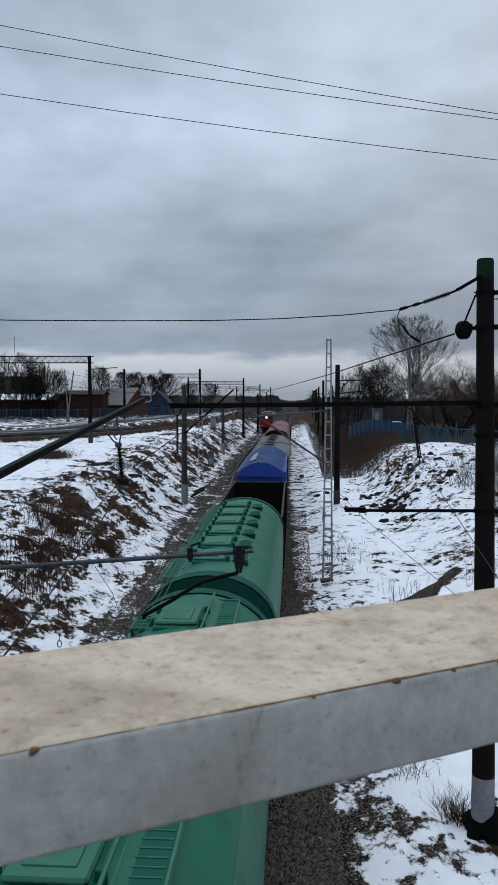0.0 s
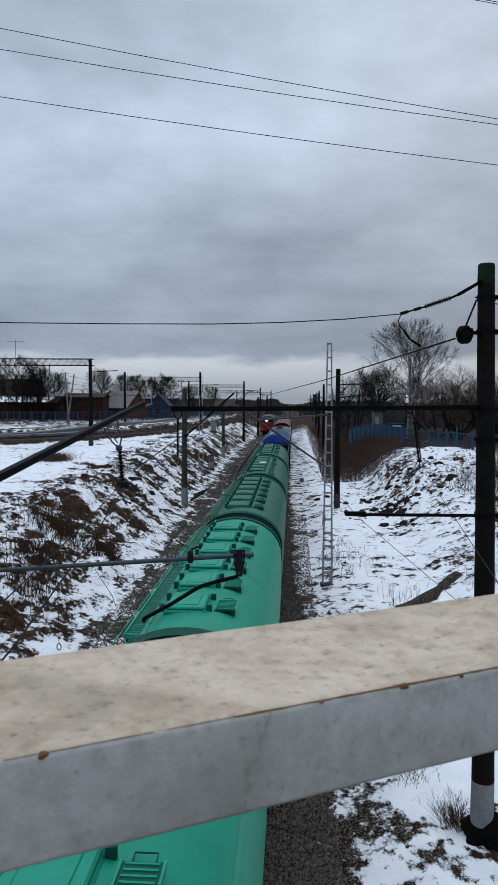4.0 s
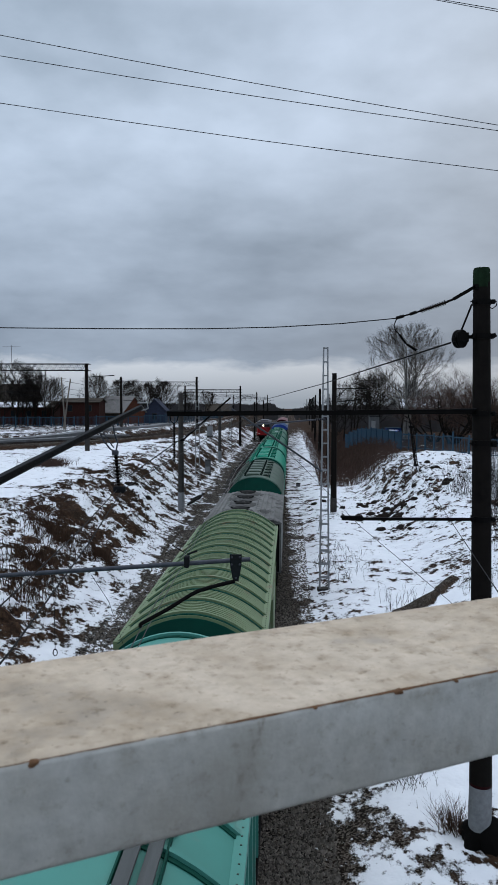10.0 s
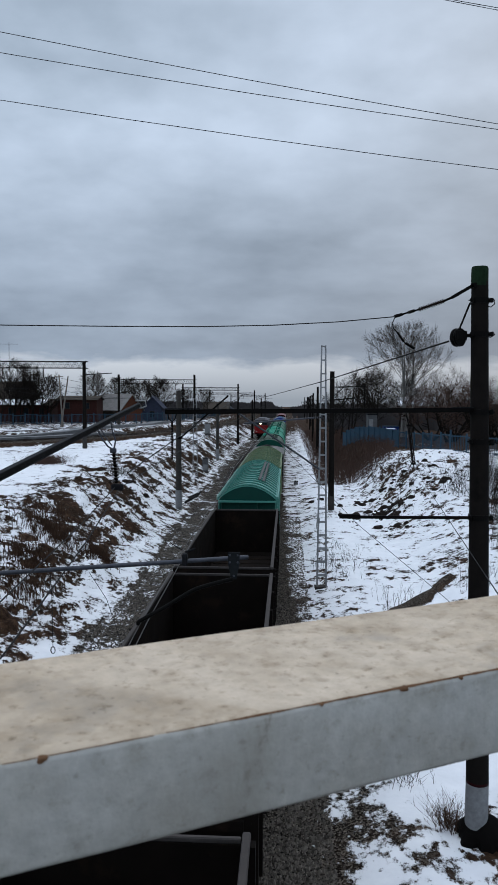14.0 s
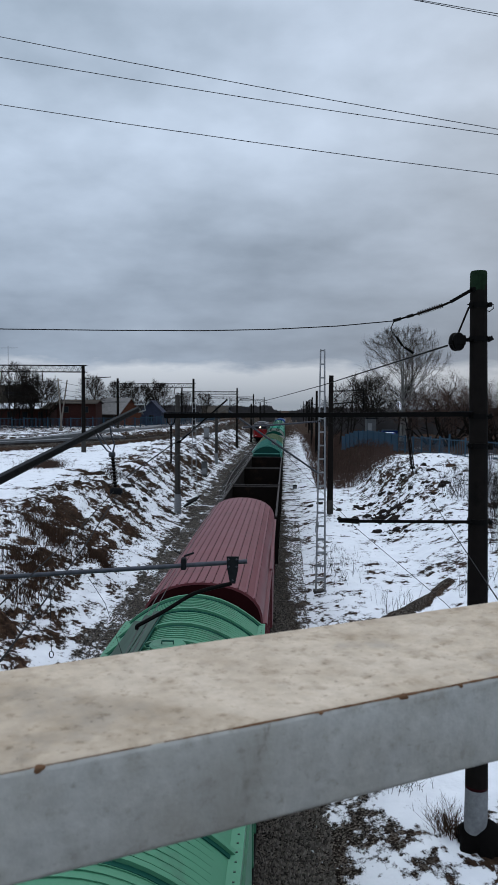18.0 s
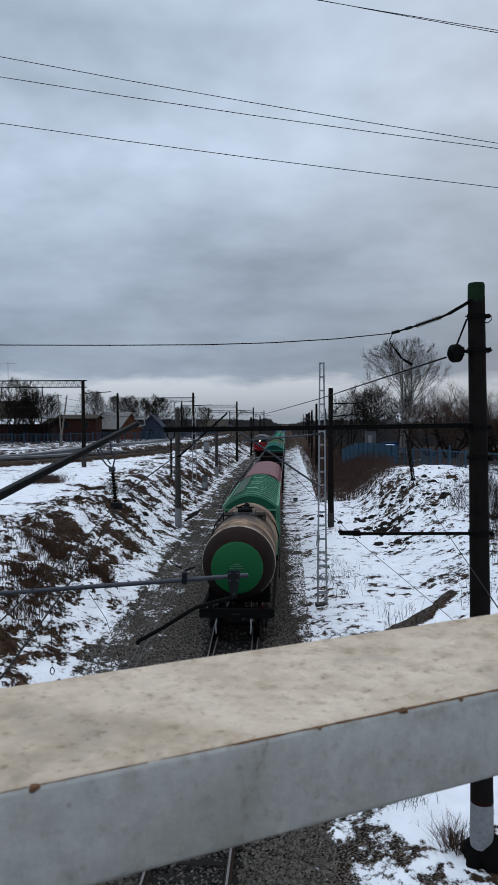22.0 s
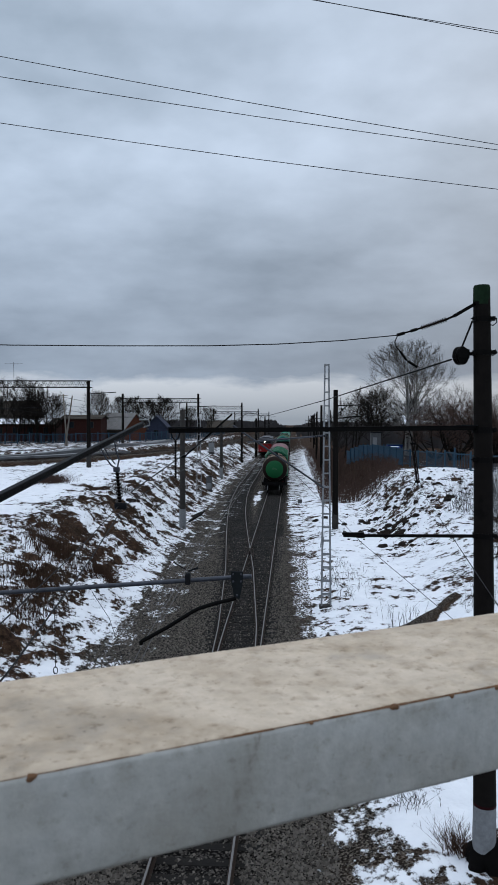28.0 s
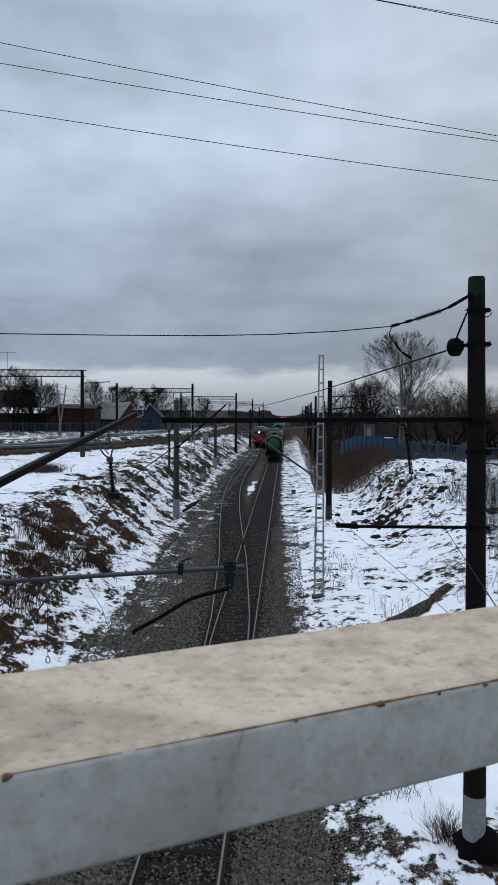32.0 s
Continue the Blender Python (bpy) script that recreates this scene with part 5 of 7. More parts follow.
def build_parapet():
    p = thing("bridge_parapet", "steel bridge parapet, cream top, grey side, rusty edge", "railing", at=PAR)
    w, h, r = 0.178, 0.0735, 0.005
    sec = []
    for cx, cz, a0 in ((w - r, -r, 0), (r, -r, 90), (r, -h + r, 180), (w - r, -h + r, 270)):
        for k in range(5):
            a = radians(a0 + 90 * k / 4)
            sec.append((cx + r * math.cos(a), cz + r * math.sin(a)))
    sh = Shape()
    n = len(sec)
    xs = [-2.6 + 5.2 * i / 130 for i in range(131)]
    pts = []
    for x in xs:
        for (q, z) in sec:
            wave = 0.0004 * noise.noise(Vector((x * 9, q * 9, z * 9))) + 0.00025 * noise.noise(Vector((x * 40, q * 40, z * 40)))
            pts.append((x, q + wave, z + wave))
    fs, mi = [], []
    for i in range(130):
        for j in range(n):
            fs.append((i * n + j, i * n + (j + 1) % n, (i + 1) * n + (j + 1) % n, (i + 1) * n + j))
            mi.append(0 if (4 <= j <= 6 or j < 4 or j == n - 1) else 1)
    sh.add(pts, fs)
    sh.mi = mi
    cap = part("cap_rail", sh, [CAP_CREAM, CAP_GREY], p, smooth=True)
    rnd = random.Random(11)
    # a thin broken line of rust along the rounded edge, and a few blisters
    def on_edge(x, a, lift):
        return (x, r - (r + lift) * math.cos(a), -r + (r + lift) * math.sin(a))

    line = Shape()
    for i in range(900):
        x = -0.36 + 0.86 * i / 900
        k = noise.noise(Vector((x * 22, 0, 7))) + 0.7 * noise.noise(Vector((x * 90, 0, 3))) + 0.05 + 0.9 * x
        if k < (-0.45 if x > -0.03 else -0.2):
            continue
        half = min(0.30, max(0.05, 0.12 + 0.12 * k)) * (1.0 if x > -0.03 else 0.45)
        c = 0.76 + 0.03 * noise.noise(Vector((x * 60, 4, 1)))
        line.add([on_edge(x, c - half, 0.0004), on_edge(x + 0.00097, c - half, 0.0004), on_edge(x + 0.00097, c + half, 0.0004), on_edge(x, c + half, 0.0004)], [(0, 1, 2, 3)])
    tagged(part("rust_line", line, RAIL_RUST, p, "broken line of rust along the edge", fix=False), kind="stuff")
    for x, s in ((-0.158, 0.9), (0.113, 0.95), (-0.225, 0.4), (0.215, 0.8), (0.168, 0.6), (0.04, 0.5)):
        k = 12
        pts = [on_edge(x + s * 0.0040 * math.cos(6.283 * i / k) * rnd.uniform(0.7, 1.3), 0.55 + s * 0.55 * math.sin(6.283 * i / k) * rnd.uniform(0.7, 1.2), 0.0005) for i in range(k)]
        part("rust_blister", Shape().add(pts + [on_edge(x, 0.55, 0.0011)], [(i, (i + 1) % k, k) for i in range(k)]), RAIL_RUST, p, "orange rust blister", fix=False)
    for x in (-2.2, 2.2):
        part("post", Shape().box(x - 0.03, x + 0.03, 0.06, 0.15, -1.02, -h, 0.005), CAP_GREY, p)
    for z in (-0.5, -0.9):
        part("lower_bar", Shape().box(-2.17, 2.17, 0.085, 0.125, z - 0.02, z + 0.02, 0.004), CAP_GREY, p)

    return p


parapet = build_parapet()
for k in (-2, -1, 1, 2):
    copy_thing(parapet, PAR @ Matrix.Translation((5.2 * k, 0, 0)))
deck = Shape().box(-40, 40, -3.2, 0.28, -1.32, -1.02, 0.02)
tagged(part("bridge_deck", deck, CONCRETE, at=PAR), "concrete footbridge deck under the parapet", "bridge", kind="structure")


# ---- hardware near the bridge ----
def insulator(shape, a, b, r, n, disc=True):
    """A string of sheds from a to b."""
    a, b = Vector(a), Vector(b)
    d = (b - a) / n
    shape.tube(a, b, r * 0.35, 6)
    for k in range(n):
        c = a + d * (k + 0.2)
        shape.tube(c, c + d * 0.28, r, 10, r * 0.55)
        shape.tube(c + d * 0.28, c + d * 0.6, r * 0.55, 8, r * 0.4)
    return shape


MOSS = mat("dull_green_pole_top", (0.010, 0.022, 0.011), 0.95, vary=0.4, scale=9, bump=0.4, spec=0.05)


def anchor_pole():
    p = thing("catenary_pole", "tall dark concrete catenary pole with a whitewashed foot", "pole", at=pose(4.36, 13.6, 0.3))
    sh = Shape()
    prof = [(0.225, -0.6), (0.205, 0.98)]
    part("foot", Shape().lathe([(0.222, -0.6), (0.212, 1.0)], 24, "z"), WHITEWASH, p, "whitewashed foot with a red line", smooth=True)
    part("red_line", Shape().lathe([(0.212, 1.0), (0.214, 1.005), (0.2135, 1.05), (0.2125, 1.055)], 24, "z"), DARK_RED, p, smooth=True)
    # the shaft leans slightly to one side
    rings = []
    for z, r, x in ((1.055, 0.2115, 0.0), (4, 0.190, -0.045), (7.6, 0.169, -0.10), (10.5, 0.152, -0.155), (10.74, 0.149, -0.16), (10.77, 0.135, -0.16)):
        rings.append([(x + r * math.cos(6.2832 * i / 24), r * math.sin(6.2832 * i / 24), z) for i in range(24)])
    sh.add([q for ring in rings for q in ring], [(k * 24 + i, k * 24 + (i + 1) % 24, (k + 1) * 24 + (i + 1) % 24, (k + 1) * 24 + i) for k in range(5) for i in range(24)] + [tuple(range(120, 144))])
    part("shaft", sh, CONCRETE_DARK, p, smooth=True)
    part("mossy_top", Shape().lathe([(0.1545, 10.42), (0.153, 10.60), (0.1515, 10.74), (0.137, 10.775), (0.02, 10.78)], 24, "z", (-0.158, 0, 0)), MOSS, p, "pole top painted dull green", smooth=True)
    for z, big in ((10.15, 1), (9.53, 1), (8.10, 1), (7.55, 0), (6.13, 1)):
        x = -0.155 * (z - 1) / 9.5
        r = 0.153 + (10.5 - z) * 0.0058
        c = part("clamp_band", Shape().lathe([(r, z - 0.05), (r + 0.015, z - 0.05), (r + 0.015, z + 0.05), (r, z + 0.05)], 24, "z", (x, 0, 0)), STEEL_BLACK, p)
        part("clamp_bolt", Shape().tube((x - r - 0.085, -0.115, z), (x + r + 0.085, -0.115, z), 0.012, 6).box(x + r - 0.01, x + r + 0.055, -0.145, -0.085, z - 0.04, z + 0.04, 0.008).box(x - r - 0.05, x - r + 0.01, -0.145, -0.085, z - 0.04, z + 0.04, 0.008), STEEL_BLACK, c)
    part("wire_loop", Shape().path([(-0.01, 0, 10.14), (0.11, 0, 10.18), (0.13, 0, 10.10), (0.06, 0, 10.04), (-0.01, 0, 10.06)], 0.010, 5), STEEL_BLACK, p)
    part("wire_loop", Shape().path([(0.01, 0, 9.53), (0.11, 0, 9.59), (0.14, 0, 9.53), (0.06, 0, 9.48), (0.01, 0, 9.51)], 0.010, 5), STEEL_BLACK, p)
    part("wire_loop", Shape().path([(0.04, 0, 8.10), (0.13, 0, 8.15), (0.15, 0, 8.08), (0.05, 0, 8.05)], 0.010, 5), STEEL_BLACK, p)
    part("small_bracket", Shape().box(0.06, 0.17, -0.06, 0.06, 7.48, 7.60, 0.01).path([(0.17, 0, 7.55), (0.28, 0.05, 7.5), (0.38, 0.1, 7.36), (0.44, 0.1, 6.9)], 0.012, 5), STEEL_BLACK, p)
    return p


anchor_pole()
SOIL = mat("dark_wet_soil", (0.022, 0.017, 0.014), 0.95, vary=0.4, scale=12, bump=0.5)
# black mound stands in for a dark pit; the dark is in its colour
PIT_BLACK = mat("black_pit_earth", (0.0045, 0.004, 0.0036), 0.95, vary=0.4, scale=9, bump=0.5, spec=0.03)
mound = Shape()
NR, NA = 12, 40
for i in range(NR + 1):
    q = i / NR
    for j in range(NA):
        a = 6.2832 * j / NA
        rr = (0.16 + 0.46 * q) * (1 + q ** 3 * (0.5 * noise.noise(Vector((math.cos(a) * 1.6, math.sin(a) * 1.6, 5.0))) + 0.45 * noise.noise(Vector((math.cos(a) * 5, math.sin(a) * 5, 9.0)))))
        x, y = 4.44 + 0.10 * q + rr * math.cos(a), 13.62 + 0.10 * q + 0.85 * rr * math.sin(a)
        mound.v.append((x, y, terrain(x, y)[0] - 0.03 + 0.54 * (1 - q ** 1.3) + 0.05 * (1 - q) * noise.noise(Vector((x * 6, y * 6, 1.0)))))
mound.f = [(i * NA + j, i * NA + (j + 1) % NA, (i + 1) * NA + (j + 1) % NA, (i + 1) * NA + j) for i in range(NR) for j in range(NA)]
mound.mi = [0] * len(mound.f)
tagged(part("dug_earth", mound, PIT_BLACK, smooth=True), "black mound in place of the dark pit round the pole foot", "earth", kind="stuff")

# beam across to the left, and the short bar below
cb = thing("cross_beam", "black steel cross beam clamped to the catenary pole", "beam", group="pole brackets", at=pose(0, 13.5, 0))
part("beam", Shape().beam((-1.60, 0, 8.385), (4.08, 0, 8.44), 0.09, 0.085), STEEL_BLACK, cb)
part("top_flange", Shape().beam((-1.60, -0.03, 8.44), (-0.95, -0.03, 8.446), 0.11, 0.018).beam((3.7, -0.03, 8.48), (4.1, -0.03, 8.485), 0.10, 0.018), STEEL_DARK, cb, "bare worn steel flange")
lb = thing("bracket_arm", "thin black bracket arm on the catenary pole", "bracket", group="pole brackets", at=pose(0, 13.5, 0))
part("arm", Shape().beam((1.66, 0.1, 6.42), (4.08, 0, 6.43), 0.05, 0.055), STEEL_BLACK, lb)
part("end_plate", Shape().box(1.64, 2.05, 0.06, 0.14, 6.44, 6.475), STEEL_BLACK, lb)
hi = thing("hanging_insulator", "dark ribbed insulator string hanging from the cross beam", "insulator", at=pose(-1.475, 13.52, 8.36))
part("hook", Shape().path([(-0.08, 0, 0), (-0.06, 0, -0.10), (0, 0, -0.16), (0.06, 0, -0.10), (0.08, 0, 0)], 0.012, 5), STEEL_BLACK, hi)
part("shed_string", insulator(Shape(), (0, 0, -0.16), (0, 0, -0.86), 0.045, 14), PORCELAIN, hi)

# tensioned feeder line: strain insulator, wire and jumper
fl = thing("feeder_line", "black strain insulator and sagging feeder wire from the pole top", "wire")
part("strap", Shape().beam((4.05, 13.5, 10.72), (3.67, 13.5, 10.50), 0.05, 0.06).beam((4.12, 13.5, 10.73), (4.02, 13.5, 10.72), 0.05, 0.08), STEEL_BLACK, fl)
part("link", Shape().tube((3.67, 13.5, 10.50), (3.52, 13.5, 10.435), 0.022, 6), STEEL_BLACK, fl)
part("turnbuckle", Shape().tube((3.05, 13.5, 10.275), (2.62, 13.5, 10.15), 0.016, 6).tube((2.99, 13.5, 10.26), (2.87, 13.5, 10.222), 0.03, 6).tube((2.76, 13.5, 10.19), (2.62, 13.5, 10.15), 0.03, 6), STEEL_BLACK, fl)
part("strain_insulator", insulator(Shape(), (3.52, 13.5, 10.435), (3.05, 13.5, 10.275), 0.05, 11), PORCELAIN, fl)
part("wire", Shape().path([(2.65, 13.5, 10.15), (1.6, 13.5, 10.05), (0.4, 13.5, 9.985), (-0.87, 13.5, 9.955), (-2.6, 13.5, 9.955), (-4.54, 13.5, 9.97), (-9.0, 13.5, 10.08)], 0.010, 5), WIRE, fl)
part("jumper", Shape().path([(2.63, 13.5, 10.14), (2.58, 13.5, 10.02), (2.61, 13.5, 9.93), (2.70, 13.5, 9.83), (2.81, 13.5, 9.68), (2.90, 13.5, 9.61), (2.99, 13.5, 9.57)], 0.010, 5)
     .tube((2.68, 13.5, 9.86), (2.80, 13.5, 9.69), 0.022, 6).tube((2.83, 13.5, 9.67), (3.0, 13.5, 9.565), 0.026, 6), STEEL_BLACK, fl)
tw = thing("tension_wheel", "round dark tension pulley strapped to the catenary pole", "pulley", at=pose(3.79, 13.48, 9.77, 0, 0, 38))
part("wheel", Shape().lathe([(0.06, -0.06), (0.165, -0.06), (0.17, -0.03), (0.15, 0.0), (0.17, 0.03), (0.165, 0.06), (0.06, 0.06)], 24, "y"), STEEL_BLACK, tw, smooth=True)
part("cheek", Shape().box(-0.17, 0.16, -0.085, -0.065, -0.05, 0.12, 0.008).box(-0.22, -0.12, -0.03, 0.03, -0.06, 0.02, 0.01), STEEL_BLACK, tw)
part("strap", Shape().beam((0.13, 0, 0.05), (0.34, 0, 0.05), 0.05, 0.06).beam((0.0, 0, 0.10), (0.37, 0.02, 0.66), 0.025, 0.025), STEEL_BLACK, tw)
ms = thing("messenger_cable", "long black stranded cable running from the pulley down the line", "cable")
part("cable", Shape().path([(3.62, 13.48, 9.70), (2.94, 30, 9.40), (1.95, 45, 9.12), (0.75, 62, 8.80), (0.45, 75, 8.65)], 0.017, 6), STEEL_BLACK, ms)
part("cable", Shape().path([(-3.4, 20, 6.6), (-1.9, 31, 7.9), (-0.4, 45, 9.0), (0.2, 60, 9.0)], 0.02, 5), WIRE, ms)

# boom over the bank, with its insulators and wires
bo = thing("steel_boom", "dark steel channel boom slanting out over the cutting", "boom")
A, B = Vector((-2.86, 6.4, 7.60)), Vector((-2.17, 14.0, 8.50))
part("channel", Shape().beam(A, B, 0.05, 0.065), STEEL_BLACK, bo)
for dz in (-0.038, 0.038):
    part("flange", Shape().beam(A + Vector((0, 0, dz)), B + Vector((0, 0, dz)), 0.075, 0.010), STEEL_DARK, bo, "worn steel flange")
for k in range(7):
    c = A.lerp(B, 0.12 + 0.13 * k)
    part("bolt_hole", Shape().tube(c + Vector((0.0255, 0, 0.0)), c + Vector((0.029, 0, 0.0)), 0.014, 8), UNDER, bo)
part("tip_shackle", Shape().path([B + Vector((-0.05, -0.05, 0.09)), B + Vector((0.12, 0.05, 0.09)), B + Vector((0.14, 0.05, -0.02)), B + Vector((0.02, 0, -0.06))], 0.014, 5), STEEL_GREY, bo)
bi = thing("double_insulator", "ribbed insulator pair on wire loops below the boom", "insulator")
part("yoke", Shape().path([(-2.43, 11.5, 8.12), (-2.36, 11.5, 7.98), (-2.27, 11.5, 7.86), (-2.19, 11.5, 7.82)], 0.014, 5).path([(-2.22, 11.5, 8.26), (-2.20, 11.5, 8.10), (-2.15, 11.5, 7.96), (-2.18, 11.5, 7.82)], 0.014, 5)
     .path([(-2.38, 11.5, 8.13), (-2.30, 11.5, 8.0), (-2.21, 11.5, 7.88)], 0.010, 5), PIPE_GREY, bi)
part("clevis", Shape().box(-2.24, -2.14, 11.46, 11.54, 7.76, 7.84, 0.015), PIPE_GREY, bi)
part("shed_string", insulator(Shape(), (-2.18, 11.5, 7.76), (-2.14, 11.5, 7.28), 0.075, 9), PORCELAIN, bi)
part("clamp", Shape().box(-2.22, -2.03, 11.44, 11.56, 7.17, 7.27, 0.02), STEEL_DARK, bi)
part("wire", Shape().path([(-2.16, 11.5, 7.22), (-2.15, 9.0, 7.02), (-2.13, 6.0, 6.88), (-2.2, 2.6, 6.80)], 0.007, 5), WIRE, bi)
part("wire", Shape().path([(-2.10, 11.5, 7.18), (-2.06, 9.0, 6.83), (-2.03, 6.0, 6.52), (-2.1, 2.6, 6.2)], 0.009, 5), WIRE, bi)
part("wire", Shape().path([(-2.10, 11.5, 7.20), (-1.85, 14.5, 7.34), (-1.35, 22, 7.55), (0.1, 48, 7.9), (3, 110, 8.2)], 0.009, 5), WIRE, bi)

# registration arm over the track
ra = thing("registration_arm", "grey steel registration arm reaching over the track", "catenary arm")
part("pipe", Shape().tube((-3.6, 8.0, 6.615), (-0.03, 8.0, 6.862), 0.025, 12), PIPE_GREY, ra, smooth=True)
part("pipe_clamp", Shape().box(-0.765, -0.705, 7.95, 8.04, 6.77, 6.90, 0.012).tube((-0.73, 7.98, 6.92), (-0.62, 7.98, 6.96), 0.012, 5).tube((-0.76, 7.98, 6.94), (-0.90, 8.0, 7.02), 0.006, 4), STEEL_DARK, ra)
pl = Shape()
pl.add([(-0.258, 7.94, 6.93), (-0.124, 7.94, 6.93), (-0.128, 7.94, 6.80), (-0.16, 7.94, 6.63), (-0.22, 7.94, 6.63), (-0.252, 7.94, 6.80),
        (-0.258, 7.925, 6.93), (-0.124, 7.925, 6.93), (-0.128, 7.925, 6.80), (-0.16, 7.925, 6.63), (-0.22, 7.925, 6.63), (-0.252, 7.925, 6.80)],
       [(0, 1, 2, 3, 4, 5), (11, 10, 9, 8, 7, 6)] + [(i, (i + 1) % 6, 6 + (i + 1) % 6, 6 + i) for i in range(6)])
HINGE_GREY = mat("grey_green_hinge_steel", (0.013, 0.015, 0.016), 0.7, vary=0.25, scale=14, bump=0.15)
plate = part("hinge_plate", pl, HINGE_GREY, ra, "bolted hinge plate")
for x, z in ((-0.235, 6.90), (-0.147, 6.90), (-0.235, 6.82), (-0.147, 6.82), (-0.19, 6.67)):
    part("bolt", Shape().tube((x, 7.927, z), (x, 7.912, z), 0.012, 6), PIPE_GREY, plate)
part("steady_arm", Shape().path([(-0.20, 7.92, 6.635), (-0.44, 7.92, 6.575), (-0.60, 7.92, 6.525), (-0.68, 7.92, 6.485), (-0.95, 7.92, 6.315), (-1.24, 7.92, 6.155)], 0.022, 10), STEEL_BLACK, ra, "black bent steady arm", smooth=True)
part("wire_clip", Shape().box(-1.265, -1.225, 7.90, 7.94, 6.115, 6.165, 0.008), STEEL_BLACK, ra)
dc = thing("dropper_chain", "thin hanging dropper wire ending in a ring", "wire", at=pose(-2.22, 8.0, 6.70))
part("wire", Shape().path([(-0.02, 0, 0), (0.0, 0, -0.3), (0.005, 0, -0.86)], 0.004, 4), WIRE, dc)
part("ring", Shape().path([(0.005 + 0.025 * math.sin(a), 0, -0.90 + 0.04 * math.cos(a)) for a in (0, 0.9, 1.8, 2.7, 3.6, 4.5, 5.4, 6.28)], 0.006, 4), STEEL_DARK, dc)
part("wire", Shape().path([(0.42, 0, -0.02), (0.55, 0.3, -0.4), (0.75, 0.5, -1.2), (0.90, 0.6, -1.9)], 0.0035, 4), WIRE, dc)
cw = thing("contact_wires", "pair of thin worn contact wires over the main track", "wire")
for dx in (-0.035, 0.035):
    pts = [(main_x(y) + 0.21 + dx - 0.0 * y, y, 6.13 + 0.02 * math.sin(y * 0.1)) for y in (2.0, 5.5, 8.0, 14, 20, 30, 45, 62, 90, 130, 200)]
    pts[1] = (-1.21 + dx, 6.0, 6.12)
    pts[2] = (-1.20 + dx, 8.0, 6.11)
    pts[3] = (-1.02 + dx, 14.0, 6.15)
    part("wire", Shape().path(pts, 0.0056, 5), WIRE_LIGHT, cw)

# power line high across the sky, a sagging span
pw = thing("power_line", "thin high power wires crossing the sky", "wire")
for (z0, z1) in ((19.35, 16.72), (18.76, 16.57), (17.40, 15.42), (22.7, 20.02), (22.85, 19.95)):
    pts = []
    for k in range(25):
        x = -45 + 90 * k / 24
        t = (x + 7.3) / 14.83
        sag = 0.0011 * (x + 7.3) * (x - 7.53)
        pts.append((x, 22.0, z0 + (z1 - z0) * t + sag))
    part("wire", Shape().path(pts, 0.011, 5), WIRE_SKY, pw)


for x, zt in ((-45, 30.5), (45, 22.5)):
    part("tower", Shape().beam((x, 22, terrain(x, 22)[0] - 0.5), (x, 22, zt), 0.35, 0.35, (0, 1, 0)), CONCRETE_DARK, pw)

# ---- masts and gantries ----
def lattice_mast(name, at, h, w0, w1, label, mat_, d=0.55):
    p = thing(name, label, "mast", at=at)
    legs = [Shape().beam((s * w0 / 2, q * w0 / 3, 0), (s * w1 / 2, q * w1 / 3, h), 0.055, 0.06, (0, 1, 0)) for s in (-1, 1) for q in (-1, 1)]
    for l in legs:
        part("leg", l, mat_, p)
    n = int(h / d)
    for k in range(1, n + 1):
        z = h * k / n
        w = w0 + (w1 - w0) * k / n
        for q in (-1, 1):
            part("batten", Shape().box(-w / 2, w / 2, q * w / 3 - 0.012, q * w / 3 + 0.012, z - 0.08, z - 0.02), mat_, p)
    part("base", Shape().box(-w0 * 0.75, w0 * 0.75, -w0 * 0.6, w0 * 0.6, -0.25, 0.06, 0.02), CONCRETE, p)
    return p


lattice_mast("lattice_mast", pose(3.29, 33.5, terrain(3.29, 33.5)[0]), 11.2, 0.42, 0.18, "grey steel lattice mast standing in the snow", STEEL_GREY, 0.62)
lattice_mast("lattice_mast", pose(-5.95, 77, terrain(-5.95, 77)[0]), 8.4, 0.5, 0.3, "grey steel lattice mast on the cutting bank", STEEL_GREY, 0.6)
lattice_mast("lattice_mast", pose(-4.1, 128, terrain(-4.1, 128)[0]), 7.5, 0.45, 0.3, "grey steel lattice mast on the cutting bank", STEEL_DULL, 0.6)
GR = "poles along the line"


def line_pole(x, y, h, mat_, label, arm=0, white=True, r=0.21, base=None):
    z = terrain(x, y)[0] if base is None else base
    p = thing("line_pole", label, "pole", group=GR, at=pose(x, y, z))
    part("shaft", Shape().lathe([(r, -0.4), (r * 0.72, h)], 12, "z"), mat_, p, smooth=True)
    if white:
        part("foot", Shape().lathe([(r + 0.012, -0.2), (r + 0.008, 1.5)], 12, "z"), WHITEWASH, p, "whitewashed foot", smooth=True)
    if arm:
        s = 1 if arm > 0 else -1
        part("bracket", Shape().tube((0, 0, h - 2.2), (s * abs(arm), 0, h - 2.0), 0.05, 6).tube((0, 0, h - 3.6), (s * abs(arm) * 0.6, 0, h - 2.1), 0.04, 6), STEEL_BLACK, p)
        if arm > 1.9:
            part("upper_bracket", Shape().tube((0, 0, h - 1.2), (2.5, 0, h - 1.15), 0.045, 6).tube((0, 0, h - 2.0), (0.9, 0, h - 1.2), 0.04, 6).tube((2.5, 0, h - 1.15), (2.5, 0, h - 2.6), 0.035, 6), STEEL_BLACK, p)
        part("insulator", insulator(Shape(), (s * abs(arm), 0, h - 2.0), (s * abs(arm), 0, h - 3.3), 0.09, 5), PORCELAIN, p)
    return p


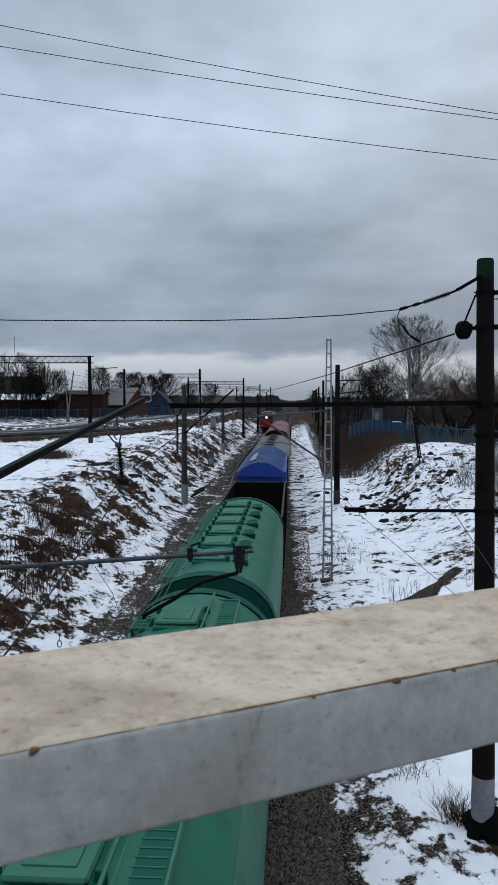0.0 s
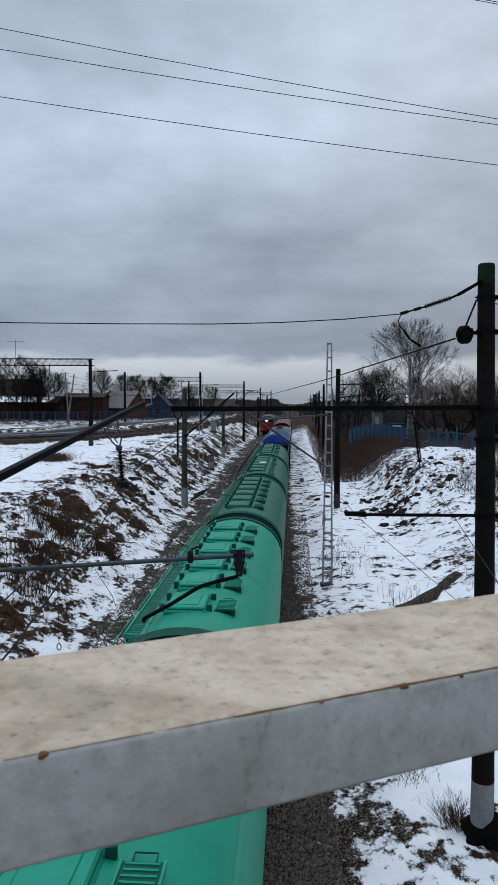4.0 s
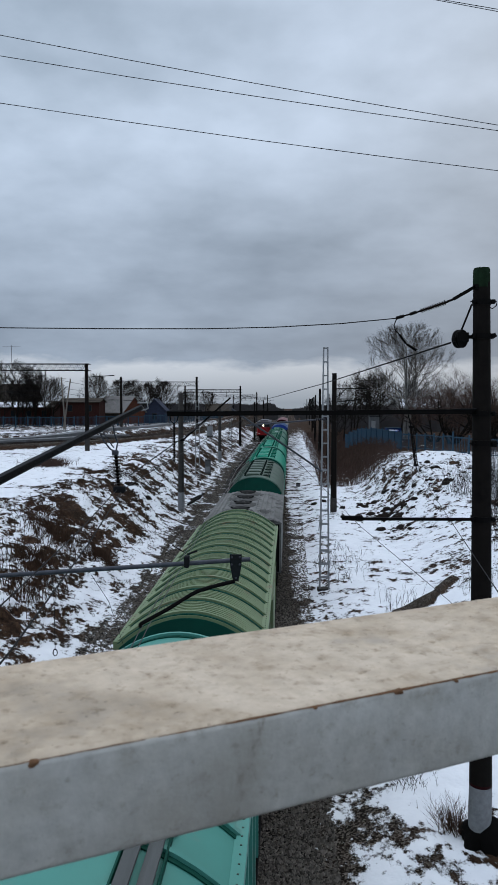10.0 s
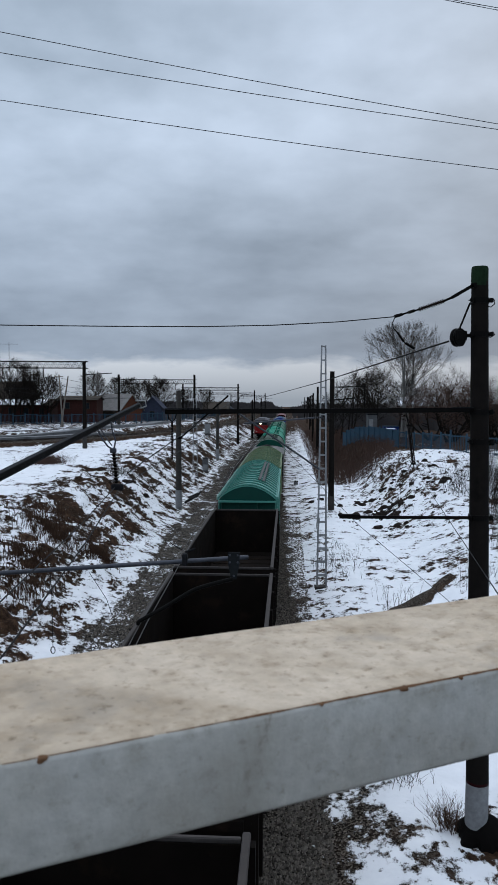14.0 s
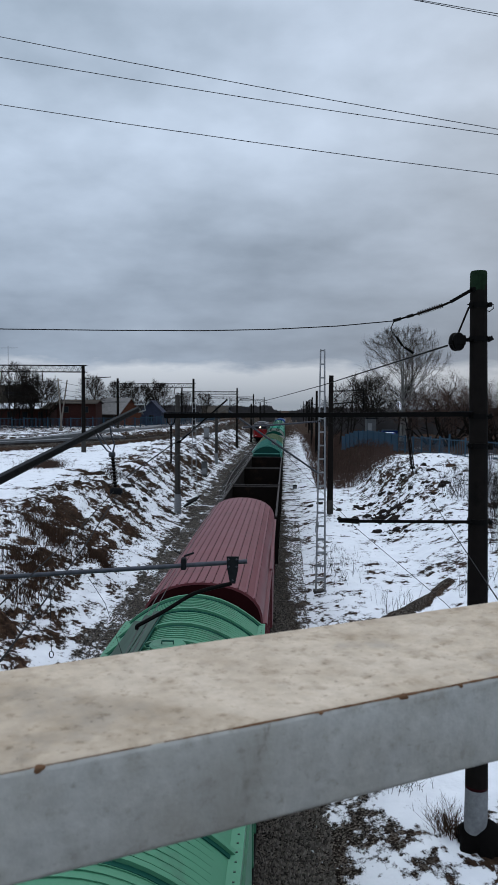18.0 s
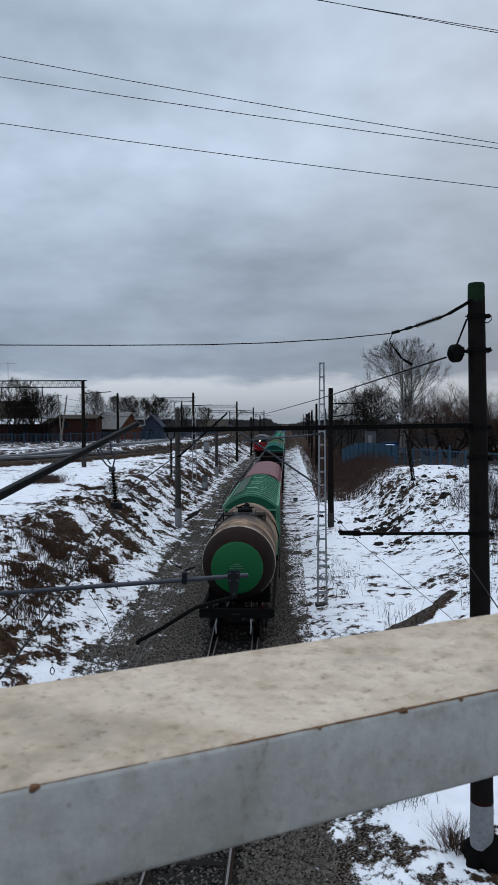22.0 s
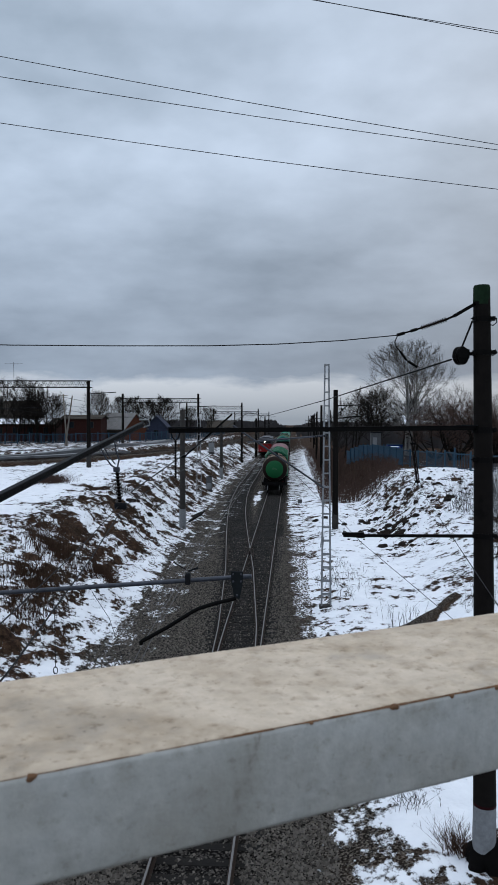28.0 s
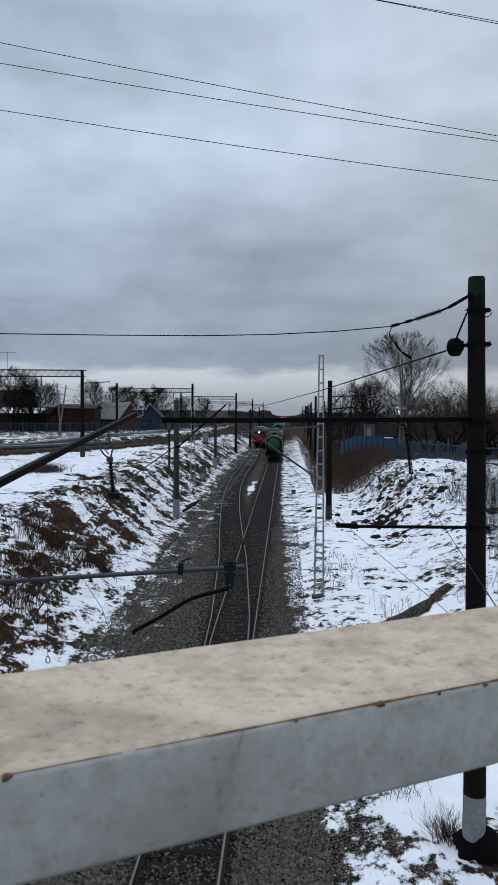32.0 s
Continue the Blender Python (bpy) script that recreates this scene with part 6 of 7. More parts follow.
for k in range(8):
    y = 56 + 62 * k
    lp = line_pole(6.18 + 0.073 * (y - 56), y, 10.35, CONCRETE_DARK, "dark concrete catenary pole beside the line", arm=2.0 if k == 0 else -1.6, white=False, r=0.24, base=0.5 if y < 130 else None)
    if k == 0:
        part("foot", Shape().lathe([(0.252, -0.3), (0.248, 0.75)], 12, "z"), CONCRETE, lp, "pale worn concrete foot", smooth=True)
for x, y, h in ((9.4, 92, 9.6), (12.6, 150, 9.6), (17, 212, 9.8), (21, 275, 10), (14.6, 135, 8.0), (24, 330, 10)):
    line_pole(x, y, h, CONCRETE_DARK, "dark concrete catenary pole beside the line", arm=-1.4, white=False, r=0.2)
for x, y, h in ((-5.65, 56.5, 9.2), (-4.75, 102, 7.9), (-2.6, 140, 7.8), (0.2, 170, 9.0), (3.0, 225, 9.5)):
    line_pole(x, y, h, CONCRETE if y < 110 else CONCRETE_DARK, "grey concrete pole with whitewashed foot on the cutting bank", white=y < 110, r=0.25, arm=0 if y < 110 else 1.5)
# an old leaning trunk-like post near the double insulator
sp = thing("stay_pole", "slanting dark stay with a double ribbed insulator over the bank", "stay", at=pose(8.96, 40, 4.94))
part("rod", Shape().path([(0, 0, 0), (-0.30, 0, 2.2), (-0.55, 0, 3.3)], 0.03, 6), STEEL_BLACK, sp)
for dx in (-0.07, 0.07):
    part("shed_string", insulator(Shape(), (-0.02 + dx, 0, 0.25), (-0.30 + dx, 0, 2.3), 0.075, 16), PORCELAIN, sp)
for x, z in ((-0.02, 0.21), (-0.30, 2.33)):
    part("yoke", Shape().box(x - 0.14, x + 0.14, -0.03, 0.03, z - 0.05, z + 0.05, 0.01), STEEL_BLACK, sp)
gw = thing("guy_wires", "thin guy wires slanting down across the snowy bank", "wire")
part("wire", Shape().path([(4.6, 60, 8.3), (8.96, 40, 4.94), (2.58, 7.5, 6.59), (1.28, 0.90, 6.93)], 0.007, 4), WIRE, gw)
part("wire", Shape().path([(0.0, 33, 8.0), (2.94, 20, 5.2), (4.37, 16, 4.19), (5.2, 13, 3.3)], 0.007, 4), WIRE, gw)
bs = thing("pole_strut", "black slanting steel strut on the bank pole", "strut", at=pose(0, 56.2, 0))
part("strut", Shape().beam((-5.40, 0, 5.76), (-1.78, 0, 8.98), 0.10, 0.13), STEEL_BLACK, bs)
part("clamp", Shape().box(-5.72, -5.36, -0.05, 0.30, 5.62, 5.80, 0.02), STEEL_BLACK, bs)
ct = thing("cantilever_arms", "pale steel cantilever arms reaching from the lattice mast", "catenary arm")
part("arm", Shape().tube((3.25, 33.4, 7.85), (-0.35, 33.4, 7.55), 0.04, 8), PIPE_GREY, ct)
part("arm", Shape().tube((3.15, 33.4, 5.45), (-1.0, 33.4, 8.3), 0.045, 8), PIPE_GREY, ct)
part("insulator", insulator(Shape(), (3.2, 33.4, 7.845), (2.7, 33.4, 7.80), 0.07, 5), PORCELAIN, ct)


def gantry(xl, xr, y, ztop, zl, zr, label, hw=0.9, outer=True):
    """A rigid portal: two posts and a lattice crossbar."""
    g = thing("portal_gantry", label, "gantry", group="portal gantries over the station tracks", at=pose(0, y, 0))
    for x, z in ((xl, zl), (xr, zr)):
        post = part("post", Shape().lathe([(0.27, z - 0.6), (0.19, ztop + (0.9 if outer else 0))], 12, "z", (x, 0, 0)), CONCRETE_DARK, g, smooth=True)
        part("post_foot", Shape().lathe([(0.285, z - 0.3), (0.275, z + 2.0)], 12, "z", (x, 0, 0)), CONCRETE, post, "grey foot", smooth=True)
    for z in (ztop, ztop - 0.75):
        for dy in (-0.35, 0.35):
            part("chord", Shape().beam((xl - 0.4, dy, z), (xr + 0.4, dy, z), 0.09, 0.09), STEEL_BLACK, g)
    n = max(6, int((xr - xl) / 0.40))
    for k in range(n):
        a, b = xl + (xr - xl) * k / n, xl + (xr - xl) * (k + 1) / n
        for dy in (-0.35, 0.35):
            part("lattice_bar", Shape().beam((a, dy, ztop - 0.75 if (k + (dy > 0)) % 2 else ztop), (b, dy, ztop if (k + (dy > 0)) % 2 else ztop - 0.75), 0.05, 0.05), STEEL_BLACK, g)
    for k in range(1, 4):
        x = xl + (xr - xl) * k / 4
        part("hanger_insulator", insulator(Shape().tube((x, 0, ztop - 0.75), (x, 0, ztop - 1.1), 0.05, 6), (x, 0, ztop - 1.1), (x, 0, ztop - 1.9), 0.12, 5), PORCELAIN, g)
    s = xr
    part("side_bracket", Shape().tube((s, 0, ztop - 1.5), (s + 3.2, 0, ztop - 1.3), 0.05, 6).tube((s, 0, ztop - 3.0), (s + 1.4, 0, ztop - 1.4), 0.04, 6), STEEL_BLACK, g)
    return g


gantry(-38.0, -19.25, 84, 13.0, 3.3, 3.1, "long dark portal gantry with a lattice crossbar over the station tracks", outer=False)
gantry(-24.2, -10.4, 133, 12.35, 3.5, 2.6, "dark portal gantry with a lattice crossbar over the station tracks")
gantry(-17.4, -3.4, 185, 11.9, 3.4, 2.6, "dark portal gantry farther down the station tracks")
gantry(-14.0, 1.0, 245, 11.2, 3.2, 2.6, "dark portal gantry farther down the station tracks")
gantry(-9.0, 6.0, 320, 11.0, 3.2, 2.8, "dark portal gantry farther down the station tracks")

# ---- station tracks on the raised bed ----
def bed_line(off):
    """The station track at a distance behind the bed's edge."""
    pts = []
    for (x0, y0), (x1, y1) in zip(BED_EDGE[:-1], BED_EDGE[1:]):
        n = max(1, int(math.hypot(x1 - x0, y1 - y0) / 6))
        for k in range(n):
            t = k / n
            d = Vector((x1 - x0, y1 - y0)).normalized()
            pts.append((x0 + (x1 - x0) * t - d.y * off, y0 + (y1 - y0) * t + d.x * off))
    out = []
    for i, p in enumerate(pts):
        q = pts[max(0, i - 2):i + 3]
        out.append((sum(a for a, _ in q) / len(q), sum(b for _, b in q) / len(q)))
    return [p for p in out if p[1] < 420]


yard = thing("station_tracks", "station tracks on a dark ballasted bed", "track", kind="structure")
for off in (1.6, 6.2, 11.0):
    for g in (-0.8, 0.8):
        pts = bed_line(off + g)
        part("rail", Shape().path([(x, y, terrain(x, y)[0] + 0.12) for x, y in pts], 0.06, 4), RAIL_WORN if off > 3 else RAIL_SIDE, yard)
PLATFORM = mat("pale_platform_concrete", (0.17, 0.175, 0.18), 0.9, vary=0.25, scale=1.5, bump=0.3, stain=(0.10, 0.10, 0.10), stain_amount=0.35)
for off, wide in ((3.6, 0.75), (8.6, 0.9)):
    pts = [q for q in bed_line(off) if q[0] < -16]
    secs = []
    for (x, y), (x2, y2) in zip(pts, pts[1:]):
        d = Vector((x2 - x, y2 - y)).normalized()
        secs.append(Matrix.Translation((x, y, terrain(x, y)[0])) @ Matrix.Rotation(math.atan2(d.y, d.x) - math.pi / 2, 4, "Z"))
    strip = Shape().sweep([(-wide, -0.3), (-wide, 0.40), (wide, 0.40), (wide, -0.3)], secs, closed=True)
    tagged(part("platform_strip", strip, PLATFORM), "low pale concrete platform between the station tracks", "platform", kind="structure")


# ---- fences ----
SLATS = {(sol, h): fix_normals(Shape().box(-wd, wd, -0.045, -0.03, 0.12, h).data("slat", FENCE_BLUE)) for sol, h, wd in ((False, 1.9, 0.024), (True, 2.1, 0.070))}


def fence(points, h, label, solid=False, step=2.0, pick=True):
    f = thing("fence", label, "fence")
    panel_i = 0
    for (x0, y0), (x1, y1) in zip(points, points[1:]):
        n = max(1, round(math.hypot(x1 - x0, y1 - y0) / step))
        ang = math.atan2(y1 - y0, x1 - x0)
        for k in range(n):
            x, y = x0 + (x1 - x0) * (k + 0.5) / n, y0 + (y1 - y0) * (k + 0.5) / n
            px, py = x0 + (x1 - x0) * k / n, y0 + (y1 - y0) * k / n
            z, pz = terrain(x, y)[0], terrain(px, py)[0]
            part("post", Shape().box(-0.07, 0.07, -0.07, 0.07, -0.3, h + 0.12, 0.01), FENCE_BLUE, f, at=pose(px, py, pz, 0, 0, math.degrees(ang)))
            at = pose(x, y, z, 0, 0, math.degrees(ang))
            if pick:
                rail_ = part("rail", Shape().box(-step / 2, step / 2, -0.03, 0.03, 0.28, 0.36), FENCE_BLUE, f, at=at)
                part("rail", Shape().box(-step / 2, step / 2, -0.03, 0.03, h - 0.18, h - 0.08), FENCE_BLUE, f, at=at)
                m = 14 if solid else 9
                for q in range(m):
                    c = -step / 2 + step * (q + 0.5) / m
                    part("slat", SLATS[solid, h], None, f, at=at @ Matrix.Translation((c, 0, 0)))
                continue
            s = Shape().box(-step / 2, step / 2, -0.03, 0.03, 0.28, 0.36).box(-step / 2, step / 2, -0.03, 0.03, h - 0.18, h - 0.08)
            m = 9 if not solid else 14
            for q in range(m):
                c = -step / 2 + step * (q + 0.5) / m
                wdt = 0.022 if not solid else 0.073
                s.box(c - wdt, c + wdt, -0.045, -0.03, 0.12, h)
            tagged(part("panel", s, FENCE_BLUE, f, at=at, fix=False), kind="stuff")
    return f


fence([(-64, 118), (-47, 124), (-38, 129), (-22, 139), (-16.5, 152), (-12.5, 176), (-9, 215)], 1.9, "blue-painted metal fence behind the station tracks", pick=False)
fence([(34, 58), (23.4, 68), (20.25, 74), (17.2, 85)], 1.9, "blue metal railing fence above the snowy bank")
fence([(17.2, 85), (15.3, 95), (13.3, 106)], 2.1, "solid blue sheet-metal fence in the scrub", solid=True)


# ---- houses ----
def house(x0, x1, y, depth, wall, zwall, zridge, wall_mat, roof_mat, label, snow=0.0, gable="x", windows=3, chimney=False, zb=None):
    z0 = (terrain((x0 + x1) / 2, y)[0] - 0.3) if zb is None else zb
    h = thing("house", label, "house", at=pose((x0 + x1) / 2, y, 0))
    w = (x1 - x0) / 2
    part("wall", Shape().box(-w, w, 0, depth, z0, zwall), wall_mat, h)
    e = 0.35
    if gable == "x":  # ridge runs across the view
        prof = [(-e, zwall - 0.15), (depth / 2, zridge), (depth + e, zwall - 0.15), (depth + e, zwall - 0.02), (depth / 2, zridge + 0.16), (-e, zwall - 0.02)]
        r = Shape().add([(sx * (w + e), q, z) for sx in (-1, 1) for q, z in prof], [(0, 1, 2, 3, 4, 5), (11, 10, 9, 8, 7, 6)] + [(i, (i + 1) % 6, 6 + (i + 1) % 6, 6 + i) for i in range(6)])
        for sx in (-1, 1):
            part("gable", Shape().add([(sx * w, 0, zwall), (sx * w, depth, zwall), (sx * w, depth / 2, zridge), (sx * (w - 0.2), 0, zwall), (sx * (w - 0.2), depth, zwall), (sx * (w - 0.2), depth / 2, zridge)],
                                      [(0, 1, 2), (5, 4, 3), (0, 3, 4, 1), (1, 4, 5, 2), (2, 5, 3, 0)]), wall_mat, h)
    else:
        prof = [(-w - e, zwall - 0.15), (0, zridge), (w + e, zwall - 0.15), (w + e, zwall - 0.02), (0, zridge + 0.16), (-w - e, zwall - 0.02)]
        r = Shape().add([(q, sy, z) for sy in (-e, depth + e) for q, z in prof], [(0, 1, 2, 3, 4, 5), (11, 10, 9, 8, 7, 6)] + [(i, (i + 1) % 6, 6 + (i + 1) % 6, 6 + i) for i in range(6)])
        part("gable", Shape().add([(-w, 0, zwall), (w, 0, zwall), (0, 0, zridge), (-w, 0.2, zwall), (w, 0.2, zwall), (0, 0.2, zridge)], [(0, 1, 2), (5, 4, 3), (0, 3, 4, 1), (1, 4, 5, 2), (2, 5, 3, 0)]), wall_mat, h)
    roof = part("roof", r, roof_mat, h)
    if snow:
        part("snow_cover", Shape().add([(-w * 0.95, -0.25, zwall + 0.05), (w * (snow - 0.1), -0.25, zwall + 0.05), (w * snow, depth * 0.42, zwall + (zridge - zwall) * 0.84 + 0.16), (-w * 0.9, depth * 0.42, zwall + (zridge - zwall) * 0.84 + 0.16),
                                        (-w * 0.95, -0.25, zwall + 0.0), (w * (snow - 0.1), -0.25, zwall + 0.0), (w * snow, depth * 0.42, zwall + (zridge - zwall) * 0.84 + 0.06), (-w * 0.9, depth * 0.42, zwall + (zridge - zwall) * 0.84 + 0.06)],
                                       [(0, 1, 2, 3), (7, 6, 5, 4), (0, 4, 5, 1), (1, 5, 6, 2), (2, 6, 7, 3), (3, 7, 4, 0)]), SNOW_CAP, roof, "snow left on the roof")
    for k in range(windows):
        x = -w + 2 * w * (k + 0.5) / windows
        win = part("window", Shape().box(x - 0.5, x + 0.5, -0.06, 0.02, zwall - 1.9, zwall - 0.6), ROOF_BROWN, h)
        part("pane", Shape().box(x - 0.42, x + 0.42, -0.075, -0.06, zwall - 1.82, zwall - 0.68), GLASS_DARK, win)
    if chimney:
        part("chimney", Shape().box(-0.5, 0.5, depth * 0.4, depth * 0.4 + 0.9, zridge - 0.5, zridge + 1.4), PLASTER, roof)
    return h


house(-56, -40.5, 146, 7, 0, 7.6, 8.7, BRICK_RED, ROOF_BROWN, "long low red-brick building with snow along its roof", snow=0.9, windows=5)
house(-38.3, -30.6, 144, 6, 0, 8.7, 9.3, BRICK_RED, ROOF_BROWN, "dark red shed with a flat snowy roof edge", windows=2)
oh = house(-34.4, -27.2, 150, 8, 0, 6.5, 9.8, BRICK_ORANGE, ROOF_GREY, "small orange-brick house with a grey-green roof", gable="x", windows=2)
part("porch", Shape().box(-3.6, 2.6, -0.9, -0.01, 3.0, 6.2).box(-3.8, 2.8, -1.1, 0.1, 6.2, 6.3), ROOF_BROWN, oh, "dark wooden lean-to along the wall")
oh.matrix_basis = pose(-30.4, 152.5, 0, 0, 0, -26)
house(-24.0, -19.6, 160, 7, 0, 6.8, 9.3, HOUSE_BLUE, HOUSE_BLUE, "slate-blue house behind the fence", gable="y", windows=1)
house(-80, -60.5, 196, 12, 0, 9.0, 13.5, ROOF_BROWN, ROOF_BROWN, "big house with a brown roof and a patch of snow", snow=0.2, windows=4, chimney=True)
house(-15.5, -7.5, 236, 8, 0, 6.0, 8.0, BRICK_RED, ROOF_BROWN, "low brick station hut far down the tracks", windows=3)
house(30, 40, 150, 8, 0, 7.6, 9.6, PLASTER, ROOF_GREY, "pale low house behind the trees", windows=4, snow=0.8)
an = thing("antenna_mast", "thin antenna mast above the roofs", "antenna", at=pose(-52.4, 158, 5))
part("pole", Shape().tube((0, 0, 0), (0, 0, 16), 0.06, 6), STEEL_GREY, an)
part("crossbar", Shape().tube((-2, 0, 15.6), (2, 0, 15.6), 0.035, 5), STEEL_GREY, an)
for x0, y0, x1, h in ((-31.4, 119, -30.8, 8.6), (-29.9, 119, -31.2, 8.3)):
    up = thing("utility_pole", "slim wooden utility pole by the fence", "pole", at=pose(x1, y0, terrain(x1, y0)[0]))
    part("shaft", Shape().tube((0, 0, -0.4), (x0 - x1, 0, h), 0.15, 8, 0.10), WOOD_GREY, up)
    if x1 > -31:
        part("crossarm", Shape().beam((x0 - x1 - 0.7, 0, h - 0.3), (x0 - x1 + 0.7, 0, h - 0.3), 0.08, 0.10), WOOD_GREY, up)
ew = thing("overhead_wires", "thin overhead wires above the station tracks", "wire")
for g in ((-28.0, 84, 11.2), (-22.5, 84, 11.2), (-30.0, 84, 10.0), (-24.0, 84, 10.0)):
    for a, b in (((g[0] - 30, 60, g[2] + 0.4), g), (g, (g[0] + 9.5, 133, g[2] - 0.9)), ((g[0] + 9.5, 133, g[2] - 0.9), (g[0] + 17, 185, g[2] - 1.2)), ((g[0] + 17, 185, g[2] - 1.2), (g[0] + 22, 245, g[2] - 1.5))):
        a, b = Vector(a), Vector(b)
        part("wire", Shape().path([a.lerp(b, t) - Vector((0, 0, 2.6 * t * (1 - t))) for t in (0, 0.2, 0.4, 0.6, 0.8, 1)], 0.022, 3), WIRE, ew, fix=False)
for y0 in (118, 180, 242):
    for dx in (-1.6, 0.0):
        x0 = 6.18 + 0.073 * (y0 - 56)
        part("wire", Shape().path([(x0 + dx - 4.5, y0 - 62, 8.9), (x0 + dx - 2.2, y0 - 31, 8.2), (x0 + dx, y0, 8.9)], 0.02, 3), WIRE, ew, fix=False)

# ---- lineside boxes ----
for x, y, w, h, c in ((-5.35, 84.8, 0.66, 1.60, STEEL_DULL), (-7.65, 127, 0.95, 1.7, STEEL_GREY)):
    b = thing("relay_cabinet", "pale grey relay cabinet on the snowy bank", "cabinet", group="relay cabinets", at=pose(x, y, terrain(x, y)[0]))
    part("body", Shape().box(-w / 2, w / 2, -0.35, 0.35, 0.05, h, 0.02), c, b)
    part("door", Shape().box(-w / 2 + 0.06, w / 2 - 0.06, -0.385, -0.352, 0.2, h * 0.55, 0.01), WHITEWASH, b, "white lower door panel")
    part("lid", Shape().box(-w / 2 - 0.06, w / 2 + 0.06, -0.42, 0.42, h, h + 0.07, 0.02), STEEL_DARK, b)
    part("plinth", Shape().box(-w / 2 - 0.04, w / 2 + 0.04, -0.4, 0.4, -0.3, 0.05), CONCRETE, b)
for x, y, ln, rz, tilt in ((-5.30, 62.0, 4.2, -4, 0), (-5.05, 63.5, 4.6, -7, 2), (-4.85, 66.5, 4.0, -2, 0), (-5.15, 64.5, 3.2, -11, 4)):
    tm = thing("old_timber", "blackened old timber lying in the snow beside the track", "timber", group="old timbers by the track", at=pose(x, y, terrain(x, y)[0] + 0.06 + 0.02 * tilt, 0, tilt, rz))
    part("beam", Shape().box(-0.08, 0.08, -ln / 2, ln / 2, -0.07, 0.07, 0.012), UNDER, tm)
tb = thing("track_box", "small dark trackside box in the snow", "box", at=pose(main_x(76) + 2.85, 76, terrain(main_x(76) + 2.85, 76)[0]))
part("body", Shape().box(-0.22, 0.22, -0.2, 0.2, 0, 0.32, 0.04), STEEL_DULL, tb)
part("lid", Shape().box(-0.25, 0.25, -0.23, 0.23, 0.32, 0.37, 0.02), UNDER, tb)
for y in (46, 48.5):
    mk = thing("marker_stake", "thin pale marker stake in the snow", "stake", at=pose(main_x(y) + 3.9, y, terrain(main_x(y) + 3.9, y)[0]))
    part("stake", Shape().tube((0, 0, -0.1), (0.12, 0, 1.1), 0.03, 6), STEEL_GREY, mk)
ks = thing("kiosk", "grey trackside kiosk behind the blue fence", "kiosk", at=pose(16.0, 97, 4.4))
part("body", Shape().box(-0.62, 0.62, -0.6, 0.6, -1.6, 2.36, 0.03), STEEL_DULL, ks)
part("roof", Shape().box(-0.70, 0.70, -0.7, 0.7, 2.36, 2.50, 0.03), STEEL_DARK, ks)
part("door", Shape().box(-0.45, 0.10, -0.64, -0.60, -0.3, 1.8), WHITEWASH, ks)
CONTAINER_BLUE = mat("dark_blue_paint", (0.01, 0.025, 0.12), 0.6, vary=0.2, scale=2, bump=0.1)
for x, y in ((21.2, 111),):
    c = thing("blue_container", "bright blue storage box behind the fence", "container", at=pose(x, y, terrain(x, y)[0]))
    part("body", Shape().box(-1.1, 1.1, -0.8, 0.8, 0, 1.5, 0.03), CONTAINER_BLUE, c)
    part("lid", Shape().box(-1.15, 1.15, -0.85, 0.85, 1.5, 1.6, 0.02), FENCE_BLUE, c)


def parked_car(x, y, paint, label):
    c = thing("parked_car", label, "car", at=pose(x, y, terrain(x, y)[0], 0, 0, 70))
    side = [(-2.1, 0.35), (-2.15, 0.75), (-1.3, 0.92), (-0.7, 1.42), (0.7, 1.45), (1.45, 0.98), (2.1, 0.85), (2.15, 0.35)]
    part("body", Shape().add([(a, s * 0.82, z) for s in (-1, 1) for a, z in side], [tuple(range(8)), tuple(reversed(range(8, 16)))] + [(i, (i + 1) % 8, 8 + (i + 1) % 8, 8 + i) for i in range(8)]), paint, c)
    part("side_window", Shape().add([(a, s * 0.825, z) for s in (-1, 1) for a, z in ((-1.0, 0.98), (-0.62, 1.36), (0.62, 1.38), (1.1, 1.0))], [(0, 1, 2, 3), (7, 6, 5, 4)]), GLASS_DARK, c, fix=False)
    for a in (-1.35, 1.35):
        for s in (-0.78, 0.78):
            part("wheel", Shape().lathe([(0.30, -0.1), (0.31, 0.0), (0.30, 0.1)], 14, "y", (a, s, 0.31)), UNDER, c)
    part("snow_on_roof", Shape().box(-0.6, 0.6, -0.65, 0.65, 1.44, 1.52, 0.03), SNOW_CAP, c)


parked_car(17.9, 101, UNDER, "dark parked car with snow on its roof")
parked_car(20.0, 105, BOX_BLUE, "dark blue parked car behind the fence")

# ---- the red locomotive that waits on the siding ----
lo = thing("locomotive", "red and grey locomotive standing with its headlight on", "locomotive", at=pose(left_x(165) + 0.05, 165, 0, 0, 0, HEAD))
part("body", Shape().box(-1.5, 1.5, 0.5, 17, 1.2, 4.3, 0.12), LOCO_GREY, lo)
part("nose", Shape().add([(-1.5, 0.5, 1.2), (1.5, 0.5, 1.2), (1.5, 0.5, 3.0), (-1.5, 0.5, 3.0), (-1.3, 0.0, 1.2), (1.3, 0.0, 1.2), (1.3, 0.05, 3.0), (-1.3, 0.05, 3.0)],
                         [(4, 5, 6, 7), (0, 4, 7, 3), (1, 2, 6, 5), (3, 7, 6, 2), (0, 1, 5, 4)]), LOCO_RED, lo, "bright red nose")
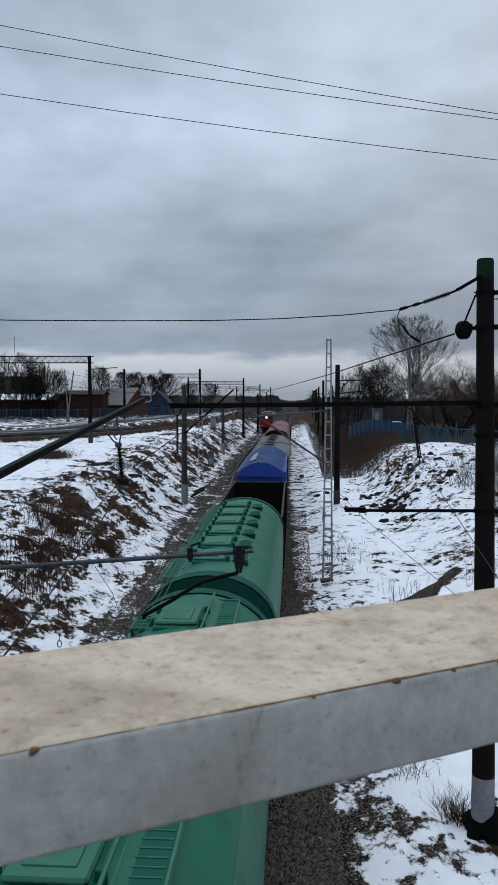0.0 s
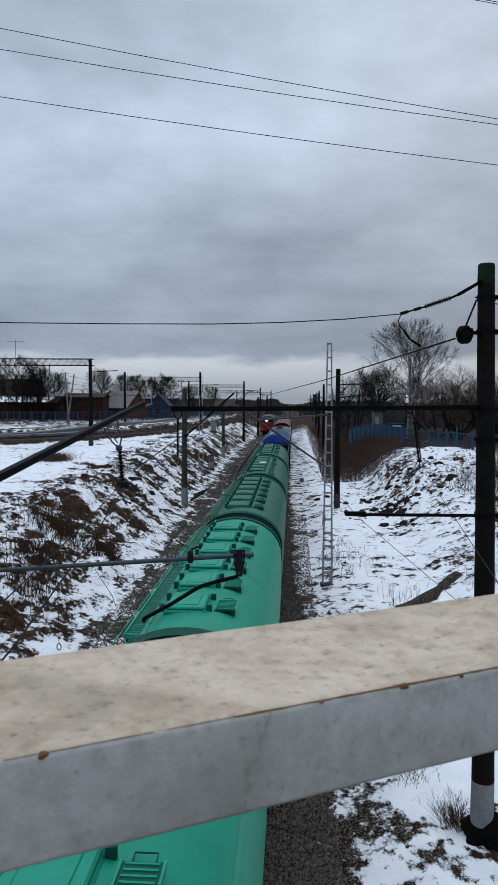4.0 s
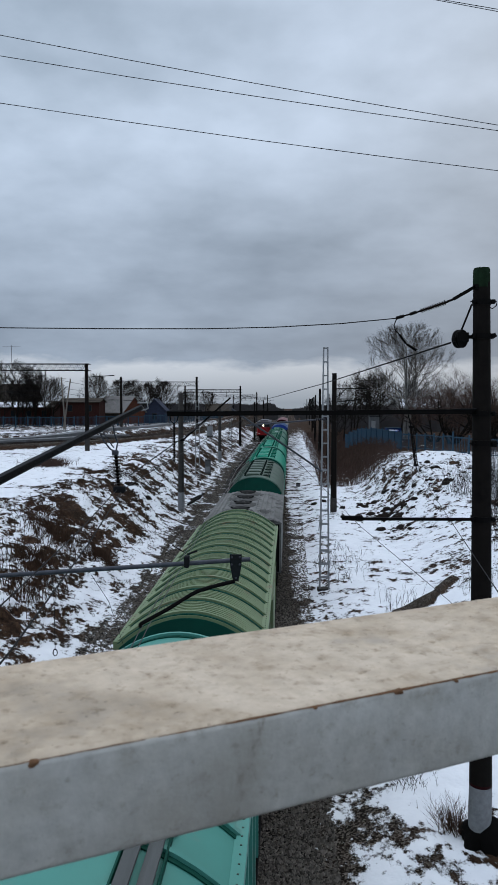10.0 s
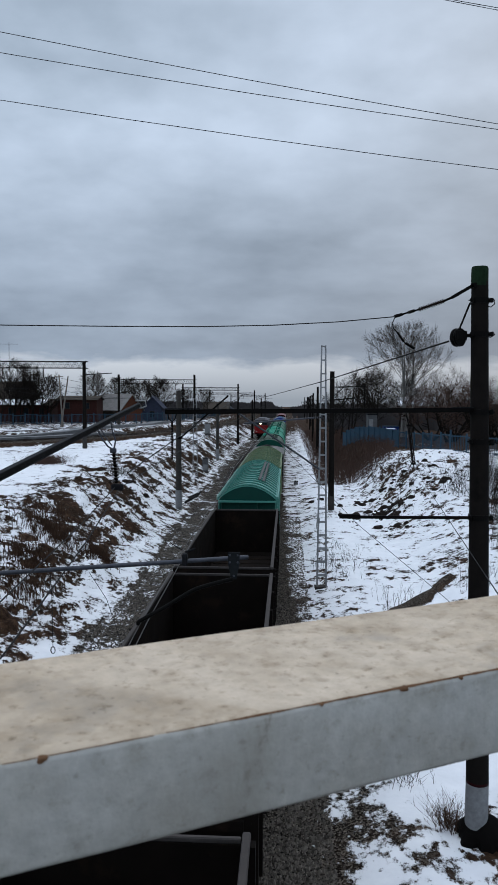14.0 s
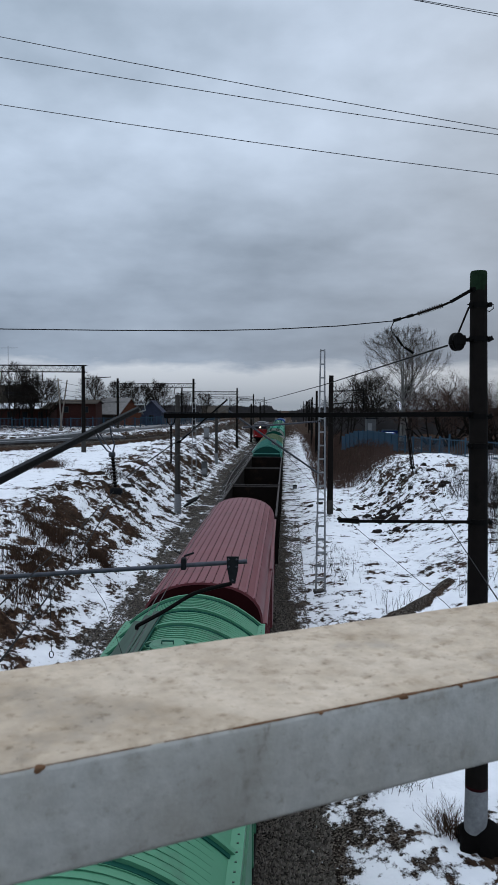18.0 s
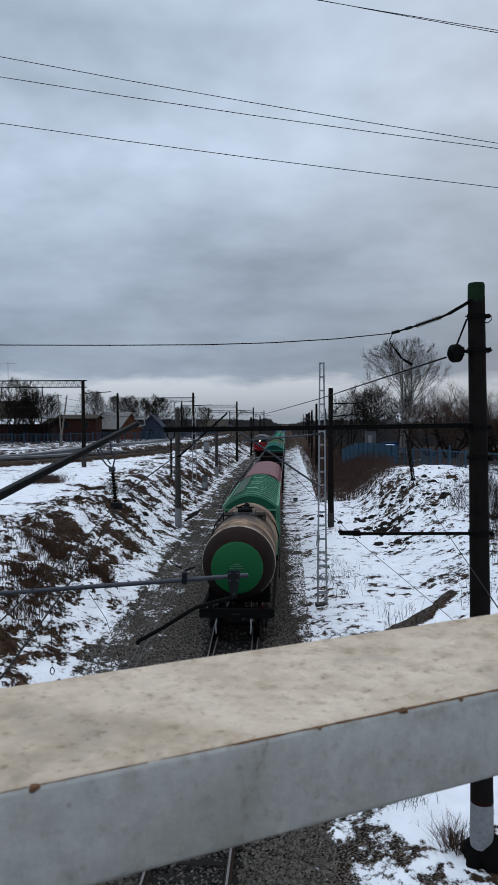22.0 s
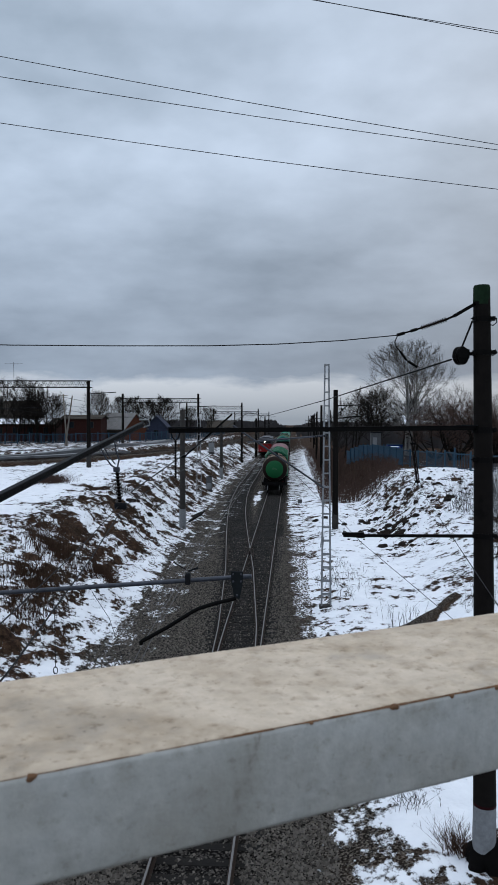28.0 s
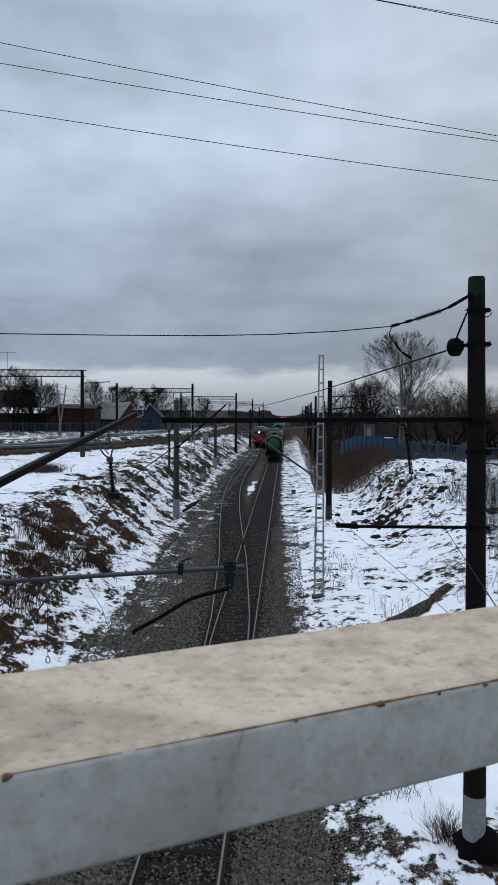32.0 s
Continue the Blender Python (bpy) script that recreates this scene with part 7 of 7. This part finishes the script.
for s in (-1, 1):
    part("windscreen", Shape().box(min(s * 0.08, s * 1.25), max(s * 0.08, s * 1.25), 0.40, 0.49, 3.15, 3.85), GLASS_DARK, lo)
    part("buffer_lamp", Shape().lathe([(0.10, 0.0), (0.12, -0.05), (0.08, -0.08)], 12, "y", (s * 1.0, 0.0, 1.6)), SIGN_WHITE, lo)
    part("side_stripe", Shape().box(min(s * 1.5, s * 1.53), max(s * 1.5, s * 1.53), 0.5, 17, 1.5, 2.6), LOCO_RED, lo)
part("headlight", Shape().lathe([(0.17, 0.10), (0.18, -0.08), (0.08, -0.12)], 18, "y", (-0.10, 0.30, 3.45)), HEADLIGHT, lo, "lit round headlight", smooth=True)
part("roof_gear", Shape().box(-0.9, 0.9, 2, 15, 4.3, 4.55, 0.05), LOCO_GREY, lo)
running_gear(lo, 17)


# ---- bare trees, scrub, weeds ----
def grow(limbs, twigs, p, d, length, r, level, top, rnd, curl=0.22, kids=(4, 6)):
    """A limb that bends upward, tapers and splits, down to fine twigs."""
    n = 4 if level < 2 else 3
    q, pts, rs = p.copy(), [p.copy()], [r]
    d = d.normalized()
    for k in range(n):
        d = (d + Vector((rnd.uniform(-curl, curl), rnd.uniform(-curl, curl), rnd.uniform(-0.02, 0.16)))).normalized()
        q = q + d * (length / n)
        pts.append(q.copy())
        rs.append(r * (1 - 0.72 * (k + 1) / n))
    target = limbs if level < 2 else twigs
    sides = 7 if level == 0 else 5 if level == 1 else 3
    for a, b, ra, rb in zip(pts, pts[1:], rs, rs[1:]):
        target.tube(a, b, ra, sides, rb, caps=False)
    if level >= top:
        return
    for k in range(rnd.randint(*kids) + (2 if level == 0 else 0)):
        t = rnd.uniform(0.32 if level == 0 else 0.2, 1.0)
        i = min(n - 1, int(t * n))
        c = pts[i].lerp(pts[i + 1], t * n - i)
        ax = d.orthogonal()
        ax.rotate(Matrix.Rotation(rnd.uniform(0, 6.283), 3, d))
        nd = (d * rnd.uniform(0.55, 1.0) + ax * rnd.uniform(0.5, 0.95)).normalized()
        grow(limbs, twigs, c, nd, length * rnd.uniform(0.42, 0.62) * (1.15 - 0.35 * t), max(0.008, rs[i] * rnd.uniform(0.4, 0.6)), level + 1, top, rnd, curl, kids)


def fan_tree(x, y, h, label, bark, twig, seed, stems=3, width=0.36, thick=1.5, dense=1.0, low=0.22, open_=(38, 64), crown=None):
    """A broad-crowned bare tree: upright stems, limbs rising at an angle, fine twigs filling the crown."""
    rnd = random.Random(seed)
    limbs, twigs = Shape(), Shape()
    up = Vector((0, 0, 1))

    def rod(target, a, d, length, r, sides, bend, n):
        pts, q = [a.copy()], a.copy()
        for k in range(n):
            d = (d + up * bend + Vector((rnd.uniform(-0.10, 0.10), rnd.uniform(-0.10, 0.10), 0))).normalized()
            q = q + d * (length / n)
            pts.append(q.copy())
        for k in range(n):
            target.tube(pts[k], pts[k + 1], r * (1 - 0.8 * k / n), sides, r * (1 - 0.8 * (k + 1) / n), caps=False)
        return pts, d

    def along_pts(pts, t):
        f = t * (len(pts) - 1)
        i = min(len(pts) - 2, int(f))
        return pts[i].lerp(pts[i + 1], f - i)

    def reach(p, d):
        """How far it is from p along d to the edge of the rounded crown."""
        if crown is None:
            return 1e9
        cz, rx, rz = (v * h for v in crown)
        a, b = Vector((p.x / rx, p.y / rx, (p.z - cz) / rz)), Vector((d.x / rx, d.y / rx, d.z / rz))
        disc = a.dot(b) ** 2 - b.dot(b) * (a.dot(a) - 1)
        return max(0.02 * h, (-a.dot(b) + math.sqrt(disc)) / b.dot(b)) if disc > 0 else 0.02 * h

    def out(d, lo, hi):
        ax = d.orthogonal().normalized()
        ax.rotate(Matrix.Rotation(rnd.uniform(0, 6.283), 3, d))
        a = radians(rnd.uniform(lo, hi))
        return d * math.cos(a) + ax * math.sin(a)

    for s in range(stems):
        a = Vector((rnd.uniform(-0.9, 0.9), rnd.uniform(-0.9, 0.9), 0)) if stems > 1 else Vector((0, 0, 0))
        pts, d = rod(limbs, a, Vector((rnd.uniform(-0.16, 0.16), rnd.uniform(-0.16, 0.16), 1)), h * rnd.uniform(0.84, 0.95), h * 0.014, 7, 0.03, 6)
        for k in range(round(15 * dense)):
            t = low + (0.98 - low) * (k + rnd.random()) / round(15 * dense)
            b1, w1 = along_pts(pts, t), out(up, *open_)
            n1 = h * width * (1.12 - 0.85 * abs(t - 0.42)) * (1.0 - 0.45 * max(0, t - 0.6)) if crown is None else reach(b1, w1) * rnd.uniform(0.80, 0.98)
            l1, d1 = rod(limbs, b1, w1, n1, h * 0.0055 * (1.2 - t), 4, 0.07, 4)
            for j in range(round(9 * dense)):
                u = 0.2 + 0.8 * (j + rnd.random()) / round(9 * dense)
                b2, w2 = along_pts(l1, u), (out(d1, 25, 60) + up * 0.25).normalized()
                l2, d2 = rod(twigs, b2, w2, min(reach(b2, w2), h * 0.13 * rnd.uniform(0.7, 1.2) * (1.2 - 0.5 * u)), h * 0.0015 * thick, 3, 0.05, 3)
                for i in range(round(6 * dense)):
                    v = 0.25 + 0.75 * (i + rnd.random()) / round(6 * dense)
                    rod(twigs, along_pts(l2, v), (out(d2, 20, 55) + up * 0.15).normalized(), h * 0.055 * rnd.uniform(0.6, 1.3), h * 0.0008 * thick, 3, 0.03, 1)
    t = thing("tree", label, "tree", at=pose(x, y, terrain(x, y)[0] - 0.15))
    part("trunk", limbs, bark, t, smooth=True, fix=False)
    part("crown", twigs, twig, t, "leafless fine twigs", fix=False)
    return t


def bare_tree(x, y, h, label, bark, twig, seed, stems=1, top=4, r=None, kids=(4, 6), spread=0.12):
    rnd = random.Random(seed)
    limbs, twigs = Shape(), Shape()
    for s in range(stems):
        off = Vector((rnd.uniform(-0.5, 0.5), rnd.uniform(-0.5, 0.5), 0)) * (stems > 1)
        grow(limbs, twigs, off, Vector((rnd.uniform(-spread, spread) * (2 if stems > 1 else 1), rnd.uniform(-spread, spread), 1)), h * 0.62 * rnd.uniform(0.88, 1.05), r or h * 0.016, 0, top, rnd, kids=kids)
    t = thing("tree", label, "tree", at=pose(x, y, terrain(x, y)[0] - 0.15))
    part("trunk", limbs, bark, t, smooth=True, fix=False)
    part("crown", twigs, twig, t, "leafless fine twigs", fix=False)
    return t


BIRCH_TWIG = mat("pale_grey_birch_twigs", (0.055, 0.048, 0.042), 0.95, vary=0.25, scale=2, bump=0)
fan_tree(22.9, 110, 17.0, "tall leafless birch with pale trunks and fine twigs", BARK_BIRCH, BIRCH_TWIG, 5, stems=3, width=0.50, thick=0.72, dense=1.5, low=0.22, open_=(32, 76), crown=(0.58, 0.46, 0.43))
for k, (x, y, h) in enumerate(((17.5, 112, 11.5), (15.2, 118, 11), (19.5, 118, 12.5), (13.5, 130, 11), (27, 122, 11), (21, 130, 13), (24, 118, 11), (17, 124, 12))):
    fan_tree(x, y, h * 0.85, "dark leafless tree behind the fence", BARK, BARK, 20 + k, stems=2, width=0.34, thick=2.0)
for k, (x, y, h) in enumerate(((26.5, 97, 10.5), (29.5, 94, 11), (33.5, 99, 11.5), (29, 104, 12), (36, 92, 10), (25, 101, 9.5), (40, 105, 12), (31.5, 97, 11))):
    bare_tree(x, y, h, "dense reddish-brown leafless bush", BARK, TWIG_RED, 40 + k, stems=5, top=3, kids=(7, 9), spread=0.5)
for k, (x, y, h) in enumerate(((-49.5, 141, 11.5), (-46, 141, 12.5), (-43.2, 140.5, 12), (-40.8, 141, 11), (-47, 143, 10), (-44.5, 142, 11.5), (-42, 143, 11), (-39.5, 142, 9), (-51, 158, 12), (-57, 158, 11))):
    fan_tree(x, y, h * (0.95 if k % 2 else 0.8), "dark bushy leafless tree by the houses", BARK, BARK, 60 + k, stems=2, width=0.42, thick=2.2)
for k, (x, y, h) in enumerate(((-33.5, 153, 12), (-29.5, 162, 11), (-27, 165, 11), (-22.5, 170, 11.5), (-20.5, 175, 11), (-24.5, 162, 10), (-17.5, 190, 9), (-13, 205, 9))):
    fan_tree(x, y, h * 0.85, "thin leafless tree behind the station fence", BARK, BARK, 80 + k, stems=2, width=0.46, thick=1.7, dense=1.3, crown=(0.58, 0.42, 0.44))

# far woods along the horizon
rw = random.Random(9)
fw = Shape()
for k in range(6500):
    y = rw.uniform(230, 900) if k < 4900 else rw.uniform(135, 300)
    x = rw.uniform(-0.62, 0.62) * y if k < 4900 else rw.uniform(0.055, 0.40) * y + 4
    if abs(x - main_x(y)) < (14 + 0.01 * y if y < 330 else 6) or (x < 0 and -30 < x - (y - 130) * 0.06 < 6 and y < 330):
        continue
    z = terrain(x, y)[0] - 0.5
    h = rw.uniform(1.6, 3.8) * (1 + 0.0007 * y)
    for q in range(7):
        a, b = rw.uniform(-2.6, 2.6), rw.uniform(-1.5, 1.5)
        hh = h * rw.uniform(0.6, 1.1)
        s = rw.uniform(0.2, 0.9)
        a *= 0.7
        fw.add([(x + a - s, y + b, z), (x + a + s, y + b, z), (x + a + s * rw.uniform(0.6, 1.2), y + b, z + hh * rw.uniform(0.6, 0.9)), (x + a + s * rw.uniform(-0.3, 0.3), y + b, z + hh), (x + a - s * rw.uniform(0.6, 1.2), y + b, z + hh * rw.uniform(0.6, 0.9))], [(0, 1, 2, 3, 4)])
FAR = mat("far_bare_woods", (0.06, 0.055, 0.055), 1.0, vary=0.3, scale=0.2, bump=0)
tagged(part("far_woods", fw, FAR, fix=False), "low dark belt of leafless far woods", "woods", kind="stuff")


def stems(name, label, count, where, h0, h1, mat_, seed, lean=0.25, width=0.012, fork=2):
    """Dry upright stems, too many to count."""
    rnd = random.Random(seed)
    sh = Shape()
    for k in range(count):
        x, y = where(rnd)
        z = terrain(x, y)[0] - 0.03
        h = rnd.uniform(h0, h1)
        dx, dy = rnd.gauss(0, lean) * h, rnd.gauss(0, lean) * h
        w = width * rnd.uniform(0.6, 1.4)
        sh.add([(x - w, y, z), (x + w, y, z), (x, y + w, z), (x + dx, y + dy, z + h)], [(0, 1, 3), (1, 2, 3), (2, 0, 3)])
        for f in range(fork):
            t = rnd.uniform(0.3, 0.8)
            bx, by, bz = x + dx * t, y + dy * t, z + h * t
            ex, ey = rnd.gauss(0, 0.35) * h * 0.5, rnd.gauss(0, 0.35) * h * 0.5
            sh.add([(bx - w * 0.6, by, bz), (bx + w * 0.6, by, bz), (bx + ex, by + ey, bz + h * 0.35)], [(0, 1, 2)])
    return tagged(part(name, sh, mat_, fix=False), label, "weeds", kind="stuff")


def cluster(cx, cy, sx, sy):
    return lambda r: (r.gauss(cx, sx), r.gauss(cy, sy))


def scrub_place(r):
    y = 73 + 120 * r.random() ** 1.4
    return main_x(y) + 5.0 + (0.5 + 0.10 * y) * r.random(), y


stems("trackside_scrub", "dense reddish-brown dry scrub beside the line", 9000, scrub_place, 0.3, 1.5, TWIG_RED, 31, 0.22, 0.016, 3)
for k, (cx, cy, sx, sy, n) in enumerate(((-9.8, 35.0, 0.7, 0.7, 520), (-7.6, 35.8, 0.45, 0.5, 420), (-8.8, 28.0, 0.4, 0.9, 300), (-9.4, 30.5, 0.5, 0.8, 360), (-11, 38, 0.9, 1.2, 260))):
    stems("bank_weeds", "brown dry weeds on the cutting bank", round(n * 1.0), cluster(cx, cy, sx, sy), 0.2, 0.60, DRY_GRASS, 50 + k, 0.20, 0.014)
stems("low_bush", "low brown leafless bush on the snowy plateau", 1100, cluster(-18.0, 64, 0.8, 0.9), 0.3, 0.9, TWIG_RED, 61, 0.5, 0.010, 3)
stems("low_bush", "low brown leafless bush on the snowy plateau", 260, cluster(-10.5, 58, 0.9, 1.2), 0.3, 0.8, TWIG, 62, 0.5, 0.010, 3)
stems("pole_bush", "dark twiggy bush beside the pole foot", 130, cluster(3.95, 14.0, 0.14, 0.16), 0.25, 0.62, DRY_GRASS, 63, 0.6, 0.006, 3)
stems("pole_bush", "small twiggy tuft in the snow", 50, cluster(3.5, 15.8, 0.2, 0.2), 0.15, 0.4, BARK, 64, 0.6, 0.006, 3)
for k, (cx, cy, n, h) in enumerate(((12.3, 36.5, 80, 1.7), (13.9, 41, 110, 2.3), (16.4, 49, 150, 3.0), (15.4, 45, 110, 2.6), (9.9, 30.5, 50, 1.3), (14.2, 50, 110, 2.6), (6.1, 29.6, 30, 0.9), (4.3, 35.2, 25, 0.7), (3.8, 37.5, 30, 0.8), (17.5, 54, 130, 2.8), (5.2, 38, 30, 0.6), (4.6, 41, 30, 0.6))):
    stems("thin_shrub", "thin leafless shrub on the snowy bank", n, cluster(cx, cy, 0.5, 0.8), 0.4 * h, h, BARK, 70 + k, 0.3, 0.008, 3)


def side_weeds(r):
    y = 40 + 110 * r.random()
    return main_x(y) - r.uniform(5.2, 11.5), y


stems("slope_weeds", "thin dry weeds over the cutting slope", 1500, side_weeds, 0.1, 0.45, DRY_GRASS, 90, 0.4, 0.010, 2)

# clods of earth and stones poking out of the snow
ck = Shape()
rc = random.Random(15)
for k in range(560):
    if rc.random() < 0.55:
        y = rc.uniform(44, 76)
        x = main_x(y) + rc.uniform(7.5, 18)
    else:
        y = rc.uniform(52, 110)
        x = main_x(y) - rc.uniform(7.0, 11.5)
    z = terrain(x, y)[0]
    r = rc.uniform(0.04, 0.16) * (1.5 if rc.random() < 0.12 else 1)
    n = 6
    a0 = rc.random() * 6
    ring = [(x + r * math.cos(a0 + 6.283 * i / n) * rc.uniform(0.6, 1.3), y + r * math.sin(a0 + 6.283 * i / n) * rc.uniform(0.6, 1.3), z - 0.04) for i in range(n)]
    mid = [(x + (px - x) * 0.6, y + (py - y) * 0.6, z + r * rc.uniform(0.15, 0.4)) for px, py, _ in ring]
    ck.add(ring + mid, [(i, (i + 1) % n, n + (i + 1) % n, n + i) for i in range(n)] + [tuple(range(n, 2 * n))])
for cx, cy, sx, sy, num in ((10.3, 53.0, 1.0, 1.6, 60), (7.2, 52.0, 0.4, 1.2, 16), (13.5, 55.0, 1.2, 2.0, 30), (11.5, 60.0, 2.5, 1.5, 50), (9.2, 47.0, 0.4, 0.6, 8), (-9.0, 52.0, 1.0, 4.0, 14)):
    for k in range(num):
        x, y = rc.gauss(cx, sx), rc.gauss(cy, sy)
        z, r, n, a0 = terrain(x, y)[0], 0.07 + 0.24 * rc.random() ** 2, 8, rc.random() * 6
        ring = [(x + r * 1.3 * math.cos(a0 + 6.283 * i / n) * rc.uniform(0.6, 1.3), y + r * math.sin(a0 + 6.283 * i / n) * rc.uniform(0.6, 1.3), z - 0.06) for i in range(n)]
        mid = [(x + (px - x) * rc.uniform(0.55, 0.85), y + (py - y) * rc.uniform(0.55, 0.85), z + r * rc.uniform(0.3, 0.9)) for px, py, _ in ring]
        ck.add(ring + mid + [(x, y, z + r * rc.uniform(0.5, 1.1))], [(i, (i + 1) % n, n + (i + 1) % n, n + i) for i in range(n)] + [(n + i, n + (i + 1) % n, 2 * n) for i in range(n)])
tagged(part("earth_clods", ck, SOIL, fix=False), "dark clods of earth scattered over the snowy banks", "earth", kind="stuff")


motions()
